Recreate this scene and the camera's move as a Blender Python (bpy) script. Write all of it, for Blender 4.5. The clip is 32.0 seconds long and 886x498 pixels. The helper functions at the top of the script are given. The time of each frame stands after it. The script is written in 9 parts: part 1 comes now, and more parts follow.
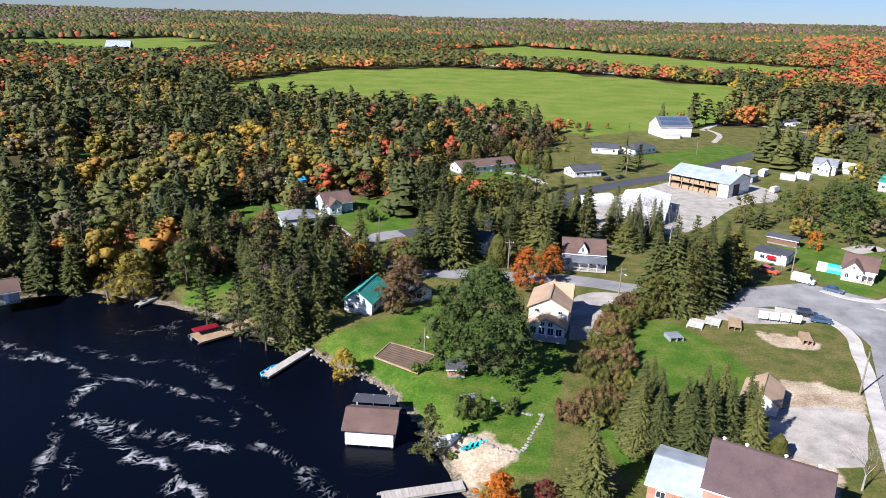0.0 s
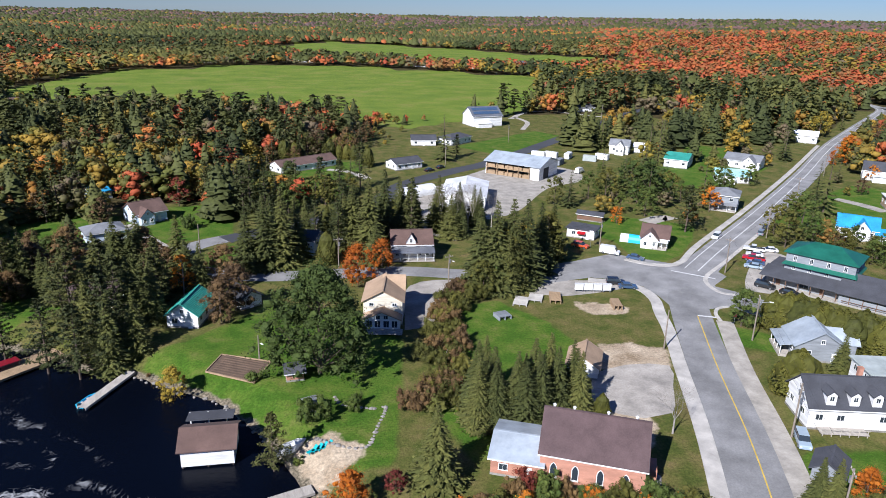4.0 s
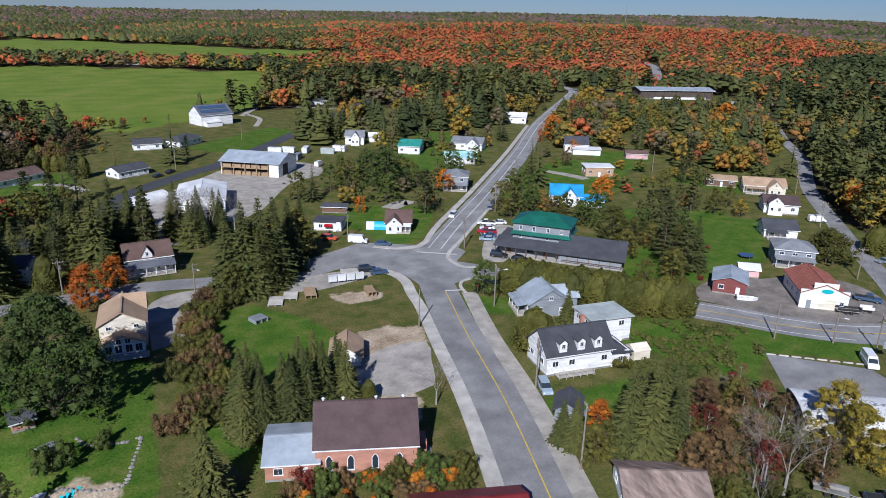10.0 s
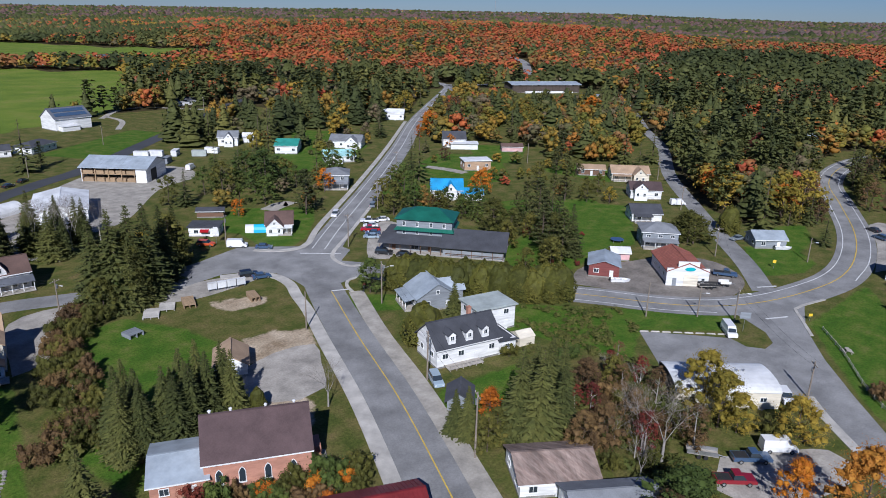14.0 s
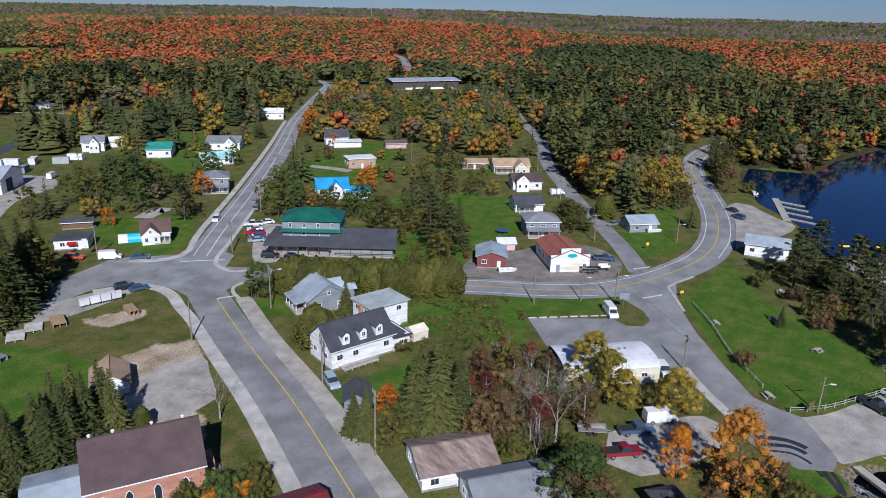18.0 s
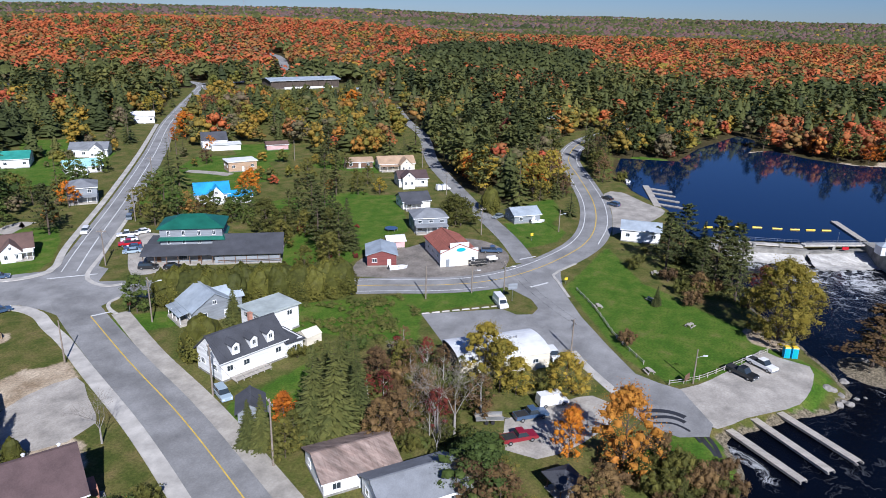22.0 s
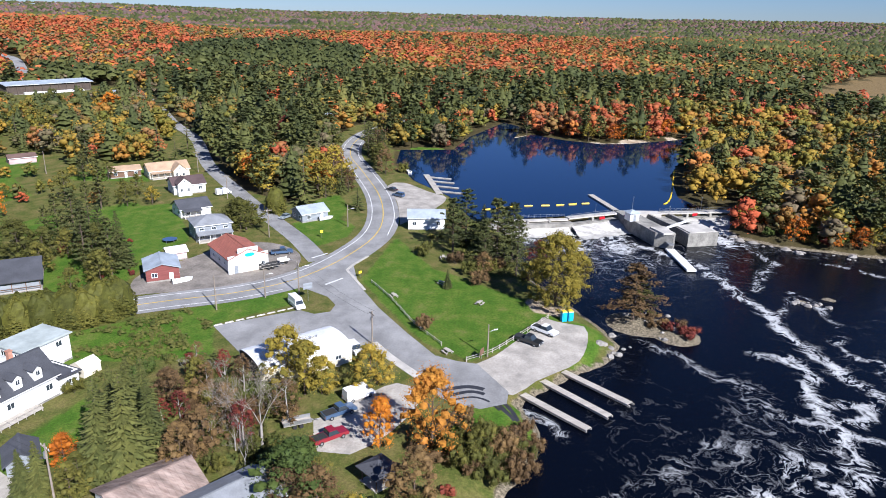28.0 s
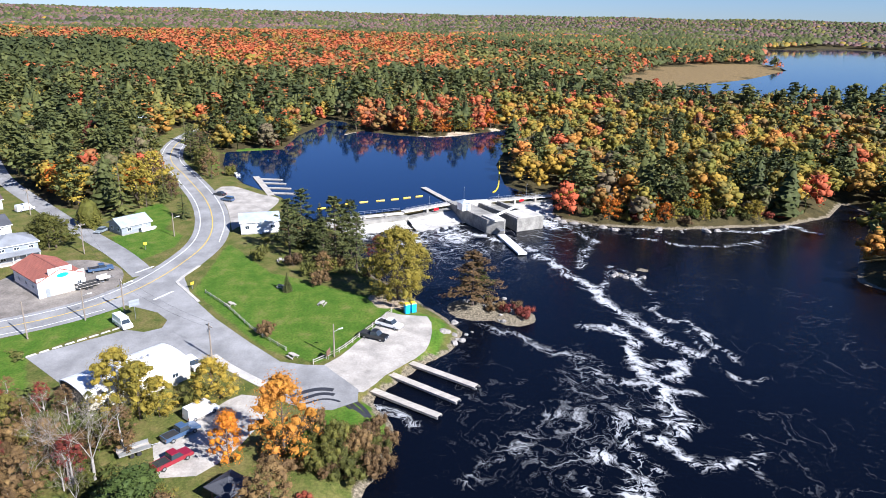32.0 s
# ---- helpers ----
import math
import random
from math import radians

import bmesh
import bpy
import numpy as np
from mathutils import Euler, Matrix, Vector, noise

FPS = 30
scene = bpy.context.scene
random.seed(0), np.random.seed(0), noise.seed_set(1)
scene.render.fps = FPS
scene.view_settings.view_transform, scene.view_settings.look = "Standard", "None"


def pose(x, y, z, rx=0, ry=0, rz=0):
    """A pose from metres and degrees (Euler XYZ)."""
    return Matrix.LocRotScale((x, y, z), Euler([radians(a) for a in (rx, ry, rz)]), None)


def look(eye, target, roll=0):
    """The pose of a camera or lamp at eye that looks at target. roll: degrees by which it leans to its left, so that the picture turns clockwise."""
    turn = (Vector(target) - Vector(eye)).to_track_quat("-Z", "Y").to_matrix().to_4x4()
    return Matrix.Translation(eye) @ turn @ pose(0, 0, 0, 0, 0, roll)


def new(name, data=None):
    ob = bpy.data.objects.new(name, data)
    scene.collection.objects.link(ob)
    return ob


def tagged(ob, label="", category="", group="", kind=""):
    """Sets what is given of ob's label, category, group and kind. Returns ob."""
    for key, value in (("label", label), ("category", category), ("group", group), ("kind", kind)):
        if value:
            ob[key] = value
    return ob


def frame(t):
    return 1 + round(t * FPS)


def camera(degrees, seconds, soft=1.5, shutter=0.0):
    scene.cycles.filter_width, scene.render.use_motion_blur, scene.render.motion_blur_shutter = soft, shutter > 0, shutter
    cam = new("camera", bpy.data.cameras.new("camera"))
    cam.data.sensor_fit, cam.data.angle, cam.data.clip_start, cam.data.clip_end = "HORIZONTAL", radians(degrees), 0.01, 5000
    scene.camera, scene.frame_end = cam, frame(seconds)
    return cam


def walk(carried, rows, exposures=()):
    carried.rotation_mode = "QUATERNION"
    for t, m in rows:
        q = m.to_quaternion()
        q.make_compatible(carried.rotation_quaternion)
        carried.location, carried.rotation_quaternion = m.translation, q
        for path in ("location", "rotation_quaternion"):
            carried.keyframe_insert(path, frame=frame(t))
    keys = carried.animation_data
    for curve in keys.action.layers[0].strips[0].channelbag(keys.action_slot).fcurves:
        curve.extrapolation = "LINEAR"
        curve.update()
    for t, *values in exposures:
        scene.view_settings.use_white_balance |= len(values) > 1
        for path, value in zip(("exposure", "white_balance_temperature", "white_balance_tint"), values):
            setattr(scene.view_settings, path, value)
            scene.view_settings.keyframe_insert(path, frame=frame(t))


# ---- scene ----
cam = camera(65.0, 32.0, soft=0.9)
EYE = (0, 0, 62)


def aim(yaw, pitch, roll):
    return Matrix.Translation(EYE) @ pose(0, 0, 0, 0, 0, yaw) @ pose(0, 0, 0, 90 + pitch) @ pose(0, 0, 0, 0, 0, roll)


PATH = [
    (0.0, aim(0.00, -18.68, 1.71)),
    (0.5, aim(-1.87, -18.68, 1.66)),
    (1.0, aim(-3.72, -18.68, 1.62)),
    (1.5, aim(-5.56, -18.68, 1.59)),
    (2.0, aim(-7.41, -18.68, 1.56)),
    (2.5, aim(-9.26, -18.68, 1.53)),
    (3.0, aim(-11.09, -18.67, 1.51)),
    (3.5, aim(-12.93, -18.67, 1.49)),
    (5.5, aim(-20.29, -18.67, 1.42)),
    (6.0, aim(-22.13, -18.67, 1.41)),
    (6.5, aim(-23.94, -18.67, 1.40)),
    (7.0, aim(-25.74, -18.67, 1.39)),
    (7.5, aim(-27.55, -18.66, 1.38)),
    (8.0, aim(-29.36, -18.66, 1.39)),
    (8.5, aim(-31.15, -18.66, 1.39)),
    (9.0, aim(-32.93, -18.66, 1.40)),
    (9.5, aim(-34.69, -18.66, 1.41)),
    (10.0, aim(-36.31, -18.66, 1.43)),
    (10.5, aim(-37.71, -18.66, 1.45)),
    (11.0, aim(-39.02, -18.67, 1.47)),
    (11.5, aim(-40.29, -18.67, 1.49)),
    (12.0, aim(-41.51, -18.67, 1.51)),
    (12.5, aim(-42.72, -18.67, 1.53)),
    (13.0, aim(-43.92, -18.67, 1.55)),
    (13.5, aim(-45.12, -18.67, 1.56)),
    (14.0, aim(-46.32, -18.67, 1.56)),
    (14.5, aim(-47.53, -18.67, 1.56)),
    (16.5, aim(-52.32, -18.68, 1.56)),
    (17.0, aim(-53.53, -18.68, 1.55)),
    (17.5, aim(-54.73, -18.68, 1.55)),
    (18.0, aim(-55.93, -18.67, 1.54)),
    (18.5, aim(-57.12, -18.67, 1.54)),
    (19.0, aim(-58.32, -18.66, 1.53)),
    (19.5, aim(-59.51, -18.65, 1.53)),
    (20.0, aim(-60.70, -18.64, 1.52)),
    (20.5, aim(-61.90, -18.63, 1.52)),
    (21.0, aim(-63.10, -18.62, 1.51)),
    (21.5, aim(-64.30, -18.61, 1.51)),
    (22.0, aim(-65.50, -18.59, 1.50)),
    (22.5, aim(-66.71, -18.58, 1.49)),
    (23.0, aim(-67.94, -18.56, 1.48)),
    (23.5, aim(-69.24, -18.55, 1.47)),
    (24.0, aim(-70.62, -18.54, 1.47)),
    (24.5, aim(-72.05, -18.53, 1.46)),
    (25.0, aim(-73.53, -18.53, 1.44)),
    (25.5, aim(-75.02, -18.52, 1.43)),
    (27.5, aim(-81.75, -18.51, 1.39)),
    (28.0, aim(-83.48, -18.51, 1.38)),
    (28.5, aim(-85.22, -18.51, 1.37)),
    (29.0, aim(-86.95, -18.50, 1.36)),
    (29.5, aim(-88.70, -18.50, 1.35)),
    (30.0, aim(-90.45, -18.50, 1.35)),
    (30.5, aim(-92.19, -18.50, 1.34)),
    (31.0, aim(-93.93, -18.50, 1.32)),
    (31.5, aim(-95.66, -18.49, 1.31)),
    (32.0, aim(-97.42, -18.49, 1.30)),
]
walk(cam, PATH, exposures=[(0, 1.12, 6050, 16), (3, 0.84, 5950, 15), (7, 0.45, 5800, 14), (13, 0.1, 5700, 14), (19, 0.1, 5700, 14), (22, 0.52, 5750, 14), (25, 0.8, 5850, 14), (28, 1.0, 5900, 14), (32, 1.36, 5900, 14)])

# ---- light ----
SUN_FROM = Vector((-0.75, -0.65, 0.0)).normalized()
SUN_HIGH = radians(36)
world = bpy.data.worlds.new("world")
scene.world = world
world.use_nodes = True
wn, wl = world.node_tree.nodes, world.node_tree.links
sky = wn.new("ShaderNodeTexSky")
sky.sky_type, sky.sun_disc, sky.sun_elevation = "NISHITA", False, SUN_HIGH
sky.sun_rotation = math.atan2(SUN_FROM.x, SUN_FROM.y)
sky.altitude, sky.air_density, sky.dust_density, sky.ozone_density = 0, 1.0, 0.0, 3.0
tint = wn.new("ShaderNodeMix")
tint.data_type, tint.blend_type = "RGBA", "MULTIPLY"
tint.inputs[0].default_value, tint.inputs[7].default_value = 1.0, (0.7, 0.95, 1.5, 1)
wl.new(sky.outputs[0], tint.inputs[6])
wl.new(tint.outputs[2], wn["Background"].inputs[0])
wn["Background"].inputs[1].default_value = 0.032
sun = new("sun", bpy.data.lights.new("sun", "SUN"))
sun.data.energy, sun.data.angle, sun.data.color = 5.0, radians(0.55), (1.0, 0.965, 0.91)
sun_way = Vector((SUN_FROM.x * math.cos(SUN_HIGH), SUN_FROM.y * math.cos(SUN_HIGH), math.sin(SUN_HIGH)))
sun.matrix_world = look(sun_way * 500, (0, 0, 0))


# ---- materials ----
def nodes_of(name):
    m = bpy.data.materials.new(name)
    m.use_nodes = True
    return m, m.node_tree.nodes, m.node_tree.links, m.node_tree.nodes["Principled BSDF"]


def noise_node(nd, ln, scale, detail=4.0, rough=0.6, vec=None, distort=0.0):
    n = nd.new("ShaderNodeTexNoise")
    n.inputs["Scale"].default_value, n.inputs["Detail"].default_value = scale, detail
    n.inputs["Roughness"].default_value, n.inputs["Distortion"].default_value = rough, distort
    if vec is not None:
        ln.new(vec, n.inputs["Vector"])
    return n


def ramp_node(nd, ln, fac, stops):
    r = nd.new("ShaderNodeValToRGB")
    el = r.color_ramp.elements
    while len(el) < len(stops):
        el.new(0.5)
    for e, (p, c) in zip(el, stops):
        e.position = p
        e.color = (*c, 1) if len(c) == 3 else c
    ln.new(fac, r.inputs[0])
    return r


def mix_node(nd, ln, fac, a, b, how="MIX"):
    m = nd.new("ShaderNodeMix")
    m.data_type, m.blend_type = "RGBA", how
    for k, v in ((0, fac), (6, a), (7, b)):
        if isinstance(v, (int, float)):
            m.inputs[k].default_value = v
        elif isinstance(v, tuple):
            m.inputs[k].default_value = (*v, 1)
        else:
            ln.new(v, m.inputs[k])
    return m.outputs[2]


def math_node(nd, ln, op, a, b=0.0, clamp=False):
    m = nd.new("ShaderNodeMath")
    m.operation, m.use_clamp = op, clamp
    for k, v in ((0, a), (1, b)):
        if isinstance(v, (int, float)):
            m.inputs[k].default_value = v
        else:
            ln.new(v, m.inputs[k])
    return m.outputs[0]


def world_vec(nd):
    return nd.new("ShaderNodeNewGeometry").outputs["Position"]


def surface(name, dark, light, fine=8.0, coarse=0.25, rough=0.8, bump=0.2, metal=0.0, spread=0.12, streak=None, stain=(0.72, 1.12)):
    """Paint, stone, wood and the like: a grain, larger stains, a slight difference from piece to piece."""
    m, nd, ln, bs = nodes_of(name)
    pos = world_vec(nd)
    if streak:
        mp = nd.new("ShaderNodeMapping")
        ln.new(pos, mp.inputs[0])
        mp.inputs["Scale"].default_value = streak
        pos = mp.outputs[0]
    a = noise_node(nd, ln, fine, 5, 0.65, pos)
    b = noise_node(nd, ln, coarse, 4, 0.6, pos)
    c = mix_node(nd, ln, a.outputs[0], dark, light)
    st = ramp_node(nd, ln, b.outputs[0], [(0.3, (stain[0],) * 3), (0.7, (stain[1],) * 3)])
    c = mix_node(nd, ln, 1.0, c, st.outputs[0], "MULTIPLY")
    ob = nd.new("ShaderNodeObjectInfo")
    hs = nd.new("ShaderNodeHueSaturation")
    ln.new(math_node(nd, ln, "MULTIPLY_ADD", ob.outputs["Random"], spread), hs.inputs["Value"])
    hs.inputs["Value"].links[0].from_node.inputs[2].default_value = 1.0 - spread / 2
    ln.new(c, hs.inputs["Color"])
    ln.new(hs.outputs[0], bs.inputs["Base Color"])
    bs.inputs["Roughness"].default_value, bs.inputs["Metallic"].default_value = rough, metal
    bp = nd.new("ShaderNodeBump")
    bp.inputs["Strength"].default_value, bp.inputs["Distance"].default_value = bump, 0.05
    ln.new(a.outputs[0], bp.inputs["Height"])
    ln.new(bp.outputs[0], bs.inputs["Normal"])
    return m


def foliage(name, stops, rough=0.75, through_light=0.25, woods=False):
    """Leaves: each leaf clump a little different, each tree too."""
    m, nd, ln, bs = nodes_of(name)
    isl = nd.new("ShaderNodeNewGeometry").outputs["Random Per Island"]
    ob = nd.new("ShaderNodeObjectInfo").outputs["Random"]
    if woods:
        at = nd.new("ShaderNodeAttribute")
        at.attribute_name = "tone"
        ob = at.outputs["Fac"]
    a, b = (0.07, 0.93) if woods else (0.4, 0.6)
    mixed = math_node(nd, ln, "ADD", math_node(nd, ln, "MULTIPLY", isl, a), math_node(nd, ln, "MULTIPLY", ob, b))
    r = ramp_node(nd, ln, mixed, stops)
    n = noise_node(nd, ln, 0.9, 3, 0.7, world_vec(nd))
    v = ramp_node(nd, ln, n.outputs[0], [(0.3, (0.62, 0.62, 0.62)), (0.7, (1.25, 1.25, 1.25))])
    c = mix_node(nd, ln, 1.0, r.outputs[0], v.outputs[0], "MULTIPLY")
    ln.new(c, bs.inputs["Base Color"])
    bs.inputs["Roughness"].default_value = rough
    bs.inputs["Specular IOR Level"].default_value = 0.25
    tr = nd.new("ShaderNodeBsdfTranslucent")
    ln.new(c, tr.inputs[0])
    mx = nd.new("ShaderNodeMixShader")
    mx.inputs[0].default_value = through_light
    ln.new(bs.outputs[0], mx.inputs[1])
    ln.new(tr.outputs[0], mx.inputs[2])
    ln.new(mx.outputs[0], nd["Material Output"].inputs[0])
    return m


LEAF_GREEN = foliage("leaf_green", [(0.0, (0.035, 0.056, 0.012)), (0.5, (0.07, 0.1, 0.02)), (1.0, (0.13, 0.15, 0.028))], through_light=0.2)
LEAF_OLIVE = foliage("leaf_olive", [(0.0, (0.045, 0.05, 0.012)), (0.5, (0.095, 0.095, 0.018)), (1.0, (0.17, 0.145, 0.028))], through_light=0.2)
LEAF_YELLOW = foliage("leaf_yellow", [(0.0, (0.14, 0.125, 0.02)), (0.5, (0.27, 0.205, 0.028)), (1.0, (0.42, 0.29, 0.04))], through_light=0.25)
LEAF_GOLD = foliage("leaf_gold", [(0.0, (0.22, 0.085, 0.02)), (0.4, (0.38, 0.15, 0.025)), (0.8, (0.48, 0.22, 0.03)), (1.0, (0.42, 0.12, 0.03))], through_light=0.25)
LEAF_ORANGE = foliage("leaf_orange", [(0.0, (0.24, 0.06, 0.01)), (0.5, (0.48, 0.14, 0.012)), (1.0, (0.6, 0.24, 0.02))])
LEAF_RED = foliage("leaf_red", [(0.0, (0.07, 0.018, 0.014)), (0.5, (0.15, 0.032, 0.022)), (1.0, (0.25, 0.06, 0.03))], through_light=0.2)
LEAF_RUST = foliage("leaf_rust", [(0.0, (0.06, 0.038, 0.02)), (0.5, (0.125, 0.076, 0.032)), (1.0, (0.2, 0.125, 0.045))], through_light=0.15)
NEEDLE = foliage("needle", [(0.0, (0.042, 0.052, 0.015)), (0.5, (0.078, 0.088, 0.023)), (1.0, (0.135, 0.135, 0.034))], through_light=0.12)
NEEDLE_PINE = foliage("needle_pine", [(0.0, (0.034, 0.044, 0.014)), (0.5, (0.064, 0.074, 0.021)), (1.0, (0.12, 0.118, 0.03))], through_light=0.12)
CEDAR = foliage("cedar", [(0.0, (0.042, 0.048, 0.009)), (0.5, (0.085, 0.085, 0.013)), (1.0, (0.145, 0.13, 0.021))], through_light=0.15)
WOODS_CONIFER = foliage("woods_conifer", [(0.1, (0.032, 0.042, 0.014)), (0.4, (0.056, 0.067, 0.019)), (0.7, (0.088, 0.095, 0.025)), (0.95, (0.14, 0.132, 0.032))], through_light=0.1, woods=True)
WOODS_MAPLE = foliage("woods_maple", [(0.02, (0.18, 0.11, 0.06)), (0.14, (0.36, 0.1, 0.042)), (0.28, (0.45, 0.092, 0.036)), (0.38, (0.22, 0.13, 0.045)), (0.48, (0.47, 0.125, 0.038)), (0.58, (0.36, 0.078, 0.036)), (0.68, (0.2, 0.145, 0.042)), (0.78, (0.46, 0.11, 0.038)), (0.88, (0.5, 0.2, 0.042)), (0.98, (0.24, 0.155, 0.07))], through_light=0.2, woods=True)
# Distance haze is put into these dull mauve-brown leaf colours.
WOODS_HAZED = foliage("woods_hazed", [(0.1, (0.1, 0.085, 0.08)), (0.4, (0.17, 0.092, 0.08)), (0.7, (0.11, 0.092, 0.075)), (0.95, (0.19, 0.1, 0.072))], through_light=0.15, woods=True)
WOODS_GOLD = foliage("woods_gold", [(0.02, (0.1, 0.11, 0.02)), (0.2, (0.18, 0.16, 0.025)), (0.35, (0.36, 0.22, 0.03)), (0.5, (0.15, 0.15, 0.025)), (0.65, (0.4, 0.17, 0.032)), (0.8, (0.25, 0.2, 0.03)), (0.98, (0.16, 0.125, 0.032))], through_light=0.2, woods=True)
WOODS_MIXED = foliage("woods_mixed", [(0.02, (0.05, 0.065, 0.018)), (0.16, (0.085, 0.1, 0.022)), (0.28, (0.15, 0.145, 0.026)), (0.38, (0.32, 0.2, 0.03)), (0.48, (0.09, 0.1, 0.025)), (0.58, (0.17, 0.125, 0.075)), (0.68, (0.1, 0.12, 0.026)), (0.78, (0.3, 0.14, 0.035)), (0.88, (0.12, 0.13, 0.03)), (0.98, (0.36, 0.24, 0.035))], through_light=0.2, woods=True)
WEEDS = foliage("weeds", [(0.05, (0.05, 0.065, 0.016)), (0.3, (0.085, 0.1, 0.02)), (0.5, (0.13, 0.125, 0.03)), (0.65, (0.08, 0.09, 0.02)), (0.8, (0.17, 0.09, 0.035)), (0.95, (0.1, 0.1, 0.025))], through_light=0.15, woods=True)
BARK = surface("bark", (0.05, 0.035, 0.025), (0.15, 0.11, 0.08), 14, 1.5, 0.95, 0.6)
TWIG = surface("twig", (0.14, 0.12, 0.1), (0.32, 0.28, 0.24), 8, 1.5, 0.95, 0.3)
BARK_PALE = surface("bark_pale", (0.22, 0.2, 0.18), (0.42, 0.39, 0.35), 10, 1.5, 0.95, 0.4)
ASPHALT = surface("asphalt", (0.16, 0.158, 0.154), (0.35, 0.345, 0.335), 3.4, 0.14, 0.92, 0.15, stain=(0.6, 1.16))
ASPHALT_NEW = surface("asphalt_new", (0.035, 0.038, 0.045), (0.06, 0.063, 0.07), 3.0, 0.05, 0.9, 0.15)
CONCRETE = surface("concrete", (0.4, 0.375, 0.33), (0.56, 0.53, 0.48), 5.0, 0.3, 0.9, 0.15, stain=(0.66, 1.12))
CONCRETE_OLD = surface("concrete_old", (0.15, 0.145, 0.125), (0.38, 0.36, 0.32), 2.5, 0.4, 0.92, 0.3, stain=(0.5, 1.2))
GRAVEL_DARK = surface("gravel_dark", (0.12, 0.105, 0.09), (0.3, 0.265, 0.225), 2.0, 0.25, 0.97, 0.5, stain=(0.55, 1.15))
GRAVEL_PALE = surface("gravel_pale", (0.3, 0.275, 0.23), (0.5, 0.46, 0.4), 2.2, 0.3, 0.97, 0.4, stain=(0.6, 1.1))
GRAVEL = surface("gravel", (0.24, 0.215, 0.18), (0.54, 0.5, 0.44), 2.6, 0.22, 0.97, 0.5, stain=(0.55, 1.12))
SAND = surface("sand", (0.38, 0.3, 0.2), (0.56, 0.46, 0.33), 3.0, 0.15, 0.97, 0.3)
WET_TRACK = surface("wet_track", (0.02, 0.02, 0.022), (0.05, 0.05, 0.052), 2.0, 0.3, 0.45, 0.2)
SOIL = surface("soil", (0.07, 0.045, 0.03), (0.18, 0.12, 0.08), 4.0, 0.5, 0.97, 0.6)
LINE_WHITE = surface("line_white", (0.55, 0.55, 0.54), (0.75, 0.75, 0.73), 4.0, 0.5, 0.8, 0.05)
LINE_YELLOW = surface("line_yellow", (0.5, 0.34, 0.05), (0.68, 0.48, 0.09), 4.0, 0.5, 0.8, 0.05)
WHITE = surface("white_siding", (0.72, 0.72, 0.7), (0.82, 0.82, 0.8), 2.0, 0.2, 0.6, 0.08, streak=(1, 1, 9))
CREAM = surface("cream_siding", (0.62, 0.56, 0.44), (0.74, 0.68, 0.55), 2.0, 0.2, 0.65, 0.08, streak=(1, 1, 9))
GREY_WALL = surface("grey_siding", (0.2, 0.22, 0.24), (0.28, 0.3, 0.32), 2.0, 0.3, 0.65, 0.1, streak=(1, 1, 9))
PALE_BLUE = surface("pale_blue_siding", (0.5, 0.6, 0.7), (0.62, 0.7, 0.78), 2.0, 0.3, 0.65, 0.08, streak=(1, 1, 9))
BRICK = surface("brick", (0.36, 0.16, 0.1), (0.52, 0.27, 0.19), 9.0, 0.5, 0.9, 0.25, streak=(1, 1, 3))
BRICK_TAN = surface("brick_tan", (0.4, 0.26, 0.16), (0.52, 0.36, 0.24), 9.0, 0.5, 0.9, 0.2, streak=(1, 1, 3))
RED_WALL = surface("dark_red_siding", (0.16, 0.04, 0.035), (0.24, 0.07, 0.06), 2.5, 0.3, 0.75, 0.1, streak=(1, 1, 9))
PINK_WALL = surface("pink_siding", (0.6, 0.34, 0.34), (0.7, 0.45, 0.43), 2.5, 0.3, 0.75, 0.1)
BROWN_WALL = surface("brown_siding", (0.11, 0.06, 0.035), (0.2, 0.11, 0.07), 2.5, 0.3, 0.8, 0.15, streak=(1, 1, 9))
WOOD = surface("wood", (0.24, 0.16, 0.09), (0.42, 0.3, 0.18), 4.0, 0.4, 0.85, 0.2, streak=(6, 1, 6))
WOOD_GREY = surface("weathered_wood", (0.3, 0.27, 0.23), (0.5, 0.46, 0.4), 5.0, 0.5, 0.9, 0.25, streak=(4, 1, 4))
# Dark wood, and the shade colour of the arena's front.
DARK_WOOD_AND_SHADE = surface("dark_wood_and_shade", (0.05, 0.038, 0.03), (0.12, 0.09, 0.07), 5.0, 0.5, 0.9, 0.25)
SHINGLE_DARK = surface("shingle_charcoal", (0.035, 0.037, 0.045), (0.085, 0.088, 0.1), 5.0, 0.3, 0.95, 0.4)
SHINGLE_BROWN = surface("shingle_brown", (0.085, 0.052, 0.042), (0.17, 0.105, 0.085), 5.0, 0.3, 0.95, 0.4)
SHINGLE_MAROON = surface("shingle_maroon", (0.065, 0.04, 0.04), (0.12, 0.08, 0.078), 5.0, 0.35, 0.95, 0.4)
SHINGLE_GREY = surface("shingle_grey", (0.15, 0.16, 0.17), (0.26, 0.27, 0.285), 5.0, 0.3, 0.95, 0.4)
SHINGLE_TAN = surface("shingle_tan", (0.3, 0.2, 0.12), (0.46, 0.33, 0.22), 5.0, 0.3, 0.95, 0.4)
METAL_GREEN = surface("green_metal_roof", (0.01, 0.095, 0.065), (0.02, 0.145, 0.1), 1.5, 0.3, 0.42, 0.05)
METAL_TEAL = surface("teal_metal_roof", (0.03, 0.25, 0.19), (0.06, 0.34, 0.27), 1.5, 0.3, 0.45, 0.05)
METAL_AQUA = surface("aqua_metal_roof", (0.3, 0.55, 0.55), (0.4, 0.66, 0.64), 1.5, 0.3, 0.45, 0.05)
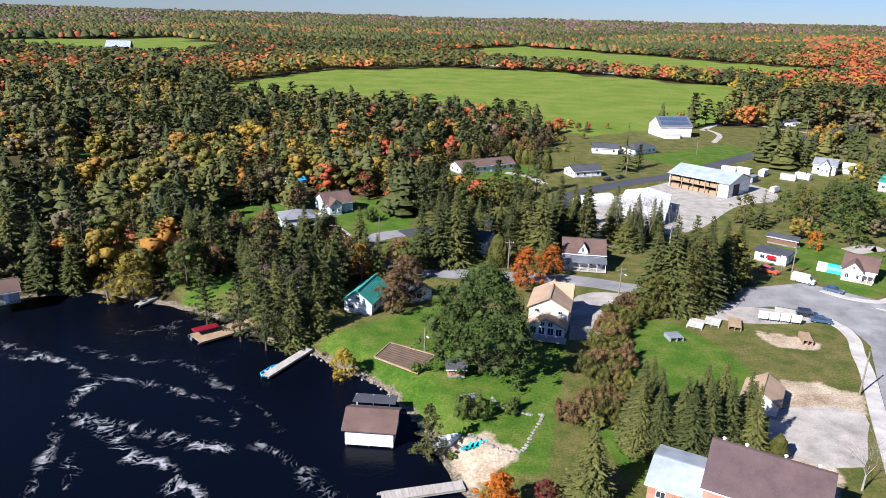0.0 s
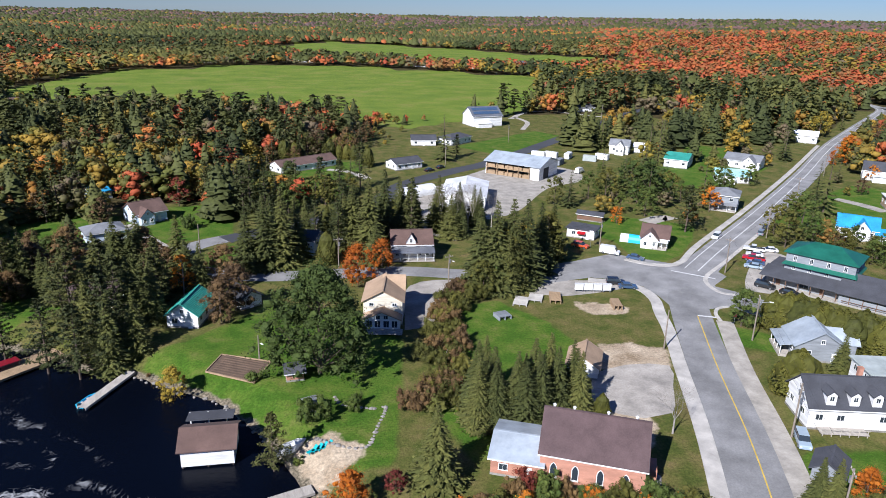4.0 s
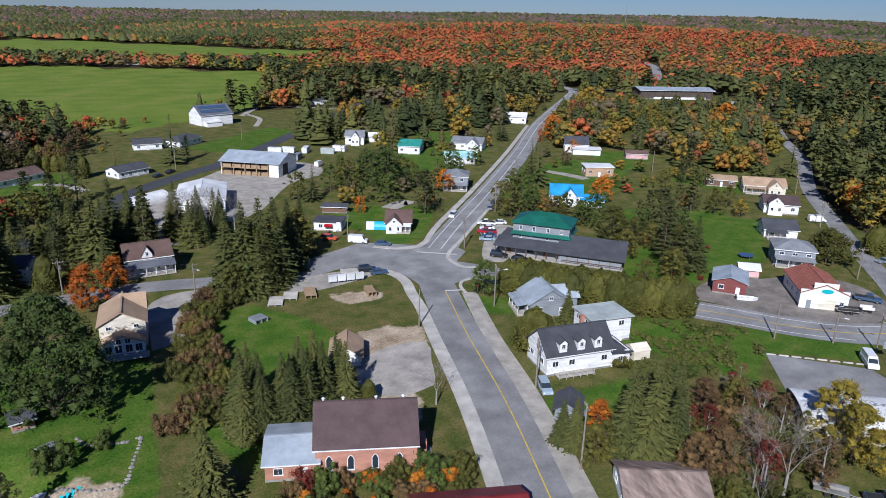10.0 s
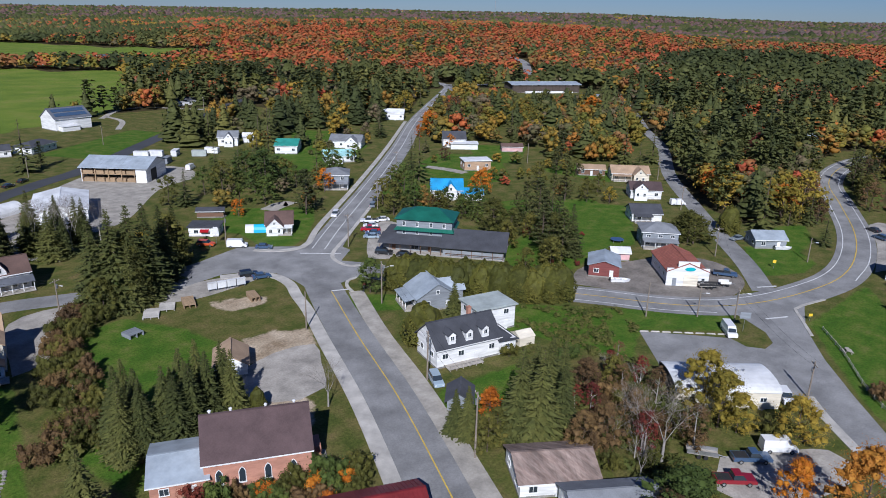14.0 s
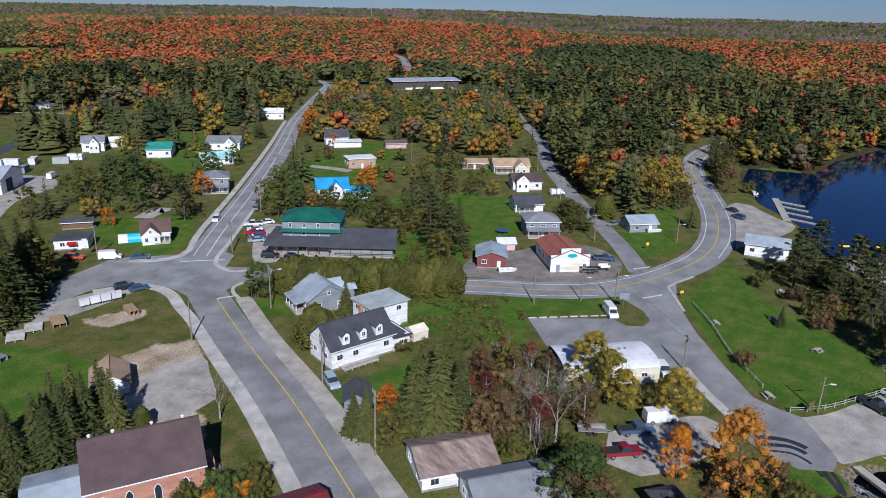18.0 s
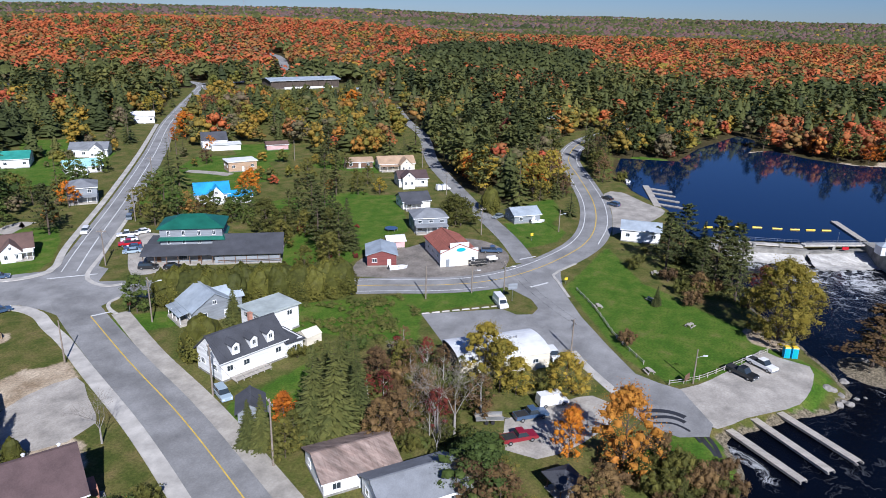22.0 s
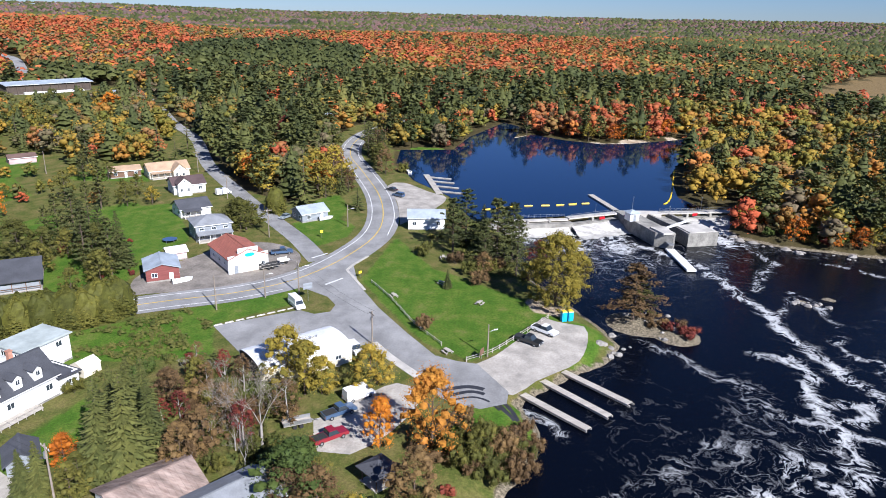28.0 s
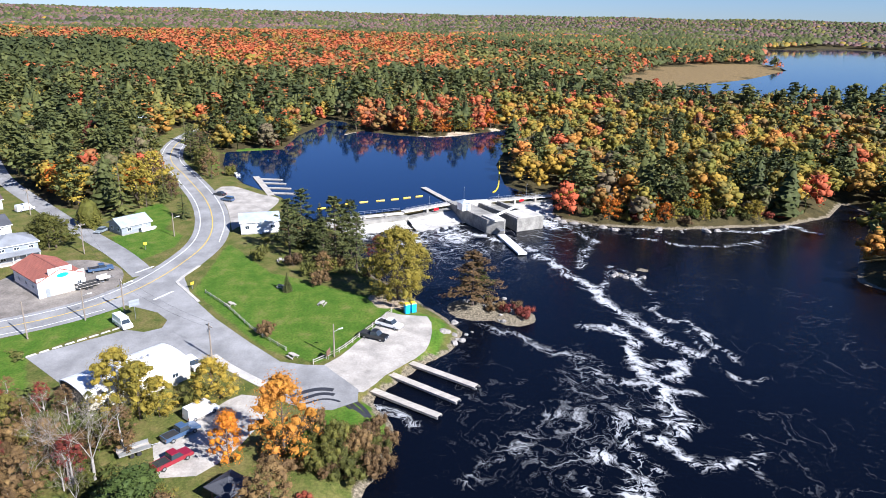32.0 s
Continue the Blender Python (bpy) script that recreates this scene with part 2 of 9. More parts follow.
METAL_BLUE = surface("blue_metal_roof", (0.02, 0.24, 0.5), (0.04, 0.34, 0.62), 1.5, 0.3, 0.45, 0.05)
METAL_GREY = surface("grey_metal_roof", (0.28, 0.325, 0.37), (0.4, 0.445, 0.48), 1.5, 0.3, 0.5, 0.05)
METAL_WHITE = surface("white_metal_roof", (0.66, 0.67, 0.67), (0.78, 0.78, 0.77), 1.0, 0.2, 0.5, 0.05)
METAL_SLATE = surface("slate_metal_roof", (0.1, 0.11, 0.13), (0.16, 0.17, 0.19), 1.5, 0.3, 0.45, 0.05)
METAL_RED = surface("red_metal_roof", (0.14, 0.012, 0.015), (0.22, 0.03, 0.03), 1.5, 0.3, 0.45, 0.05)
METAL_RUST_RED = surface("rusty_red_metal_roof", (0.17, 0.04, 0.025), (0.36, 0.14, 0.1), 1.2, 0.35, 0.7, 0.1, streak=(1, 4, 1))
METAL_PALE = surface("pale_green_grey_roof", (0.34, 0.38, 0.36), (0.46, 0.5, 0.47), 1.5, 0.3, 0.6, 0.05)
METAL_RUST = surface("rusty_metal_roof", (0.1, 0.045, 0.03), (0.42, 0.34, 0.29), 1.1, 0.4, 0.75, 0.1, streak=(2.4, 0.5, 1), stain=(0.45, 1.3))
STEEL = surface("steel", (0.3, 0.31, 0.32), (0.45, 0.46, 0.47), 4.0, 0.5, 0.4, 0.05, metal=0.7)
# Near-black parts, and the painted shade of the lumber shed's doorway.
DARK = surface("black_and_shade", (0.015, 0.015, 0.016), (0.03, 0.03, 0.03), 4.0, 0.5, 0.8, 0.05)
RUBBER = surface("rubber", (0.012, 0.012, 0.013), (0.025, 0.025, 0.025), 9.0, 1.0, 0.8, 0.05)
POLE_WOOD = surface("pole_wood", (0.16, 0.13, 0.1), (0.3, 0.25, 0.2), 6.0, 1.0, 0.9, 0.2)
ROCK = surface("rock", (0.15, 0.135, 0.12), (0.36, 0.335, 0.3), 2.5, 0.5, 0.95, 0.6)


def glossy(name, color, rough=0.3, coat=0.6):
    m, nd, ln, bs = nodes_of(name)
    n = noise_node(nd, ln, 6.0, 3, 0.6, world_vec(nd))
    c = mix_node(nd, ln, n.outputs[0], tuple(v * 0.9 for v in color), tuple(min(1, v * 1.06) for v in color))
    ln.new(c, bs.inputs["Base Color"])
    bs.inputs["Roughness"].default_value, bs.inputs["Coat Weight"].default_value = rough, coat
    return m


GLASS = glossy("window_glass", (0.03, 0.04, 0.05), 0.08, 0.3)
CAR_WHITE, CAR_RED, CAR_BLACK = glossy("car_white", (0.75, 0.75, 0.74)), glossy("car_red", (0.42, 0.012, 0.02)), glossy("car_black", (0.015, 0.017, 0.02))
CAR_BLUE, CAR_GREY, CAR_MAROON = glossy("car_blue", (0.05, 0.09, 0.16)), glossy("car_grey", (0.2, 0.23, 0.25)), glossy("car_maroon", (0.22, 0.01, 0.02))
CAR_ORANGE, CAR_SILVER = glossy("car_orange", (0.6, 0.1, 0.03)), glossy("car_silver", (0.32, 0.4, 0.46))
PLASTIC_TEAL, PLASTIC_BLUE = glossy("teal_plastic", (0.01, 0.36, 0.4), 0.5, 0), glossy("blue_plastic", (0.02, 0.38, 0.62), 0.5, 0)
PLASTIC_YELLOW, PLASTIC_RED = glossy("yellow_plastic", (0.75, 0.5, 0.03), 0.5, 0), glossy("red_plastic", (0.5, 0.02, 0.02), 0.5, 0)


# ---- tools for building ----
class Geo:
    """Collects vertices and faces for one mesh."""

    def __init__(self):
        self.v, self.f = [], []

    def add(self, verts, faces):
        n = len(self.v)
        self.v.extend([tuple(p) for p in verts])
        self.f.extend([tuple(i + n for i in fc) for fc in faces])
        return self

    def box(self, c, s, rz=0.0, taper=1.0, rx=0.0):
        m = pose(*c, rx, 0, rz)
        x, y, z = s[0] / 2, s[1] / 2, s[2] / 2
        p = [(-x, -y, -z), (x, -y, -z), (x, y, -z), (-x, y, -z)]
        p += [(a * taper, b * taper, z) for a, b, _ in p]
        return self.add([m @ Vector(q) for q in p], [(0, 3, 2, 1), (4, 5, 6, 7), (0, 1, 5, 4), (1, 2, 6, 5), (2, 3, 7, 6), (3, 0, 4, 7)])

    def tube(self, a, b, r0, r1=None, n=8):
        a, b = Vector(a), Vector(b)
        r1 = r0 if r1 is None else r1
        q = (b - a).to_track_quat("Z", "Y").to_matrix()
        ring = [Vector((math.cos(2 * math.pi * i / n), math.sin(2 * math.pi * i / n), 0)) for i in range(n)]
        p = [a + q @ (u * r0) for u in ring] + [b + q @ (u * r1) for u in ring]
        fs = [(i, (i + 1) % n, n + (i + 1) % n, n + i) for i in range(n)]
        return self.add(p, fs + [tuple(reversed(range(n))), tuple(range(n, 2 * n))])

    def prism(self, outline, z0, z1):
        n = len(outline)
        p = [(x, y, z0) for x, y in outline] + [(x, y, z1) for x, y in outline]
        fs = [(i, (i + 1) % n, n + (i + 1) % n, n + i) for i in range(n)]
        return self.add(p, fs + [tuple(reversed(range(n))), tuple(range(n, 2 * n))])

    def blob(self, c, r, seed=0, rough=0.2, rings=4, seg=7):
        rnd = random.Random(seed)
        p, fs = [(c[0], c[1], c[2] - r[2])], []
        for i in range(1, rings):
            th = math.pi * i / rings
            for k in range(seg):
                s = 1 + rnd.uniform(-rough, rough)
                ph = 2 * math.pi * (k + 0.5 * (i % 2)) / seg
                p.append((c[0] + r[0] * s * math.sin(th) * math.cos(ph), c[1] + r[1] * s * math.sin(th) * math.sin(ph), c[2] - r[2] * s * math.cos(th)))
        p.append((c[0], c[1], c[2] + r[2]))
        for k in range(seg):
            fs.append((0, 1 + (k + 1) % seg, 1 + k))
            for i in range(rings - 2):
                a = 1 + i * seg
                fs.append((a + k, a + (k + 1) % seg, a + seg + (k + 1) % seg, a + seg + k))
            a = 1 + (rings - 2) * seg
            fs.append((a + k, a + (k + 1) % seg, len(p) - 1))
        return self.add(p, fs)

    def mesh(self, name, material):
        me = bpy.data.meshes.new(name)
        me.from_pydata(self.v, [], self.f)
        me.materials.append(material)
        return me


def part(name, geo, material, parent=None, label="", smooth=False):
    me = geo.mesh(name, material) if isinstance(geo, Geo) else geo
    if smooth:
        me.shade_smooth()
    ob = new(name, me)
    ob.parent = parent
    if label:
        tagged(ob, label)
    return ob


def thing(name, m, label, category, group="", kind=""):
    ob = new(name)
    ob.empty_display_size = 0.5
    ob.matrix_world = m
    return tagged(ob, label, category, group, kind)


def curve_pts(pts, step=4.0):
    """A smooth line through the points of the plan."""
    p = [Vector((*q, 0)) if len(q) == 2 else Vector(q) for q in pts]
    p = [2 * p[0] - p[1]] + p + [2 * p[-1] - p[-2]]
    out = []
    for i in range(1, len(p) - 2):
        n = max(1, int((p[i + 1] - p[i]).length / step))
        for k in range(n):
            t = k / n
            a, b, c, d = p[i - 1], p[i], p[i + 1], p[i + 2]
            out.append(0.5 * ((2 * b) + (c - a) * t + (2 * a - 5 * b + 4 * c - d) * t * t + (3 * b - a - 3 * c + d) * t ** 3))
    return out + [p[-2]]


def ribbon(pts, left, right, z=0.04, step=4.0, thick=0.0, dash=None, drape=False):
    """A strip along a line, from left to right of it, in metres; thick makes it a raised band, dash breaks it up."""
    line = curve_pts(pts, step)
    geo, a, b, run = Geo(), [], [], 0.0
    if drape:
        for q in line:
            q.z = float(height(np.array([q.x]), np.array([q.y]))[0])
    for i, q in enumerate(line):
        d = (line[min(i + 1, len(line) - 1)] - line[max(i - 1, 0)])
        d.z = 0
        d.normalize()
        nrm = Vector((d.y, -d.x, 0))
        a.append(q - nrm * left)
        b.append(q + nrm * right)
    for i in range(len(line) - 1):
        run += (line[i + 1] - line[i]).length
        if dash and int(run / dash) % 2:
            continue
        p = [a[i], b[i], b[i + 1], a[i + 1]]
        top = [(v.x, v.y, v.z + z + thick) for v in p]
        if thick:
            geo.add([(v.x, v.y, v.z - 0.1) for v in p] + top, [(4, 5, 6, 7), (0, 1, 5, 4), (1, 2, 6, 5), (2, 3, 7, 6), (3, 0, 4, 7)])
        else:
            geo.add(top, [(0, 1, 2, 3)])
    return geo


def patch(outline, z, smooth=True):
    pts = [(q.x, q.y, z) for q in curve_pts(list(outline) + [outline[0]], 3.0)[:-1]] if smooth else [(*q, z) for q in outline]
    bm = bmesh.new()
    bm.faces.new([bm.verts.new(p) for p in pts]).normal_update()
    bmesh.ops.triangulate(bm, faces=bm.faces[:])
    me = bpy.data.meshes.new("patch")
    bm.to_mesh(me)
    bm.free()
    geo = Geo()
    geo.add([v.co[:] for v in me.vertices], [tuple(f.vertices) if f.normal.z > 0 else tuple(reversed(f.vertices)) for f in me.polygons])
    bpy.data.meshes.remove(me)
    return geo


def inside(poly, x, y):
    r = np.zeros(np.shape(x), bool)
    n = len(poly)
    for i in range(n):
        (x1, y1), (x2, y2) = poly[i], poly[(i + 1) % n]
        if y1 == y2:
            continue
        r ^= ((y1 > y) != (y2 > y)) & (x < (x2 - x1) * (y - y1) / (y2 - y1) + x1)
    return r


def line_gap(pts, x, y, closed=False):
    """Distance from a line of the plan."""
    best = np.full(np.shape(x), 1e9)
    seq = list(pts) + ([pts[0]] if closed else [])
    for (x1, y1), (x2, y2) in zip(seq[:-1], seq[1:]):
        dx, dy = x2 - x1, y2 - y1
        t = np.clip(((x - x1) * dx + (y - y1) * dy) / (dx * dx + dy * dy + 1e-9), 0, 1)
        best = np.minimum(best, np.hypot(x - x1 - t * dx, y - y1 - t * dy))
    return best


def from_shore(poly, x, y):
    """Distance from the shore: positive on land, negative on the water."""
    d = line_gap(poly, x, y, True)
    return np.where(inside(poly, x, y), -d, d)


def waves(x, y, scale, seed=0):
    """Smooth heights between -1 and 1."""
    r = np.random.RandomState(seed)
    out = np.zeros(np.shape(x))
    for k in range(9):
        a, f, p = r.uniform(0, 6.283), r.uniform(0.5, 1.8) / scale, r.uniform(0, 6.283)
        out += np.sin((x * math.cos(a) + y * math.sin(a)) * f * 6.283 + p)
    return out / 4.5


# ---- the plan ----
RIVER_LEVEL, POND_LEVEL = -2.5, -0.3
RIVER = [(-400, 60), (-160, 110), (-112, 132), (-97, 146), (-82, 151), (-61, 144), (-46, 137), (-32, 125), (-27, 124.6), (-18, 117), (-9.8, 110.6), (-5, 102.4),
         (-0.3, 93), (2, 85), (12, 68), (30, 46), (56, 20), (78, 2), (91.4, -4.4), (99, -6.2), (104, -4), (108, -2), (114, -7), (121, -13), (125.5, -18.5), (134.4, -22.5), (142, -20),
         (152, -14.8), (161.4, -10), (172, -3), (181, 4), (196, 7), (210, 3), (222, -14), (229, -31), (241, -66), (219.6, -67), (212, -79), (206, -104), (209, -145), (218, -166),
         (236, -184), (207, -183), (184, -152), (157, -131), (120, -150), (-100, -420), (-420, -300)]
POND = [(268, 43), (300, 56), (332, 60), (339, 35), (380, 30), (438, 14), (425, 2), (381, 6), (396, -4), (381, -22), (374, -40), (378, -54), (398, -83), (420, -110), (400, -118), (363, -82), (300, -62), (262, -58), (246, -64), (233, -29), (221, -1), (214, 14), (232, 22), (245, 26)]
LAKE = [(641, -294), (690, -336), (745, -409), (789, -462), (855, -525), (945, -607), (1040, -650), (1090, -652), (1225, -732), (1431, -870), (1664, -996), (1900, -1320), (1500, -1500), (900, -1000), (600, -600), (520, -440), (508, -369), (520, -300), (560, -262), (606, -270)]
VILLAGE = [(-60, 146), (-78, 170), (-72, 235), (-25, 240), (-8, 262), (-10, 300), (40, 335), (60, 390), (110, 410), (180, 440), (250, 425), (262, 380), (300, 330), (330, 350), (440, 440), (560, 360), (560, 320),
           (380, 205), (330, 165), (240, 104), (222, 78), (285, 75), (350, 100), (400, 100), (420, 85), (345, 75), (330, 62), (300, 58), (268, 43), (245, 26), (214, 14), (200, 8),
           (160, -10), (134, -22), (110, -8), (80, 2), (56, 20), (2, 85), (-26, 125)]
FIELDS = [
    [(-190, 600), (-143, 774), (4, 876), (137, 839), (289, 719), (208, 510), (180, 455), (82, 389), (40, 405), (0, 440), (-60, 455), (-120, 470), (-165, 530)],
    [(-760, 1180), (-560, 1480), (-330, 1180), (-330, 890), (-420, 850), (-640, 980)],
    [(80, 960), (-40, 1180), (150, 1560), (400, 1250), (520, 860), (300, 790)],
]
MAIN_STREET = [(40, 18), (58.3, 52.8), (70.5, 77), (80.5, 100), (90.9, 122.4), (97, 134), (108, 148), (125.1, 162.4), (166, 195.4), (225, 245), (292, 304), (360, 358), (428, 411), (468, 446), (488, 490)]
HIGHWAY = [(96, 141), (104, 131), (111, 118), (121, 99), (130.5, 85.6), (136.5, 76), (142, 66), (149.5, 57), (160, 50.3), (175, 45.2), (193, 42.3), (214, 44.3), (242, 51.8), (279, 66.5), (311, 79.5), (345, 86), (378, 86), (404, 79.4), (470, 55)]
BACK_LANE = [(168, 52), (186, 64), (211, 84), (236, 103), (276, 132), (335, 166), (380, 200), (450, 248), (542, 316)]
LAUNCH_ROAD = [(160, 45), (150, 37.5), (137, 28), (124, 20), (113, 11), (107, 5), (104, 1)]
SIDE_STREET = [(92, 146), (78, 157), (60, 152), (47, 157), (30, 162.5), (0, 164.5), (-18, 172), (-24, 184), (-12, 197), (20, 200), (40, 215)]
NORTH_ROAD = [(-12, 196), (30, 222), (51, 254), (76, 275), (99, 291.5), (158, 349), (238, 430.5), (330, 520), (420, 600)]
FAR_ROAD = [(468, 446), (510, 428), (556, 428), (607, 464), (670, 512), (720, 560), (745, 620)]
SHORE_ROAD = [(470, 55), (520, 40), (560, 20), (640, -30), (720, -120)]
ROADS = [(MAIN_STREET, 8), (HIGHWAY, 7), (BACK_LANE, 4.5), (LAUNCH_ROAD, 7), (SIDE_STREET, 5), (NORTH_ROAD, 9), (FAR_ROAD, 13), (SHORE_ROAD, 8)]

ISLETS = [(147, -27, 6.5, 2.2), (142, -35, 5.5, 1.9), (150, -30, 3, 1.3), (170, -77, 3, 1.2), (168, -70, 2.4, 1.1), (154, -54, 1.4, 1.0)]


RIDGES = [(46, 19, 1500, 480, 38), (84, 20, 1330, 330, 20), (70, 6, 900, 120, 13), (24, 10, 2100, 400, 16), (-8, 16, 2500, 500, 14), (112, 18, 2300, 500, 10), (75, 14, 2900, 450, 18)]


def height(x, y):
    r, az = np.hypot(x, y), np.degrees(np.arctan2(x, y))
    k = np.clip((r - 2300) / 2500, 0, 1)
    lift = np.interp(az, [-60, 0, 16, 42, 58, 71, 97, 123, 140], [30, 30, 40, 66, 76, 62, 62, 72, 60])
    z = lift * k * k * (3 - 2 * k)
    for turn, wide, far, deep, up in RIDGES:
        z = z + up * np.exp(-((az - turn) / wide) ** 4) * np.exp(-((r - far) / deep) ** 2) * np.clip((r - 720) / 200, 0, 1)
    z = np.maximum(z + 5 * waves(x, y, 700, 3) * np.clip((r - 1100) / 900, 0, 1), 0.0)
    d = from_shore(RIVER, x, y)
    bank = np.clip(d / 7, 0, 1)
    z = np.where(d > 0, z + RIVER_LEVEL * (1 - bank * bank * (3 - 2 * bank)), RIVER_LEVEL - np.clip(-d * 0.3, 0.05, 3))
    for mx, my, wide, up in ISLETS:
        z = np.maximum(z, RIVER_LEVEL - 0.8 + up * np.exp(-((x - mx) ** 2 + (y - my) ** 2) / wide ** 2))
    for poly in (POND, LAKE):
        d = from_shore(poly, x, y)
        bank = np.clip(d / 4, 0, 1)
        z = np.where(d > 0, np.minimum(z, POND_LEVEL + 0.02 + (z - POND_LEVEL) * bank), POND_LEVEL - np.clip(-d * 0.3, 0.05, 3))
    return z


def axis_steps(a, b, fine, far, grow=1.13):
    mid = list(np.arange(a, b + fine, fine))
    lo, hi, s = [a], [mid[-1]], fine
    while lo[-1] > -far:
        s *= grow
        lo.append(lo[-1] - s)
        hi.append(hi[-1] + s)
    return np.array(lo[:0:-1] + mid + hi[1:])


# ---- ground ----
def ground_material():
    m, nd, ln, bs = nodes_of("ground_cover")
    pos = world_vec(nd)
    fine, mid, wide = noise_node(nd, ln, 2.2, 6, 0.7, pos), noise_node(nd, ln, 0.22, 5, 0.65, pos), noise_node(nd, ln, 0.035, 4, 0.6, pos)
    blur = math_node(nd, ln, "MULTIPLY", math_node(nd, ln, "SUBTRACT", mid.outputs[0], 0.5), 0.9)

    def cover(name):
        at = nd.new("ShaderNodeAttribute")
        at.attribute_name = name
        v = math_node(nd, ln, "ADD", at.outputs["Fac"], blur)
        return ramp_node(nd, ln, v, [(0.42, (0, 0, 0)), (0.58, (1, 1, 1))]).outputs[0]

    rough = ramp_node(nd, ln, mid.outputs[0], [(0.2, (0.045, 0.062, 0.014)), (0.4, (0.078, 0.095, 0.021)), (0.54, (0.125, 0.118, 0.036)), (0.68, (0.17, 0.135, 0.055)), (0.84, (0.23, 0.16, 0.08))]).outputs[0]
    lawn = ramp_node(nd, ln, mid.outputs[0], [(0.2, (0.034, 0.084, 0.009)), (0.42, (0.058, 0.122, 0.013)), (0.56, (0.09, 0.142, 0.02)), (0.7, (0.14, 0.152, 0.04)), (0.85, (0.22, 0.18, 0.08))]).outputs[0]
    field = ramp_node(nd, ln, wide.outputs[0], [(0.3, (0.1, 0.16, 0.022)), (0.52, (0.15, 0.205, 0.03)), (0.72, (0.21, 0.215, 0.055))]).outputs[0]
    floor = ramp_node(nd, ln, mid.outputs[0], [(0.3, (0.035, 0.032, 0.014)), (0.7, (0.09, 0.07, 0.03))]).outputs[0]
    dirt = ramp_node(nd, ln, mid.outputs[0], [(0.3, (0.27, 0.2, 0.13)), (0.7, (0.56, 0.46, 0.34))]).outputs[0]
    bank = ramp_node(nd, ln, fine.outputs[0], [(0.35, (0.09, 0.075, 0.05)), (0.65, (0.26, 0.22, 0.16))]).outputs[0]
    c = mix_node(nd, ln, cover("woods"), rough, floor)
    c = mix_node(nd, ln, cover("reed"), c, ramp_node(nd, ln, mid.outputs[0], [(0.3, (0.13, 0.09, 0.04)), (0.7, (0.24, 0.17, 0.08))]).outputs[0])
    c = mix_node(nd, ln, cover("field"), c, field)
    c = mix_node(nd, ln, cover("lawn"), c, lawn)
    c = mix_node(nd, ln, cover("dirt"), c, dirt)
    c = mix_node(nd, ln, cover("bank"), c, bank)
    st = ramp_node(nd, ln, fine.outputs[0], [(0.32, (0.58, 0.6, 0.6)), (0.68, (1.28, 1.26, 1.22))])
    c = mix_node(nd, ln, 1.0, c, st.outputs[0], "MULTIPLY")
    ln.new(c, bs.inputs["Base Color"])
    bs.inputs["Roughness"].default_value = 0.97
    bs.inputs["Specular IOR Level"].default_value = 0.1
    bp = nd.new("ShaderNodeBump")
    bp.inputs["Strength"].default_value, bp.inputs["Distance"].default_value = 0.6, 0.25
    ln.new(fine.outputs[0], bp.inputs["Height"])
    ln.new(bp.outputs[0], bs.inputs["Normal"])
    return m


OPEN_LAWNS = [
    [(-38, 212), (-28, 225), (-10, 215), (-10, 200), (-22, 197), (-36, 206)], [(-17, 184), (-9, 194), (-8, 169), (-14, 167)], [(206, 129), (216, 116), (177, 92), (165, 99)],
    [(260, 233), (280, 211), (243, 187), (232, 202)], [(184, 188), (199, 176), (182, 159), (170, 171)], [(141, 112), (161, 119), (142, 98), (131, 101)],
    [(184, 150), (196, 146), (173, 128), (167, 137)], [(0, 258), (16, 267), (34, 253), (17, 233), (5, 242)], [(-59, 143), (-58, 164), (-50, 147), (-55, 140)],
    [(-80, 197), (-71, 222), (-52, 219), (-51, 198), (-62, 182)], [(-165, 297), (-157, 331), (-143, 305), (-155, 286)], [(165, 259), (182, 255), (162, 230), (157, 244)],
    [(216, 324), (231, 307), (202, 270), (197, 294)],
]
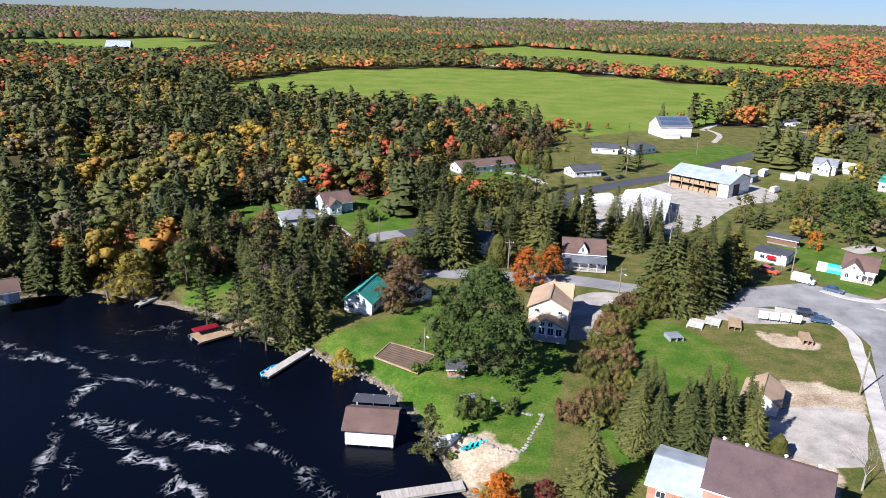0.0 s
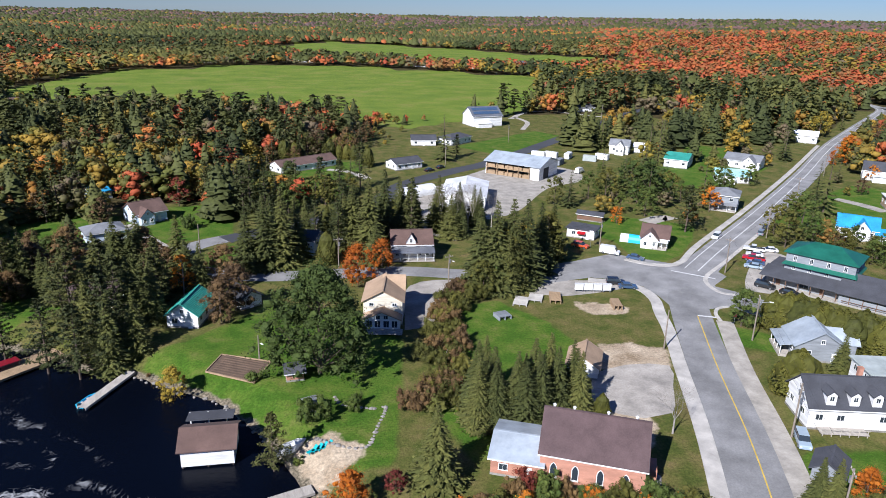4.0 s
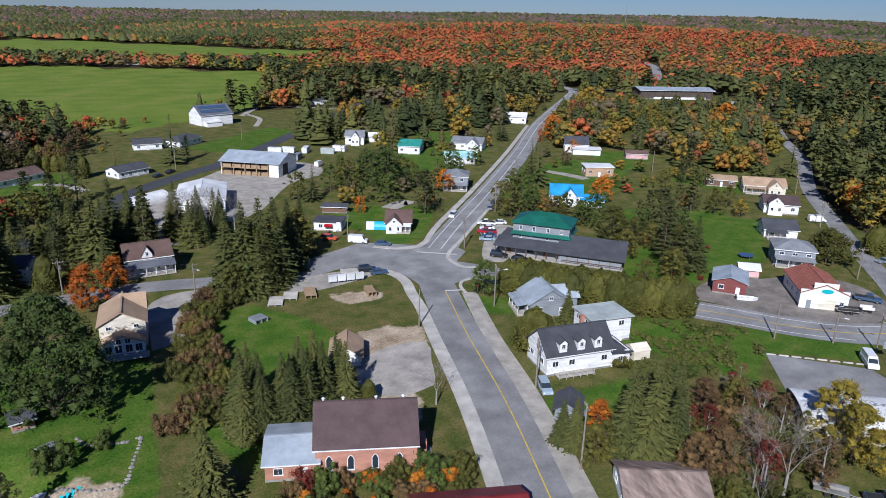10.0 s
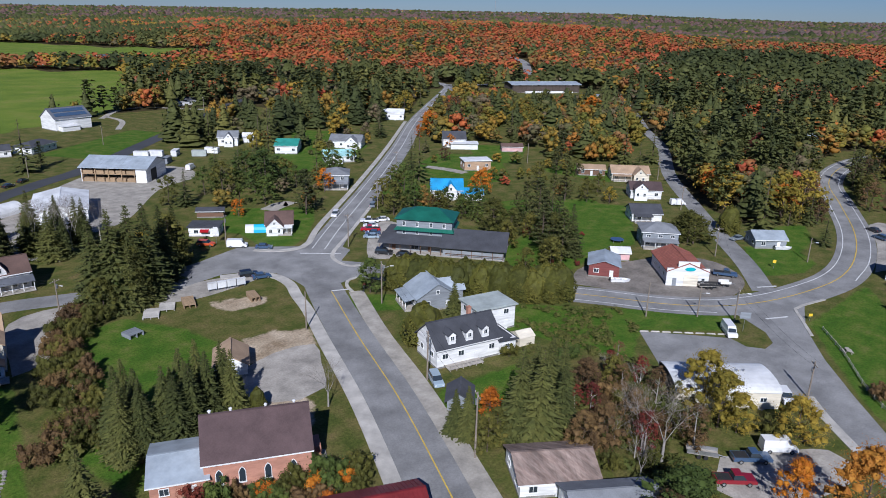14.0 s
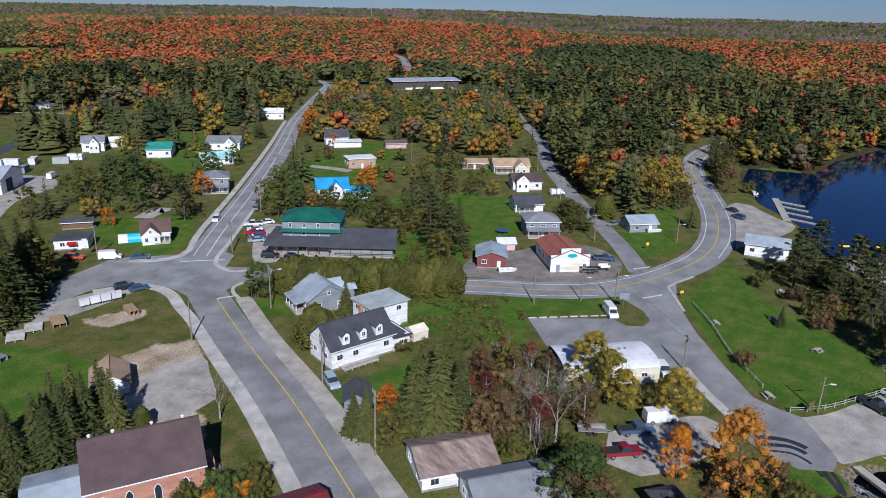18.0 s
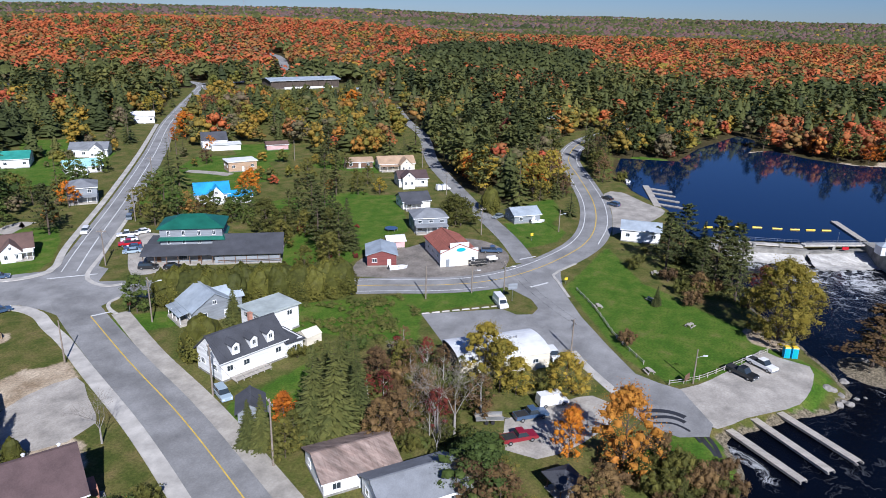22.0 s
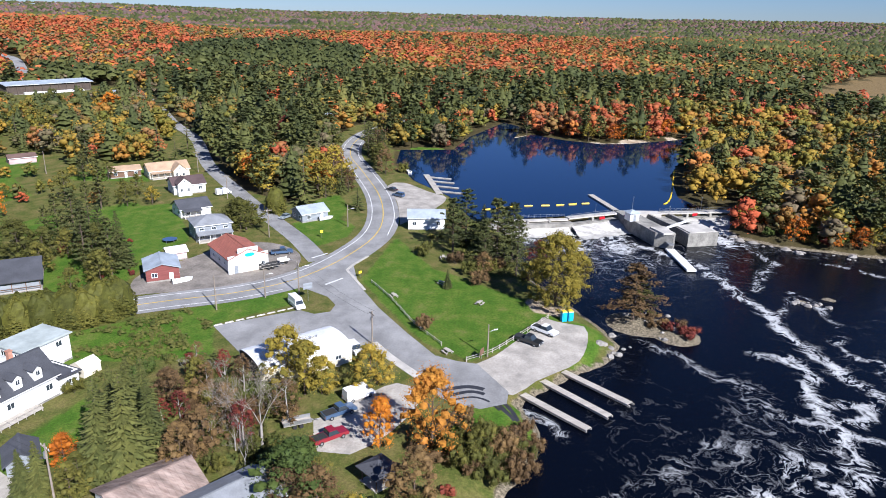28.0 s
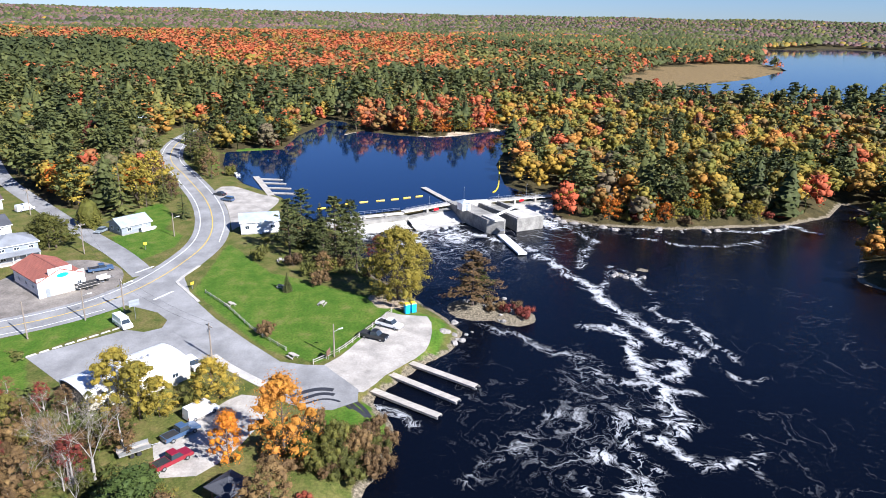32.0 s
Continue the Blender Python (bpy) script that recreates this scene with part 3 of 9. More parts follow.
LAWNS = OPEN_LAWNS + [
    [(-25, 126), (-9, 138), (-2, 146), (14, 142), (25, 124), (16, 84), (10, 84), (0, 98), (-12, 109)],
    [(36, 138), (50, 139), (57, 126), (59, 114), (54, 102), (36, 95), (28, 80), (24, 98)],
    [(156, 38), (193, 36), (168, 22), (155, 4), (144, -12), (128, -2), (118, 8), (126, 19)],
    [(-58, 146), (-42, 150), (-50, 168), (-62, 160)],
    [(-40, 196), (-22, 196), (-14, 210), (-20, 236), (-42, 232)], [(-70, 200), (-50, 196), (-44, 226), (-66, 230)],
    [(-12, 178), (12, 172), (6, 192), (-10, 190)], [(2, 262), (36, 268), (42, 300), (10, 300)],
    [(98, 175), (96, 153), (110, 160), (122, 172), (132, 186), (112, 200), (90, 190)], [(168, 226), (220, 262), (196, 282), (150, 262)],
    [(158, 184), (215, 168), (250, 205), (230, 226), (206, 214)], [(140, 108), (156, 118), (148, 130), (146, 120)], [(140, 92), (168, 96), (196, 112), (215, 130), (200, 140), (165, 122), (150, 116)],
    [(176, 58), (190, 50), (200, 50), (212, 60), (200, 70)], [(112, 56), (126, 62), (140, 48), (150, 52), (128, 76), (118, 88), (104, 84)], [(86, 110), (98, 102), (108, 100), (100, 112), (92, 118)],
    [(76, 74), (88, 72), (96, 70), (84, 60), (72, 66)], [(205, 56), (222, 58), (240, 66), (222, 74)], [(100, 8), (110, -4), (98, -6), (84, 4), (90, 12)], [(120, -10), (140, -12), (140, -20), (124, -16)],
    [(242, 140), (262, 150), (262, 176), (238, 172)], [(110, 300), (160, 352), (150, 372), (92, 330)], [(262, 44), (290, 56), (326, 62), (342, 52), (342, 36), (334, 38), (330, 62), (300, 60)],
]
DIRTS = [[(57.8, 113.9), (67.9, 113.7), (75.4, 109.7), (72.6, 103), (62, 102), (56, 106)], [(66, 136), (78, 131), (76, 126), (68, 128)], [(0, 92), (7, 95), (12.5, 89), (7, 82), (2, 85)], [(144, -4), (152, -2), (150, -12), (142, -12)], [(48, 90), (54, 92), (60, 86), (55, 80)], [(386, 8), (371, -20), (371, -50), (394, -86), (402, -84), (383, -48), (383, -20), (394, 4)]]


def build_ground():
    gx, gy = axis_steps(-130, 300, 2.5, 5200), axis_steps(-190, 330, 2.5, 5200)
    x, y = np.meshgrid(gx, gy)
    z = height(x, y)
    near = (np.hypot(x, y) > 500)
    z = z + 0.5 * waves(x, y, 60, 8) * near
    nx, ny = len(gx), len(gy)
    i = np.arange((ny - 1) * nx).reshape(ny - 1, nx)[:, :-1].ravel()
    faces = np.stack([i, i + 1, i + nx + 1, i + nx], -1)
    me = bpy.data.meshes.new("ground")
    me.from_pydata(np.stack([x.ravel(), y.ravel(), z.ravel()], -1).tolist(), [], faces.tolist())
    x, y = x.ravel(), y.ravel()
    cover = {"lawn": np.zeros(x.size), "dirt": np.zeros(x.size), "field": np.zeros(x.size)}
    for key, polys in (("lawn", LAWNS), ("dirt", DIRTS), ("field", FIELDS)):
        for p in polys:
            cover[key] = np.maximum(cover[key], np.clip(0.5 - from_shore(p, x, y) / 5, 0, 1))
    cover["woods"] = np.clip(0.5 + from_shore(VILLAGE, x, y) / 8, 0, 1)
    cover["reed"] = np.clip(0.5 - from_shore([(600, -232), (628, -206), (700, -250), (990, -448), (1030, -493), (1075, -645), (945, -607), (789, -462), (690, -336), (641, -294), (604, -272)], x, y) / 12, 0, 1)
    cover["bank"] = np.clip(1.0 - from_shore(RIVER, x, y) / 3.0, 0, 1)
    for key, v in cover.items():
        me.attributes.new(key, "FLOAT", "POINT").data.foreach_set("value", v.astype(np.float32))
    me.materials.append(ground_material())
    me.shade_smooth()
    return tagged(new("ground", me), "autumn grass, lawns and woodland floor reaching to the hills", "ground", kind="structure")


build_ground()


# ---- water ----
def water_material(name, foam):
    m, nd, ln, bs = nodes_of(name)
    pos = world_vec(nd)
    bs.inputs["Base Color"].default_value = (0.0015, 0.0025, 0.006, 1) if foam else (0.003, 0.012, 0.04, 1)
    bs.inputs["Roughness"].default_value, bs.inputs["IOR"].default_value = 0.06, 1.33
    bs.inputs["Specular IOR Level"].default_value = 0.13 if foam else 0.5
    rip = noise_node(nd, ln, 1.3 if foam else 0.5, 5, 0.65, pos)
    bp = nd.new("ShaderNodeBump")
    bp.inputs["Strength"].default_value, bp.inputs["Distance"].default_value = (0.6, 0.14) if foam else (0.12, 0.05)
    ln.new(rip.outputs[0], bp.inputs["Height"])
    ln.new(bp.outputs[0], bs.inputs["Normal"])
    if foam:
        at = nd.new("ShaderNodeAttribute")
        at.attribute_name = "foam"
        warp = noise_node(nd, ln, 0.06, 5, 0.6, pos)
        vm = nd.new("ShaderNodeVectorMath")
        vm.operation = "MULTIPLY_ADD"
        ln.new(warp.outputs["Color"], vm.inputs[0])
        vm.inputs[1].default_value = (20, 20, 0)
        ln.new(pos, vm.inputs[2])
        n1 = noise_node(nd, ln, 0.12, 5, 0.54, vm.outputs[0], 0.5)
        ridge = math_node(nd, ln, "ABSOLUTE", math_node(nd, ln, "SUBTRACT", n1.outputs[0], 0.5))
        web = math_node(nd, ln, "SUBTRACT", 1.0, math_node(nd, ln, "MULTIPLY", ridge, 17.0), True)
        n3 = noise_node(nd, ln, 0.42, 5, 0.56, vm.outputs[0], 0.7)
        web2 = math_node(nd, ln, "SUBTRACT", 1.0, math_node(nd, ln, "MULTIPLY", math_node(nd, ln, "ABSOLUTE", math_node(nd, ln, "SUBTRACT", n3.outputs[0], 0.52)), 15.0), True)
        web = math_node(nd, ln, "MAXIMUM", web, math_node(nd, ln, "MULTIPLY", web2, 0.85))
        n2 = noise_node(nd, ln, 1.1, 5, 0.7, vm.outputs[0])
        body = math_node(nd, ln, "ADD", math_node(nd, ln, "MULTIPLY", web, 0.7), math_node(nd, ln, "MULTIPLY", n2.outputs[0], 0.36))
        amount = math_node(nd, ln, "ADD", body, math_node(nd, ln, "SUBTRACT", at.outputs["Fac"], 1.0))
        cover = ramp_node(nd, ln, amount, [(0.27, (0, 0, 0)), (0.46, (0.1, 0.1, 0.1)), (0.68, (0.5, 0.5, 0.5)), (0.98, (0.8, 0.8, 0.8))]).outputs[0]
        wb = nd.new("ShaderNodeBsdfPrincipled")
        wb.inputs["Base Color"].default_value = (0.62, 0.63, 0.63, 1)
        wb.inputs["Roughness"].default_value = 0.9
        mx = nd.new("ShaderNodeMixShader")
        ln.new(cover, mx.inputs[0])
        ln.new(bs.outputs[0], mx.inputs[1])
        ln.new(wb.outputs[0], mx.inputs[2])
        ln.new(mx.outputs[0], nd["Material Output"].inputs[0])
    return m


RAPIDS = [
    ([(222, -24), (205, -36), (193, -49.5), (176, -53.5), (161.4, -58.3), (148.7, -59.7), (139, -61.6), (129, -64), (120, -68)], 2.6, 1.12),
    ([(236, -66), (224, -62), (214, -66), (196, -72.7), (185.4, -66), (173.7, -60.7)], 2.2, 0.95), ([(157.5, -61.4), (163, -65), (173.7, -70), (169.4, -73), (150, -71.4), (140.5, -68.7)], 1.4, 0.92),
    ([(216, -20), (204, -18), (196, -16)], 8, 1.15), ([(224, -30), (212, -28), (200, -30)], 7, 1.15), ([(236, -66), (224, -62), (212, -64)], 6, 1.15), ([(216, -4), (206, -2)], 6, 1.1),
    ([(210.7, -108), (204.7, -116), (201.8, -131), (208, -146), (199, -150)], 1.7, 1.1), ([(198.7, -86), (190.6, -98.5), (188, -109), (193.4, -126)], 1.6, 0.92),
]
EDDIES = [
    ([(136, -50), (135, -56), (129, -58), (121.7, -55.5), (115, -55), (108.6, -54.6), (101, -55), (96, -55.6), (93, -52)], 2.4, 1.15),
    ([(116, -57.7), (119, -65.4), (111.6, -60), (110.6, -54.4), (106.6, -56.4), (106, -60)], 1.8, 1.1), ([(143.7, -68.7), (137.5, -68.7), (136, -74.4), (129, -74.8), (118, -75.6)], 1.5, 1.05),
    ([(131.7, -72.4), (121.4, -71), (114.5, -70), (110.3, -71), (108, -74), (110, -79.6)], 1.1, 0.9), ([(96.3, -42.3), (99.6, -44.5), (97, -47.4), (96.9, -53), (101, -55), (102, -50)], 1.9, 1.0),
]
SWIRLS = [
    ([(98, -44), (93, -42), (88.7, -43), (84.5, -44), (80.8, -41.7), (70, -40)], 2.0, 1.05), ([(94, -45), (92, -49), (88.4, -51), (84.3, -51), (85, -54.7), (85.4, -57.6)], 1.5, 1.1), ([(89.6, -36.4), (88.8, -38.8), (86, -40.4), (80.8, -39.3), (72, -38)], 2.4, 1.1),
    ([(84, -16), (89.4, -21.3), (96, -28), (100.8, -33), (102.4, -37.6), (98, -37)], 2.6, 0.78), ([(139.6, -27), (132.4, -33), (123, -40.4), (119.6, -45), (111.8, -49), (108.7, -52)], 2.2, 0.8), ([(92.6, -63), (88, -63), (84, -59.5), (81, -59.7)], 1.0, 0.95),
    ([(110.8, -47.5), (113, -46), (110.7, -52), (108.6, -55)], 2.6, 0.9), ([(85, -31.4), (81, -32), (74, -33)], 1.5, 0.95), ([(107, -2), (103, -6), (100, -8)], 2.2, 0.95), ([(120, -44), (108, -40), (98, -34)], 7.0, 0.68), ([(104, -46), (94, -38), (84, -28)], 8.0, 0.68),
]
WEST_FOAM = [
    ([(-88, 125), (-78.7, 120.5), (-71.6, 117.5), (-65, 113.5), (-54, 111), (-47.7, 108.4), (-39, 106)], 1.3, 1.0), ([(-61, 109.6), (-63, 105.5), (-62, 99), (-54, 98), (-48.8, 96.7), (-43, 94), (-32, 90.7)], 1.9, 1.0),
    ([(-62, 99), (-61, 93.7), (-58, 86.6), (-56, 80)], 1.2, 0.92), ([(-57, 97), (-51, 94), (-48.4, 90), (-43, 88), (-39, 86), (-37, 82.4), (-33, 80), (-26, 74)], 2.0, 1.05), ([(-71.4, 123.4), (-63, 120), (-52.7, 118.6), (-44, 114.8), (-32, 105.5), (-25, 97)], 1.1, 0.88),
    ([(-28.4, 92.3), (-23.3, 89), (-18.4, 85.8), (-13.4, 80.4)], 1.6, 0.9), ([(-37, 107), (-33, 100), (-34, 96.7), (-39.5, 99)], 0.9, 0.85), ([(-55, 88), (-52, 85.5), (-51, 81.7)], 1.3, 0.9), ([(-85, 120), (-78.8, 117), (-75, 119.5), (-84, 123.8)], 1.5, 0.92), ([(-66, 132), (-61, 130.5), (-57, 136), (-55, 128)], 3.0, 0.7),
]
STREAMS = RAPIDS + EDDIES + SWIRLS + WEST_FOAM


def build_water():
    gx, gy = np.arange(-130, 252, 1.0), np.arange(-200, 160, 1.0)
    x, y = np.meshgrid(gx, gy)
    nx, ny = len(gx), len(gy)
    i = np.arange((ny - 1) * nx).reshape(ny - 1, nx)[:, :-1].ravel()
    wet = from_shore(RIVER, x, y)
    keep = wet.ravel()[i] < 8
    i = i[keep]
    foam = np.where(x > 60, 0.43, 0.3) + 0.3 * np.exp(-(line_gap([(206, 4), (196, -14), (190, -30), (196, -44), (212, -70)], x, y) / 14) ** 2) + 0.13 * waves(x, y, 45, 5)
    wx, wy = x + 1.0 * waves(x, y, 13, 41) + 0.6 * waves(x, y, 5, 43), y + 1.0 * waves(x, y, 13, 42) + 0.6 * waves(x, y, 5, 44)
    for pts, wide, much in STREAMS:
        d = line_gap(pts, wx, wy)
        foam = np.maximum(foam, (much - 0.45) * np.exp(-(d / (0.85 * wide)) ** 2) + 0.37 * np.exp(-(d / (2.0 * wide)) ** 2) + np.where(x > 60, 0.1, 0.0))
    drop = np.maximum(0, np.exp(-(line_gap([(222, -12), (238, -60)], x, y) / 5) ** 2)) * 0.5
    z = np.full(x.shape, RIVER_LEVEL) + 0.22 * waves(x, y, 6, 2) * np.clip(foam - 0.7, 0, 1) + drop
    me = bpy.data.meshes.new("river")
    me.from_pydata(np.stack([x.ravel(), y.ravel(), z.ravel()], -1).tolist(), [], np.stack([i, i + 1, i + nx + 1, i + nx], -1).tolist())
    me.attributes.new("foam", "FLOAT", "POINT").data.foreach_set("value", foam.ravel().astype(np.float32))
    me.materials.append(water_material("river_water", True))
    me.shade_smooth()
    tagged(new("water", me), "dark river with swirling white foam below the dam", "river", kind="structure")
    still = water_material("still_water", False)
    for name, poly, label in (("water", POND, "calm deep blue pond above the dam"), ("water", LAKE, "pale blue lake beyond the woods")):
        c = Vector((sum(p[0] for p in poly) / len(poly), sum(p[1] for p in poly) / len(poly)))
        bm = bmesh.new()
        vs = [bm.verts.new((p[0], p[1], POND_LEVEL)) for p in poly]
        f = bm.faces.new(vs)
        f.normal_update()
        if f.normal.z < 0:
            f.normal_flip()
        bmesh.ops.triangulate(bm, faces=[f])
        me = bpy.data.meshes.new("still")
        bm.normal_update()
        bm.to_mesh(me)
        bm.free()
        me.materials.append(still)
        tagged(new(name, me), label, "water", kind="structure")
    far = Geo().prism([(-5000, -5000), (-130, -5000), (-130, 150), (-5000, 150)], -3.2, RIVER_LEVEL)
    far.prism([(-130, -5000), (900, -5000), (900, -200), (-130, -200)], -3.2, RIVER_LEVEL)
    tagged(part("water", far, water_material("far_water", False)), "dark open water of the river downstream", "water", kind="structure")


build_water()

# ---- roads ----
tagged(part("road", ribbon(MAIN_STREET[:6], 5.6, 3.1, 0.1, 3), ASPHALT), "worn grey asphalt main street", "road", kind="structure")
tagged(part("road", ribbon(MAIN_STREET[5:], 5.0, 4.6, 0.105, 3), ASPHALT), "grey asphalt main street running up to the hill", "road", kind="structure")
tagged(part("road", ribbon(HIGHWAY, 5.2, 5.2, 0.08, 3), ASPHALT), "grey asphalt highway curving past the park", "road", kind="structure")
tagged(part("road", ribbon(BACK_LANE, 2.9, 2.9, 0.065, 4), ASPHALT), "narrow grey back lane between the houses", "road", kind="structure")
tagged(part("road", patch([(149, 51), (147.6, 48.3), (144.4, 43), (140.2, 40), (136.3, 40.1), (134.5, 43.2), (136, 47), (125, 61.8), (109.5, 47), (112, 31.6), (121.4, 29.6), (122.6, 28.1), (117.9, 24.3), (110.6, 17.1), (104.1, 11.7), (102.7, 9.1), (101.6, 4.7), (104, 0.4), (107.9, 0.2), (117.4, 6.4), (117.9, 10.2), (119.5, 14.7), (128.5, 21.7), (140.3, 30.2), (152.9, 37.7), (163.8, 41.5), (172, 44), (158, 53)], 0.06, False), ASPHALT), "asphalt road and parking lot leading down to the boat launch", "road", kind="structure")
tagged(part("trim", ribbon([(122.9, 27.6), (117.9, 23.6), (110.8, 16.6)], 0.9, 0.9, 0.0, 2, 0.12), CONCRETE), "pale concrete kerb strip beside the launch road", "kerb", kind="structure")
tagged(part("trim", ribbon([(174, 40.2), (166, 42.6), (162.5, 43.1), (158, 40.4), (150, 35.6)], 0.35, 0.35, 0.0, 2, 0.14), CONCRETE), "raised concrete kerb round the park corner", "kerb", kind="structure")
tagged(part("road", ribbon(SIDE_STREET, 3.4, 3.4, 0.055, 3), ASPHALT), "quiet grey side street among the houses", "road", kind="structure")
tagged(part("road", ribbon(NORTH_ROAD, 3.8, 3.8, 0.07, 4), ASPHALT_NEW), "fresh black asphalt road past the lumber yard", "road", kind="structure")
tagged(part("road", ribbon(FAR_ROAD, 5, 5, 1.0, 6, drape=True), ASPHALT), "road climbing into the woods", "road", kind="structure")
tagged(part("road", ribbon(SHORE_ROAD, 4, 4, 0.5, 6, drape=True), ASPHALT), "road behind the pond among trees", "road", kind="structure")
tagged(part("pavement", patch([(92, 165), (78, 161), (60, 158), (56, 148), (63, 147), (78, 149), (84.5, 146), (88, 141), (88.5, 134), (88, 128), (94, 125), (102, 126), (106, 138), (113, 143), (113, 148), (104, 155)], 0.04, False), ASPHALT), "wide asphalt crossing of the streets", "road", kind="structure")
tagged(part("pavement", patch([(116, 8), (121, 3.5), (126.8, 0.3), (134, -3.5), (141.3, -6.1), (139.4, -9.4), (138.1, -14.8), (130.7, -15.1), (121.7, -12.8), (116.5, -8.4), (112.6, -4.6), (107, -0.6), (108, 4)], 0.035), GRAVEL), "grey gravel lot by the boat launch", "gravel", kind="structure")
tagged(part("pavement", patch([(94, 31), (101, 26), (108, 20), (104, 15), (93, 18), (86, 23), (86, 28)], 0.025), GRAVEL), "gravel yard with parked pickups", "gravel", kind="structure")
tagged(part("pavement", patch([(44, 223), (63, 250), (100, 284), (114, 287), (128, 268), (122, 250), (104, 240), (80, 210), (62, 200), (52, 184), (44, 200)], 0.025), GRAVEL_PALE), "pale gravel of the lumber yard", "gravel", kind="structure")
tagged(part("pavement", patch([(56, 103), (64, 105), (72, 103), (68.5, 96), (63.5, 88), (58, 87.5), (52, 93)], 0.025), GRAVEL), "worn gravel lot behind the church", "gravel", kind="structure")
tagged(part("pavement", patch([(62, 150), (86, 145), (84, 141), (66, 139), (57, 145)], 0.025), GRAVEL), "gravel lay-by beside the lawn", "gravel", kind="structure")
tagged(part("pavement", patch([(112, 134), (118, 142), (134, 158), (140, 156), (138, 148), (126, 136), (118, 130)], 0.025), GRAVEL), "gravel parking strip beside the inn", "gravel", kind="structure")
tagged(part("pavement", patch([(26, 128), (32, 152), (45, 153), (40, 142), (32, 130)], 0.025), GRAVEL), "gravel drive beside the tan house", "gravel", kind="structure")
tagged(part("pavement", patch([(137, 88), (150, 92), (164, 85.7), (177, 80), (180.3, 69.6), (174.5, 60.3), (165.8, 56.5), (156.2, 57.5), (147.7, 65.5), (142, 77)], 0.025), GRAVEL_DARK), "dirt yard before the white garage", "gravel", kind="structure")
tagged(part("pavement", patch([(205, 37), (232, 43), (256, 51), (262, 46), (249.3, 34.1), (242.2, 26.9), (226, 29)], 0.025), GRAVEL), "gravel shoulder by the pond", "gravel", kind="structure")
tagged(part("pavement", ribbon([(153, 420), (172, 446), (192, 452), (218, 424)], 1.8, 1.8, 0.03, 2), GRAVEL_PALE), "pale gravel drive past the barn", "drive", kind="structure")
tagged(part("pavement", ribbon([(158, 426), (158, 404), (145, 377)], 1.5, 1.5, 0.03, 2), GRAVEL_PALE), "gravel turning place before the barn", "drive", kind="structure")
tagged(part("pavement", ribbon([(25, 285), (33, 280), (39, 266)], 1.8, 1.8, 0.03, 2), GRAVEL_PALE), "gravel drive of the long bungalow", "drive", kind="structure")
tagged(part("pavement", ribbon([(-41, 216), (-34, 203), (-26, 189)], 1.6, 1.6, 0.03, 2), GRAVEL_PALE), "pale concrete drive across the lawn", "drive", kind="structure")
tagged(part("pavement", ribbon([(-59, 172), (-54, 176), (-50, 190)], 2.2, 2.2, 0.03, 2), GRAVEL_PALE), "paved yard drive among the pines", "drive", kind="structure")
tagged(part("pavement", ribbon([(206, 208), (209, 199), (210, 189)], 2.5, 2.5, 0.03, 2), GRAVEL_PALE), "pale concrete drive of the brick building", "drive", kind="structure")
tagged(part("pavement", ribbon([(118, 192), (127, 196), (128, 193)], 3, 3, 0.03, 2), GRAVEL_PALE), "gravel parking place behind the shop", "drive", kind="structure")
tagged(part("pavement", ribbon([(40, 18), (58.3, 52.8), (70.5, 77), (80.5, 100), (91, 121)], -3.0, 6.6, 0.03, 3), GRAVEL_PALE), "gravel shoulder along the street", "gravel", kind="structure")
tagged(part("pavement", ribbon([(34, 22), (52.2, 56.0), (64.3, 80.0), (74.3, 103.0), (80.5, 117), (83.5, 125.5), (86.5, 133), (86.5, 140), (82.5, 144.5), (76.5, 147.5)], 1.35, 1.25, 0.0, 2, 0.17), CONCRETE), "pale concrete sidewalk with a raised kerb", "sidewalk", kind="structure")
tagged(part("pavement", ribbon([(93.5, 160), (97.5, 155.5), (102.5, 153.5), (108, 155.5), (120.9, 167.5), (161.8, 200.6), (220.7, 250.2), (287.6, 309)], 0.95, 0.95, 0.0, 2, 0.17), CONCRETE), "concrete sidewalk along the main street", "sidewalk", kind="structure")
tagged(part("pavement", ribbon([(155, 180.6), (120.7, 153.8), (108, 144.2), (104.6, 138.5), (104.7, 133.4), (107.2, 131.6)], 0.55, 0.55, 0.0, 1.5, 0.15), CONCRETE), "concrete kerb round the inn's corner", "kerb", kind="structure")
tagged(part("pavement", ribbon([(94.4, 119), (95.7, 122.7), (98.1, 125.2), (101.1, 125.6)], 0.4, 0.4, 0.0, 1.0, 0.15), CONCRETE), "short concrete kerb at the stop sign", "kerb", kind="structure")
for line, l, r, mat, dash in ((MAIN_STREET[:5], 0.12, 0.1, LINE_YELLOW, None), (MAIN_STREET[6:], 0.15, 0.15, LINE_WHITE, None), (HIGHWAY[3:], 0.14, 0.14, LINE_YELLOW, None),
                              (HIGHWAY[3:], 3.75, -3.5, LINE_WHITE, None), (HIGHWAY[3:8], -3.5, 3.75, LINE_WHITE, None), (HIGHWAY[10:], -3.5, 3.75, LINE_WHITE, None), (MAIN_STREET[6:], 3.6, -3.35, LINE_WHITE, None)):
    tagged(part("trim", ribbon(line, l, r, 0.125, 3, dash=dash), mat), "painted road line", "road marking", kind="structure")
for a, b in (((91, 122.5), (95, 120.5)), ((101, 149.5), (109, 142)), ((151.5, 45.6), (156.5, 42.6)), ((169.5, 54.5), (174, 51.5))):
    tagged(part("trim", ribbon([a, b], 0.3, 0.3, 0.13, 3), LINE_WHITE), "white stop line", "road marking", kind="structure")


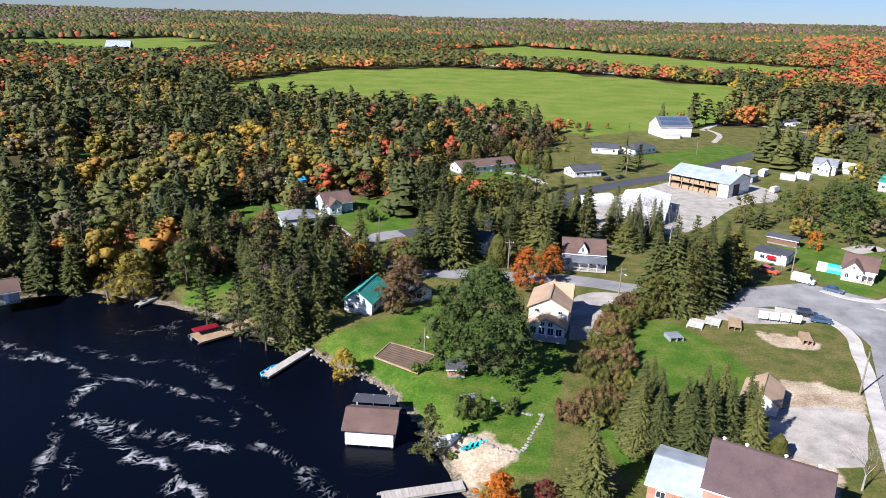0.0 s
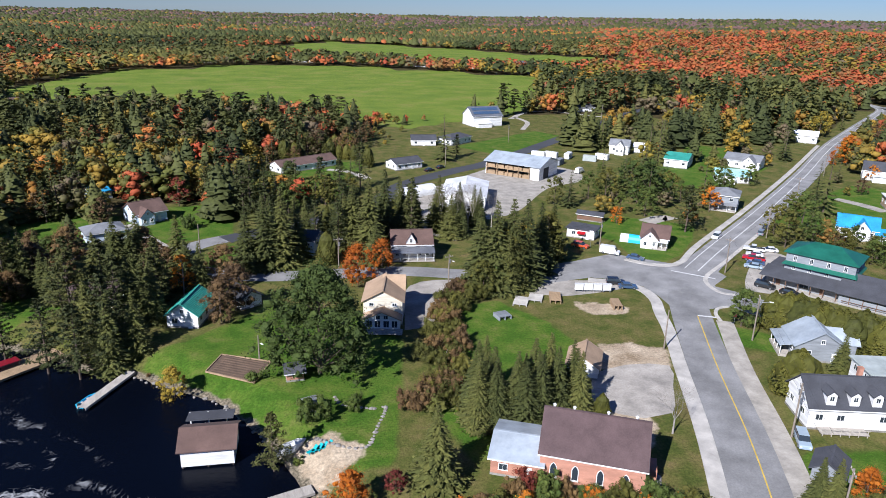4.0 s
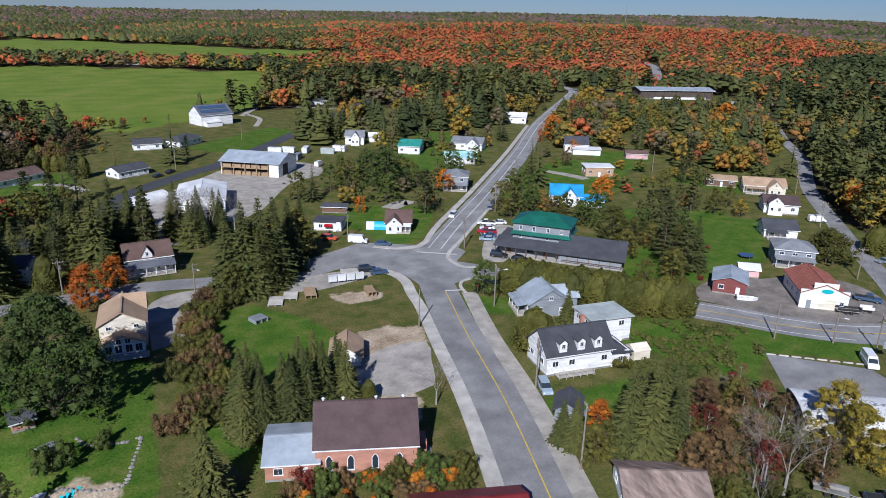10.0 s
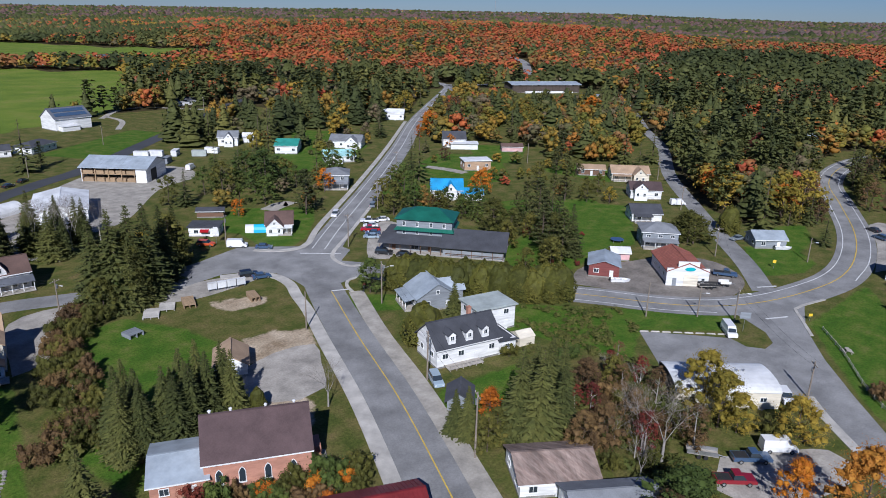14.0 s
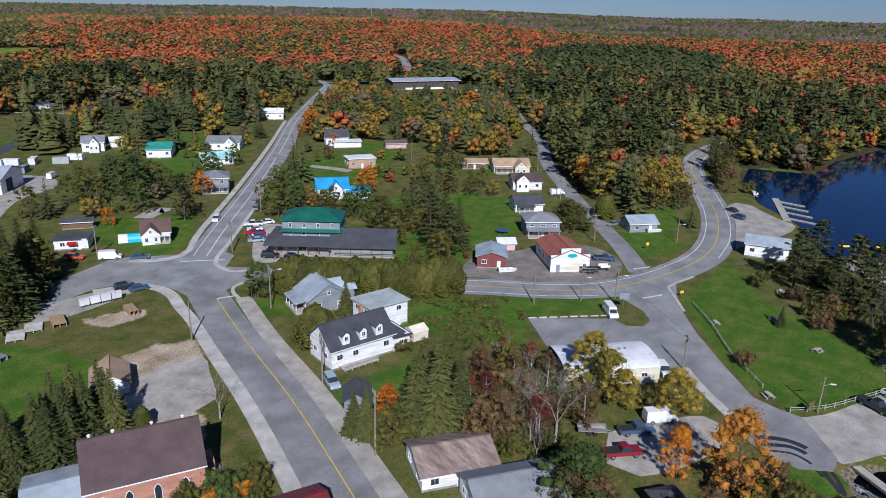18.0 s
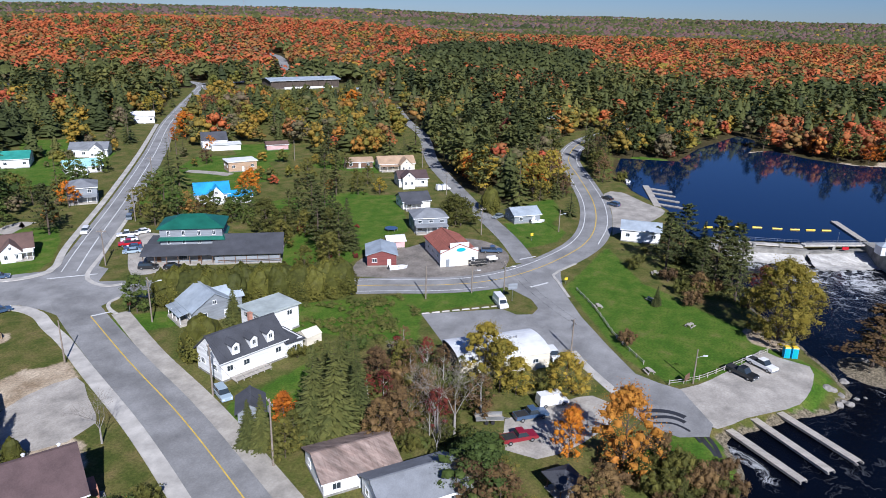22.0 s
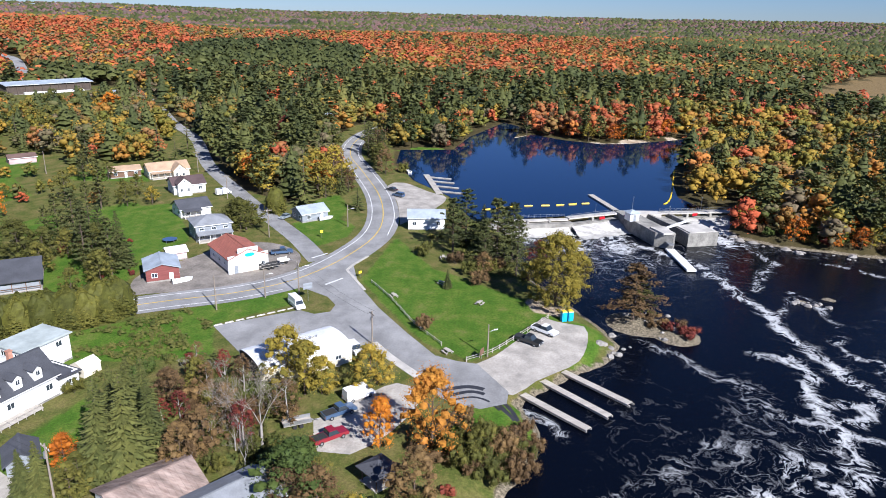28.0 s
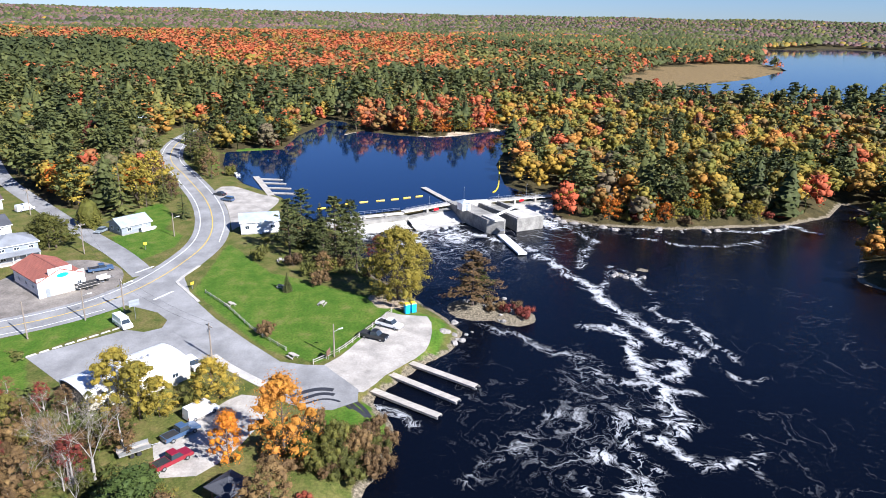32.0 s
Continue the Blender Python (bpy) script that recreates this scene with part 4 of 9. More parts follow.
# ---- trees ----
def leafy(seed, h, spread, low=0.28, clumps=70, leaves=16, size=0.5, narrow=1.0):
    """A broadleaf crown: leaf clumps round limbs, uneven and with gaps. Returns trunk and crown."""
    rnd = random.Random(seed)
    trunk, crown = Geo(), Geo()
    r = 0.018 * h
    mid = Vector((rnd.uniform(-0.3, 0.3), rnd.uniform(-0.3, 0.3), h * 0.45))
    trunk.tube((0, 0, -0.2), mid, r, r * 0.7, 7).tube(mid, (mid.x * 1.5, mid.y * 1.5, h * 0.85), r * 0.7, r * 0.15, 6)
    for k in range(clumps):
        u = rnd.random() ** 0.8
        zz = low * h + u * h * (1 - low)
        prof = math.sin(math.pi * min(1, (0.16 + 0.84 * u)) ** 0.85) ** 0.6
        a = rnd.uniform(0, 6.283)
        d = spread * prof * (0.35 + 0.65 * rnd.random() ** 0.45) * (1 + 0.25 * math.sin(3 * a + seed))
        c = Vector((d * math.cos(a), d * math.sin(a) * narrow, zz * rnd.uniform(0.95, 1.03)))
        if k % 6 == 0:
            trunk.tube((mid.x * 0.6, mid.y * 0.6, max(low * h * 0.9, zz - d * 0.9)), c, r * 0.32, r * 0.06, 4)
        cr = rnd.uniform(0.5, 1.35) * spread * (0.28 if clumps < 150 else 0.17)
        crown.blob(c, (cr * 0.5, cr * 0.5, cr * 0.36), seed * 100 + k, 0.4, 3, 5)
        for _ in range(leaves):
            o = Vector((rnd.gauss(0, 1), rnd.gauss(0, 1), rnd.gauss(0, 0.7)))
            o *= rnd.uniform(0.5, 1.4) / max(0.3, o.length)
            p = c + o * cr
            leaf(crown, p, (o + Vector((0, 0, 0.7))), size * rnd.uniform(0.7, 1.4), rnd)
    return trunk, crown


def leaf(geo, p, n, s, rnd):
    n = Vector((n[0] + rnd.gauss(0, 0.5), n[1] + rnd.gauss(0, 0.5), n[2] + rnd.gauss(0, 0.5)))
    if n.length < 1e-3:
        n = Vector((0, 0, 1))
    n.normalize()
    a = n.orthogonal().normalized()
    a.rotate(Matrix.Rotation(rnd.uniform(0, 6.283), 3, n))
    b = n.cross(a)
    geo.add([p - a * s, p - b * s * 0.6 + n * s * 0.2, p + a * s * rnd.uniform(0.7, 1.1), p + b * s * 0.6 + n * s * 0.15], [(0, 1, 2, 3)])


def spruce(seed, h, spread, low=0.06, levels=20, per=9, droop=0.35, gap=0.0, sprays=3):
    """A conifer: whorls of drooping boughs, each a fan of needle sprays."""
    rnd = random.Random(seed)
    trunk, crown = Geo(), Geo()
    trunk.tube((0, 0, -0.2), (0, 0, h * 0.96), 0.016 * h, 0.003 * h, 7)
    for i in range(levels):
        u = i / (levels - 1)
        z = h * (low + (0.985 - low) * u)
        reach = spread * (1 - u) ** 0.85 + 0.12
        turn = rnd.uniform(0, 6.28)
        n = max(4, int(per * (1 - 0.5 * u)))
        for k in range(n):
            if rnd.random() < gap:
                continue
            a = turn + 6.283 * k / n + rnd.uniform(-0.25, 0.25)
            L = reach * rnd.uniform(0.72, 1.12)
            d, s = Vector((math.cos(a), math.sin(a), 0)), Vector((-math.sin(a), math.cos(a), 0))
            w = max(0.18, L * 0.2)
            z0 = z + rnd.uniform(-0.2, 0.2)
            base, tip = Vector((0, 0, z0)), d * L + Vector((0, 0, z0 - droop * L + 0.08 * L))
            m1 = d * L * 0.55 + Vector((0, 0, z0 - droop * L * 0.38))
            lean = Vector((0, 0, -w * 0.5))
            crown.add([base, m1 + s * w + lean, tip, m1 - s * w + lean, m1], [(0, 1, 4), (1, 2, 4), (2, 3, 4), (3, 0, 4)])
            for _ in range(sprays):
                f = rnd.uniform(0.3, 1.04)
                q = d * L * f + s * rnd.uniform(-w, w) * 1.5 + Vector((0, 0, z0 - droop * L * f * 0.85 + rnd.uniform(-0.2, 0.2)))
                leaf(crown, q, d * 0.7 + Vector((0, 0, 1)), max(0.12, w * 0.42), rnd)
    return trunk, crown


def pine(seed, h, spread, tufts=12, size=1.0):
    """A white pine: open, uneven tiers of tufted boughs."""
    rnd = random.Random(seed)
    trunk, crown = Geo(), Geo()
    trunk.tube((0, 0, -0.2), (rnd.uniform(-0.3, 0.3), 0.2, h * 0.95), 0.016 * h, 0.003 * h, 7)
    z = 0.16 * h
    while z < h * 0.98:
        u = z / h
        n = rnd.choice((3, 4, 5, 5))
        turn = rnd.uniform(0, 6.28)
        for k in range(n):
            a = turn + 6.283 * k / n + rnd.uniform(-0.4, 0.4)
            L = spread * (1.05 - u) ** 0.6 * rnd.uniform(0.5, 1.15)
            d = Vector((math.cos(a), math.sin(a), 0))
            end = d * L + Vector((0, 0, z + L * 0.22))
            trunk.tube((0, 0, z), end, 0.05, 0.015, 4)
            for j in range(tufts):
                f = 1.05 - 0.75 * rnd.random() ** 1.6
                p = d * L * f + Vector((rnd.gauss(0, 0.2), rnd.gauss(0, 0.2), 0)) * L * 0.6 + Vector((0, 0, z + L * 0.22 * f + rnd.uniform(-0.1, 0.3)))
                leaf(crown, p, Vector((d.x * 0.5, d.y * 0.5, 1)), size * rnd.uniform(0.25, 0.5), rnd)
        z += h * rnd.uniform(0.045, 0.075)
    for _ in range(30):
        leaf(crown, Vector((rnd.gauss(0, 0.4), rnd.gauss(0, 0.4), h * rnd.uniform(0.86, 1.0))), Vector((0, 0, 1)), 0.45, rnd)
    return trunk, crown


def bare(seed, h, spread):
    """A leafless crown of forking twigs."""
    rnd = random.Random(seed)
    trunk, crown = Geo(), Geo()
    trunk.tube((0, 0, -0.2), (0, 0, h * 0.3), 0.02 * h, 0.014 * h, 7)

    def fork(p, d, L, r, n):
        q = p + d * L
        (trunk if n > 3 else crown).tube(p, q, r, r * 0.6, 5 if n > 3 else 3)
        if n:
            for _ in range(3 if n > 1 else 4):
                e = (d + Vector((rnd.gauss(0, 0.55), rnd.gauss(0, 0.55), rnd.gauss(0.15, 0.35)))).normalized()
                fork(q, e, L * rnd.uniform(0.6, 0.85), r * 0.55, n - 1)

    for k in range(4):
        a = k * 1.57 + rnd.random()
        fork(Vector((0, 0, h * 0.28)), Vector((math.cos(a) * spread / h * 1.6, math.sin(a) * spread / h * 1.6, 1)).normalized(), h * 0.24, 0.006 * h, 4)
    return trunk, crown


def shrub(seed, h, spread, leaves=260, size=0.17, many=12):
    rnd = random.Random(seed)
    trunk, crown = Geo(), Geo()
    for k in range(5):
        a = rnd.uniform(0, 6.28)
        trunk.tube((0, 0, -0.1), (math.cos(a) * spread * 0.5, math.sin(a) * spread * 0.5, h * 0.6), 0.04, 0.012, 4)
    lobes = [(rnd.uniform(0, 6.28), rnd.uniform(0.1, 0.85), rnd.uniform(0.3, 0.85)) for _ in range(many)]
    q = 1.3 / many ** 0.5
    for k, (a, d, z) in enumerate(lobes):
        crown.blob((math.cos(a) * d * spread, math.sin(a) * d * spread, z * h * 0.8), (spread * q * 0.66, spread * q * 0.66, h * q * 0.5), seed * 50 + k, 0.3, 3, 5)
    for k in range(leaves):
        a, d, z = lobes[k % many]
        o = Vector((rnd.gauss(0, 1), rnd.gauss(0, 1), rnd.gauss(0, 1))).normalized()
        p = Vector((math.cos(a) * d * spread, math.sin(a) * d * spread, z * h * 0.8)) + Vector((o.x * spread * q, o.y * spread * q, o.z * h * q * 0.75)) * rnd.uniform(0.6, 1.3)
        p.z = max(0.05, p.z)
        leaf(crown, p, o, size * rnd.uniform(0.7, 1.4), rnd)
    return trunk, crown


def column(seed, h, spread, leaves=900, size=0.3):
    """A dense cedar: an egg of upright sprays down to the ground."""
    rnd = random.Random(seed)
    trunk, crown = Geo(), Geo()
    trunk.tube((0, 0, -0.1), (0, 0, h * 0.9), 0.12, 0.03, 6)
    crown.blob((0, 0, h * 0.42), (spread * 0.84, spread * 0.84, h * 0.5), seed, 0.1, 7, 12)
    for k in range(leaves):
        u = rnd.random()
        a = rnd.uniform(0, 6.283)
        prof = (1 - u ** 2.2) * (0.72 + 0.28 * min(1, u * 5)) * (1 + 0.14 * math.sin(5 * a + 9 * u + seed))
        d = spread * prof * rnd.uniform(0.86, 1.04)
        o = Vector((math.cos(a), math.sin(a), 0.5))
        leaf(crown, Vector((d * math.cos(a), d * math.sin(a), 0.1 + u * h * 0.98)), o, size * rnd.uniform(0.8, 1.5), rnd)
    return trunk, crown


TREE_MESH = {}


def template(key, geos, wood, leaves):
    t, c = geos
    TREE_MESH.setdefault(key[0], []).append((t.mesh("trunk", wood), c.mesh("crown", leaves), key[1], key[2]))


for s in range(4):
    template(("leafy", 12, 4.6), leafy(10 + s, 12, 4.6, 0.12, 88, 44, 0.145), BARK, LEAF_GREEN)
    template(("leafy_far", 12, 4.6), leafy(15 + s, 12, 4.6, 0.12, 46, 16, 0.26), BARK, LEAF_GREEN)
template(("big", 19, 9.0), leafy(60, 19, 9.0, 0.06, 300, 52, 0.19), BARK, LEAF_GREEN)
template(("big", 19, 9.0), leafy(61, 19, 9.0, 0.06, 300, 52, 0.19), BARK, LEAF_GREEN)
for s in range(3):
    template(("slim", 11, 2.6), leafy(30 + s, 11, 2.6, 0.14, 60, 30, 0.125), BARK_PALE, LEAF_YELLOW)
for s in range(4):
    template(("spruce", 14, 3.3), spruce(20 + s, 14, 3.3, 0.04, 30, 13, sprays=6), BARK, NEEDLE)
    template(("spruce_far", 14, 3.3), spruce(25 + s, 14, 3.3, 0.06, 13, 7), BARK, NEEDLE)
for s in range(3):
    template(("pine", 16, 4.2), pine(40 + s, 16, 4.2, 46, 0.62), BARK, NEEDLE_PINE)
    template(("pine_far", 16, 4.2), pine(45 + s, 16, 4.2, 14, 1.0), BARK, NEEDLE_PINE)
for s in range(2):
    template(("bare", 9, 3.0), bare(50 + s, 9, 2.4), BARK_PALE, TWIG)
for s in range(3):
    template(("shrub", 2.4, 1.9), shrub(70 + s, 2.4, 1.9, 520, 0.1), BARK, LEAF_OLIVE)
    template(("bush", 4.6, 3.0), shrub(170 + s, 4.6, 3.0, 1500, 0.125, 26), BARK, LEAF_OLIVE)
for s in range(3):
    template(("cedar", 7, 2.3), column(80 + s, 7, 2.3, 2400, 0.17), BARK, CEDAR)

KIND_WORDS = {"leafy": "broadleaf tree", "big": "large spreading tree", "slim": "slender young tree", "spruce": "dark conical spruce", "pine": "tall white pine with open boughs", "bare": "leafless tree with pale twigs", "shrub": "ragged shrub", "bush": "tall ragged bush", "cedar": "dense clipped cedar"}
LEAVES = {"g": (LEAF_GREEN, "green"), "o": (LEAF_OLIVE, "olive green"), "y": (LEAF_YELLOW, "golden yellow"), "d": (LEAF_GOLD, "orange-gold"), "a": (LEAF_ORANGE, "bright orange"), "r": (LEAF_RED, "crimson red"), "b": (LEAF_RUST, "rusty brown")}
tree_rnd = random.Random(4)


def tree(kind, x, y, h, hue="", wide=1.0, z=None, where="on the grass", group=""):
    if kind == "shrub" and h > 2.9:
        kind = "bush"
    key = kind + "_far" if math.hypot(x, y) > 215 and kind in ("leafy", "spruce", "pine") else kind
    tm, cm, th, ts = tree_rnd.choice(TREE_MESH[key])
    if z is None:
        z = float(height(np.array([x]), np.array([y]))[0])
    name = {"shrub": "shrub", "bush": "bush", "cedar": "cedar"}.get(kind, kind + "_tree" if kind in ("spruce", "pine", "bare") else {"r": "maple_tree", "a": "maple_tree", "y": "birch_tree", "d": "maple_tree", "b": "oak_tree", "o": "ash_tree"}.get(hue, "tree"))
    s = h / th
    word = KIND_WORDS[kind]
    label = (LEAVES[hue][1] + "-leaved " + word if hue else word) + " " + where
    ob = thing(name, pose(x, y, z, 0, 0, tree_rnd.uniform(0, 360)), label, "shrub" if kind in ("shrub", "bush") else "tree", group)
    if kind == "spruce":
        wide *= 1.25
    ob.scale = (s * wide, s * wide, s)
    part("trunk", tm, None, ob)
    c = part("crown", cm, None, ob)
    if hue:
        c.material_slots[0].link = "OBJECT"
        c.material_slots[0].material = LEAVES[hue][0]
    return ob


# ---- woods ----
def crown_form(seed, kind, fine):
    """A tree of the woods, about one high: boughs and leaf sprays of a ragged crown. fine: 2 near, 1 middle, 0 far."""
    rnd = random.Random(seed)
    g = Geo()
    if fine < 0:
        # a far crown: a lumpy dome, pointed for a conifer
        seg, lean = (6, 0.8) if kind == "round" else (5, 0.45)
        low, mid = [], []
        for k in range(seg):
            ang = 6.283 * (k + rnd.uniform(-0.3, 0.3)) / seg
            a, b = rnd.uniform(0.3, 0.46), rnd.uniform(0.75, 1.1)
            low.append((a * math.cos(ang), a * math.sin(ang), rnd.uniform(0.2, 0.45)))
            mid.append((a * b * lean * math.cos(ang + 0.5), a * b * lean * math.sin(ang + 0.5), rnd.uniform(0.62, 0.84)))
        g.add(low + mid + [(rnd.uniform(-0.1, 0.1), rnd.uniform(-0.1, 0.1), 0.96)], [(k, (k + 1) % seg, seg + k) for k in range(seg)] + [((k + 1) % seg, seg + (k + 1) % seg, seg + k) for k in range(seg)] + [(seg + k, seg + (k + 1) % seg, 2 * seg) for k in range(seg)])
    elif fine == 0:
        # a crown on the middle hills: a low heart under loose leaf sprays
        seg = 5
        heart = [(rnd.uniform(0.2, 0.32) * math.cos(1.257 * k), rnd.uniform(0.2, 0.32) * math.sin(1.257 * k), rnd.uniform(0.3, 0.5)) for k in range(seg)]
        g.add(heart + [(0, 0, 0.82)], [(k, (k + 1) % seg, seg) for k in range(seg)])
        for k in range(15 if kind == "round" else 12):
            u, ang = (k + 0.5) / 15, k * 2.4 + rnd.uniform(-0.4, 0.4)
            wide = 0.4 * math.sin(math.pi * (0.3 + 0.66 * u)) if kind == "round" else 0.32 * (1.05 - u)
            o = Vector((math.cos(ang), math.sin(ang), 0.3 + 1.2 * u))
            leaf(g, Vector((wide * math.cos(ang), wide * math.sin(ang), 0.3 + 0.66 * u)) * rnd.uniform(0.88, 1.08), o, (0.15 if kind == "round" else 0.12) * rnd.uniform(0.75, 1.3), rnd)
    elif kind == "spruce":
        lev, seg, sprays = ((10, 8, 60), (6, 6, 14))[2 - fine]
        for i in range(lev):
            u = i / lev
            z0, z1 = 0.08 + 0.84 * u, min(1.0, 0.08 + 0.84 * (i + 2.1) / lev)
            r = 0.23 * (1 - u) ** 0.8 + 0.02
            ring = []
            for k in range(seg):
                q = r * rnd.uniform(0.6, 1.3)
                ang = 6.283 * (k + rnd.uniform(-0.25, 0.25)) / seg + i
                ring.append((q * math.cos(ang), q * math.sin(ang), z0 + rnd.uniform(-0.05, 0.02)))
            g.add(ring + [(rnd.uniform(-0.01, 0.01), rnd.uniform(-0.01, 0.01), z1)], [(k, (k + 1) % seg, seg) for k in range(seg)])
        for k in range(sprays):
            u, ang = rnd.random() ** 0.8, rnd.uniform(0, 6.283)
            r = (0.25 * (1 - u) ** 0.8 + 0.02) * rnd.uniform(0.8, 1.15)
            leaf(g, Vector((r * math.cos(ang), r * math.sin(ang), 0.1 + 0.88 * u)), Vector((math.cos(ang), math.sin(ang), 0.6)), (0.06 if fine == 2 else 0.09) * (1.15 - u * 0.7), rnd)
    elif kind == "pine":
        tiers, tufts, size = ((12, 7, 0.045), (7, 2, 0.09))[2 - fine]
        if fine:
            g.tube((0, 0, 0), (0, 0, 0.9), 0.012, 0.004, 3)
        for i in range(tiers):
            u = (i + 0.5) / tiers
            n = rnd.choice((3, 4, 4, 5))
            turn = rnd.uniform(0, 6.283)
            for k in range(n):
                ang = turn + 6.283 * k / n + rnd.uniform(-0.4, 0.4)
                L = 0.3 * (1.02 - u) ** 0.55 * min(1, 0.5 + u * 1.6) * rnd.uniform(0.45, 1.2)
                d = Vector((math.cos(ang), math.sin(ang), 0))
                for j in range(tufts):
                    f = rnd.uniform(0.25, 1.05)
                    leaf(g, d * L * f + Vector((rnd.gauss(0, 0.025), rnd.gauss(0, 0.025), 0.2 + 0.78 * u + L * 0.25 * f + rnd.uniform(-0.015, 0.02))), d * 0.4 + Vector((0, 0, 1)), size * rnd.uniform(0.7, 1.25), rnd)
        for k in range(5):
            leaf(g, Vector((rnd.gauss(0, 0.02), rnd.gauss(0, 0.02), rnd.uniform(0.9, 1.0))), Vector((0, 0, 1)), size * 0.6, rnd)
    else:
        lobes, leaves, size = ((14, 16, 0.036), (8, 9, 0.05))[2 - fine]
        lean = rnd.uniform(0, 6.283)
        for k in range(lobes):
            u = (k + 0.5) / lobes
            ang = k * 2.4 + lean + rnd.uniform(-0.5, 0.5)
            d = (0.25 if fine == 2 else 0.2) * math.sin(math.pi * (0.22 + 0.72 * u)) * rnd.uniform(0.45, 1.2)
            c = Vector((d * math.cos(ang), d * math.sin(ang), 0.24 + 0.6 * u + rnd.uniform(-0.05, 0.05)))
            q = rnd.uniform(0.1, 0.17) * (1.0, 1.2)[2 - fine]
            g.blob(c, (q * 0.74, q * 0.74, q * 0.66), seed * 20 + k, 0.45, 3, 5)
            for _ in range(leaves):
                o = Vector((rnd.gauss(0, 1), rnd.gauss(0, 1), rnd.gauss(0.4, 0.8))).normalized()
                leaf(g, c + o * q * rnd.uniform(0.6, 1.25), o, size * rnd.uniform(0.7, 1.35), rnd)
    v = np.array([tuple(p) for p in g.v])
    tris = []
    for f in g.f:
        tris.extend([(f[0], f[k], f[k + 1]) for k in range(1, len(f) - 1)])
    return v, np.array(tris)


def scatter(name, label, xy, sizes, kind, fine, material, wide=1.0, seed=0):
    """Many trees that nobody could count, in one mesh."""
    rs = np.random.RandomState(seed)
    forms = [crown_form(seed * 7 + k, kind, fine) for k in range(5)]
    pick = rs.randint(0, 5, len(xy))
    z = height(xy[:, 0], xy[:, 1])
    vs, fs, tone, n = [], [], [], 0
    for k, (v, f) in enumerate(forms):
        sel = np.where(pick == k)[0]
        if not len(sel):
            continue
        a = rs.uniform(0, 6.283, len(sel))
        c, s, h = np.cos(a), np.sin(a), sizes[sel]
        w = h * wide * rs.uniform(0.8, 1.25, len(sel))
        px = v[None, :, 0] * c[:, None] - v[None, :, 1] * s[:, None]
        py = v[None, :, 0] * s[:, None] + v[None, :, 1] * c[:, None]
        p = np.stack([px * w[:, None] + xy[sel, 0:1], py * w[:, None] + xy[sel, 1:2], v[None, :, 2] * h[:, None] + z[sel, None]], -1)
        vs.append(p.reshape(-1, 3))
        fs.append((f[None] + (np.arange(len(sel)) * len(v))[:, None, None] + n).reshape(-1, 3))
        tone.append(np.repeat(np.clip(0.5 + 0.3 * waves(xy[sel, 0], xy[sel, 1], 130 if fine > 0 else 380, 31 + seed) + rs.normal(0, 0.15 if fine > 0 else 0.1, len(sel)), 0, 1), len(v)))
        n += len(sel) * len(v)
    v, f = np.concatenate(vs), np.concatenate(fs)
    me = bpy.data.meshes.new(name)
    me.vertices.add(len(v))
    me.vertices.foreach_set("co", v.astype(np.float32).ravel())
    me.loops.add(f.size)
    me.loops.foreach_set("vertex_index", f.astype(np.int32).ravel())
    me.polygons.add(len(f))
    me.polygons.foreach_set("loop_start", np.arange(0, f.size, 3, dtype=np.int32))
    me.update(calc_edges=True)
    me.attributes.new("tone", "FLOAT", "POINT").data.foreach_set("value", np.concatenate(tone).astype(np.float32))
    me.materials.append(material)
    return tagged(new(name, me), label, "woods", kind="stuff")


PINE_BELT = [(262, 100), (340, 150), (420, 212), (560, 310), (800, 420), (1000, 440), (900, 260), (700, 140), (520, 90), (440, 100), (400, 112), (330, 104), (270, 88)]
MARSH = [(600, -232), (628, -206), (700, -250), (990, -448), (1030, -493), (1075, -645), (945, -607), (789, -462), (690, -336), (641, -294), (604, -272)]
PENINSULA = [(372, 5), (370, -50), (396, -84), (470, -100), (500, -40), (440, -5)]
CLEARINGS = FIELDS + OPEN_LAWNS + [VILLAGE, MARSH, [(-130, 470), (-165, 455), (-165, 500), (-130, 505)], [(-210, 240), (-150, 225), (-130, 270), (-190, 285)], [(-160, 265), (-120, 240), (-100, 262), (-130, 285)]]


def woods_points(r0, r1, space, deep, seed):
    rs = np.random.RandomState(seed)
    out = []
    r = r0
    while r < r1:
        s = space(r)
        n = int(radians(178) * r / s)
        a = radians(-40) + radians(178) * (np.arange(n) + rs.uniform(0, 1, n)) / n
        rr = r + rs.uniform(-0.6, 0.6, n) * s * deep
        out.append(np.stack([rr * np.sin(a), rr * np.cos(a), np.full(n, s)], -1))
        r += s * deep
    p = np.concatenate(out)
    x, y = p[:, 0], p[:, 1]
    ok = (from_shore(RIVER, x, y) > 2.5) & (from_shore(POND, x, y) > 2) & (from_shore(LAKE, x, y) > 4)
    for c in CLEARINGS:
        ok &= ~inside(c, x, y)
    for line, w in ROADS + [([(206, 16), (222, -14), (229, -31), (238, -68)], 12)]:
        ok &= line_gap(line, x, y) > w
    return p[ok]


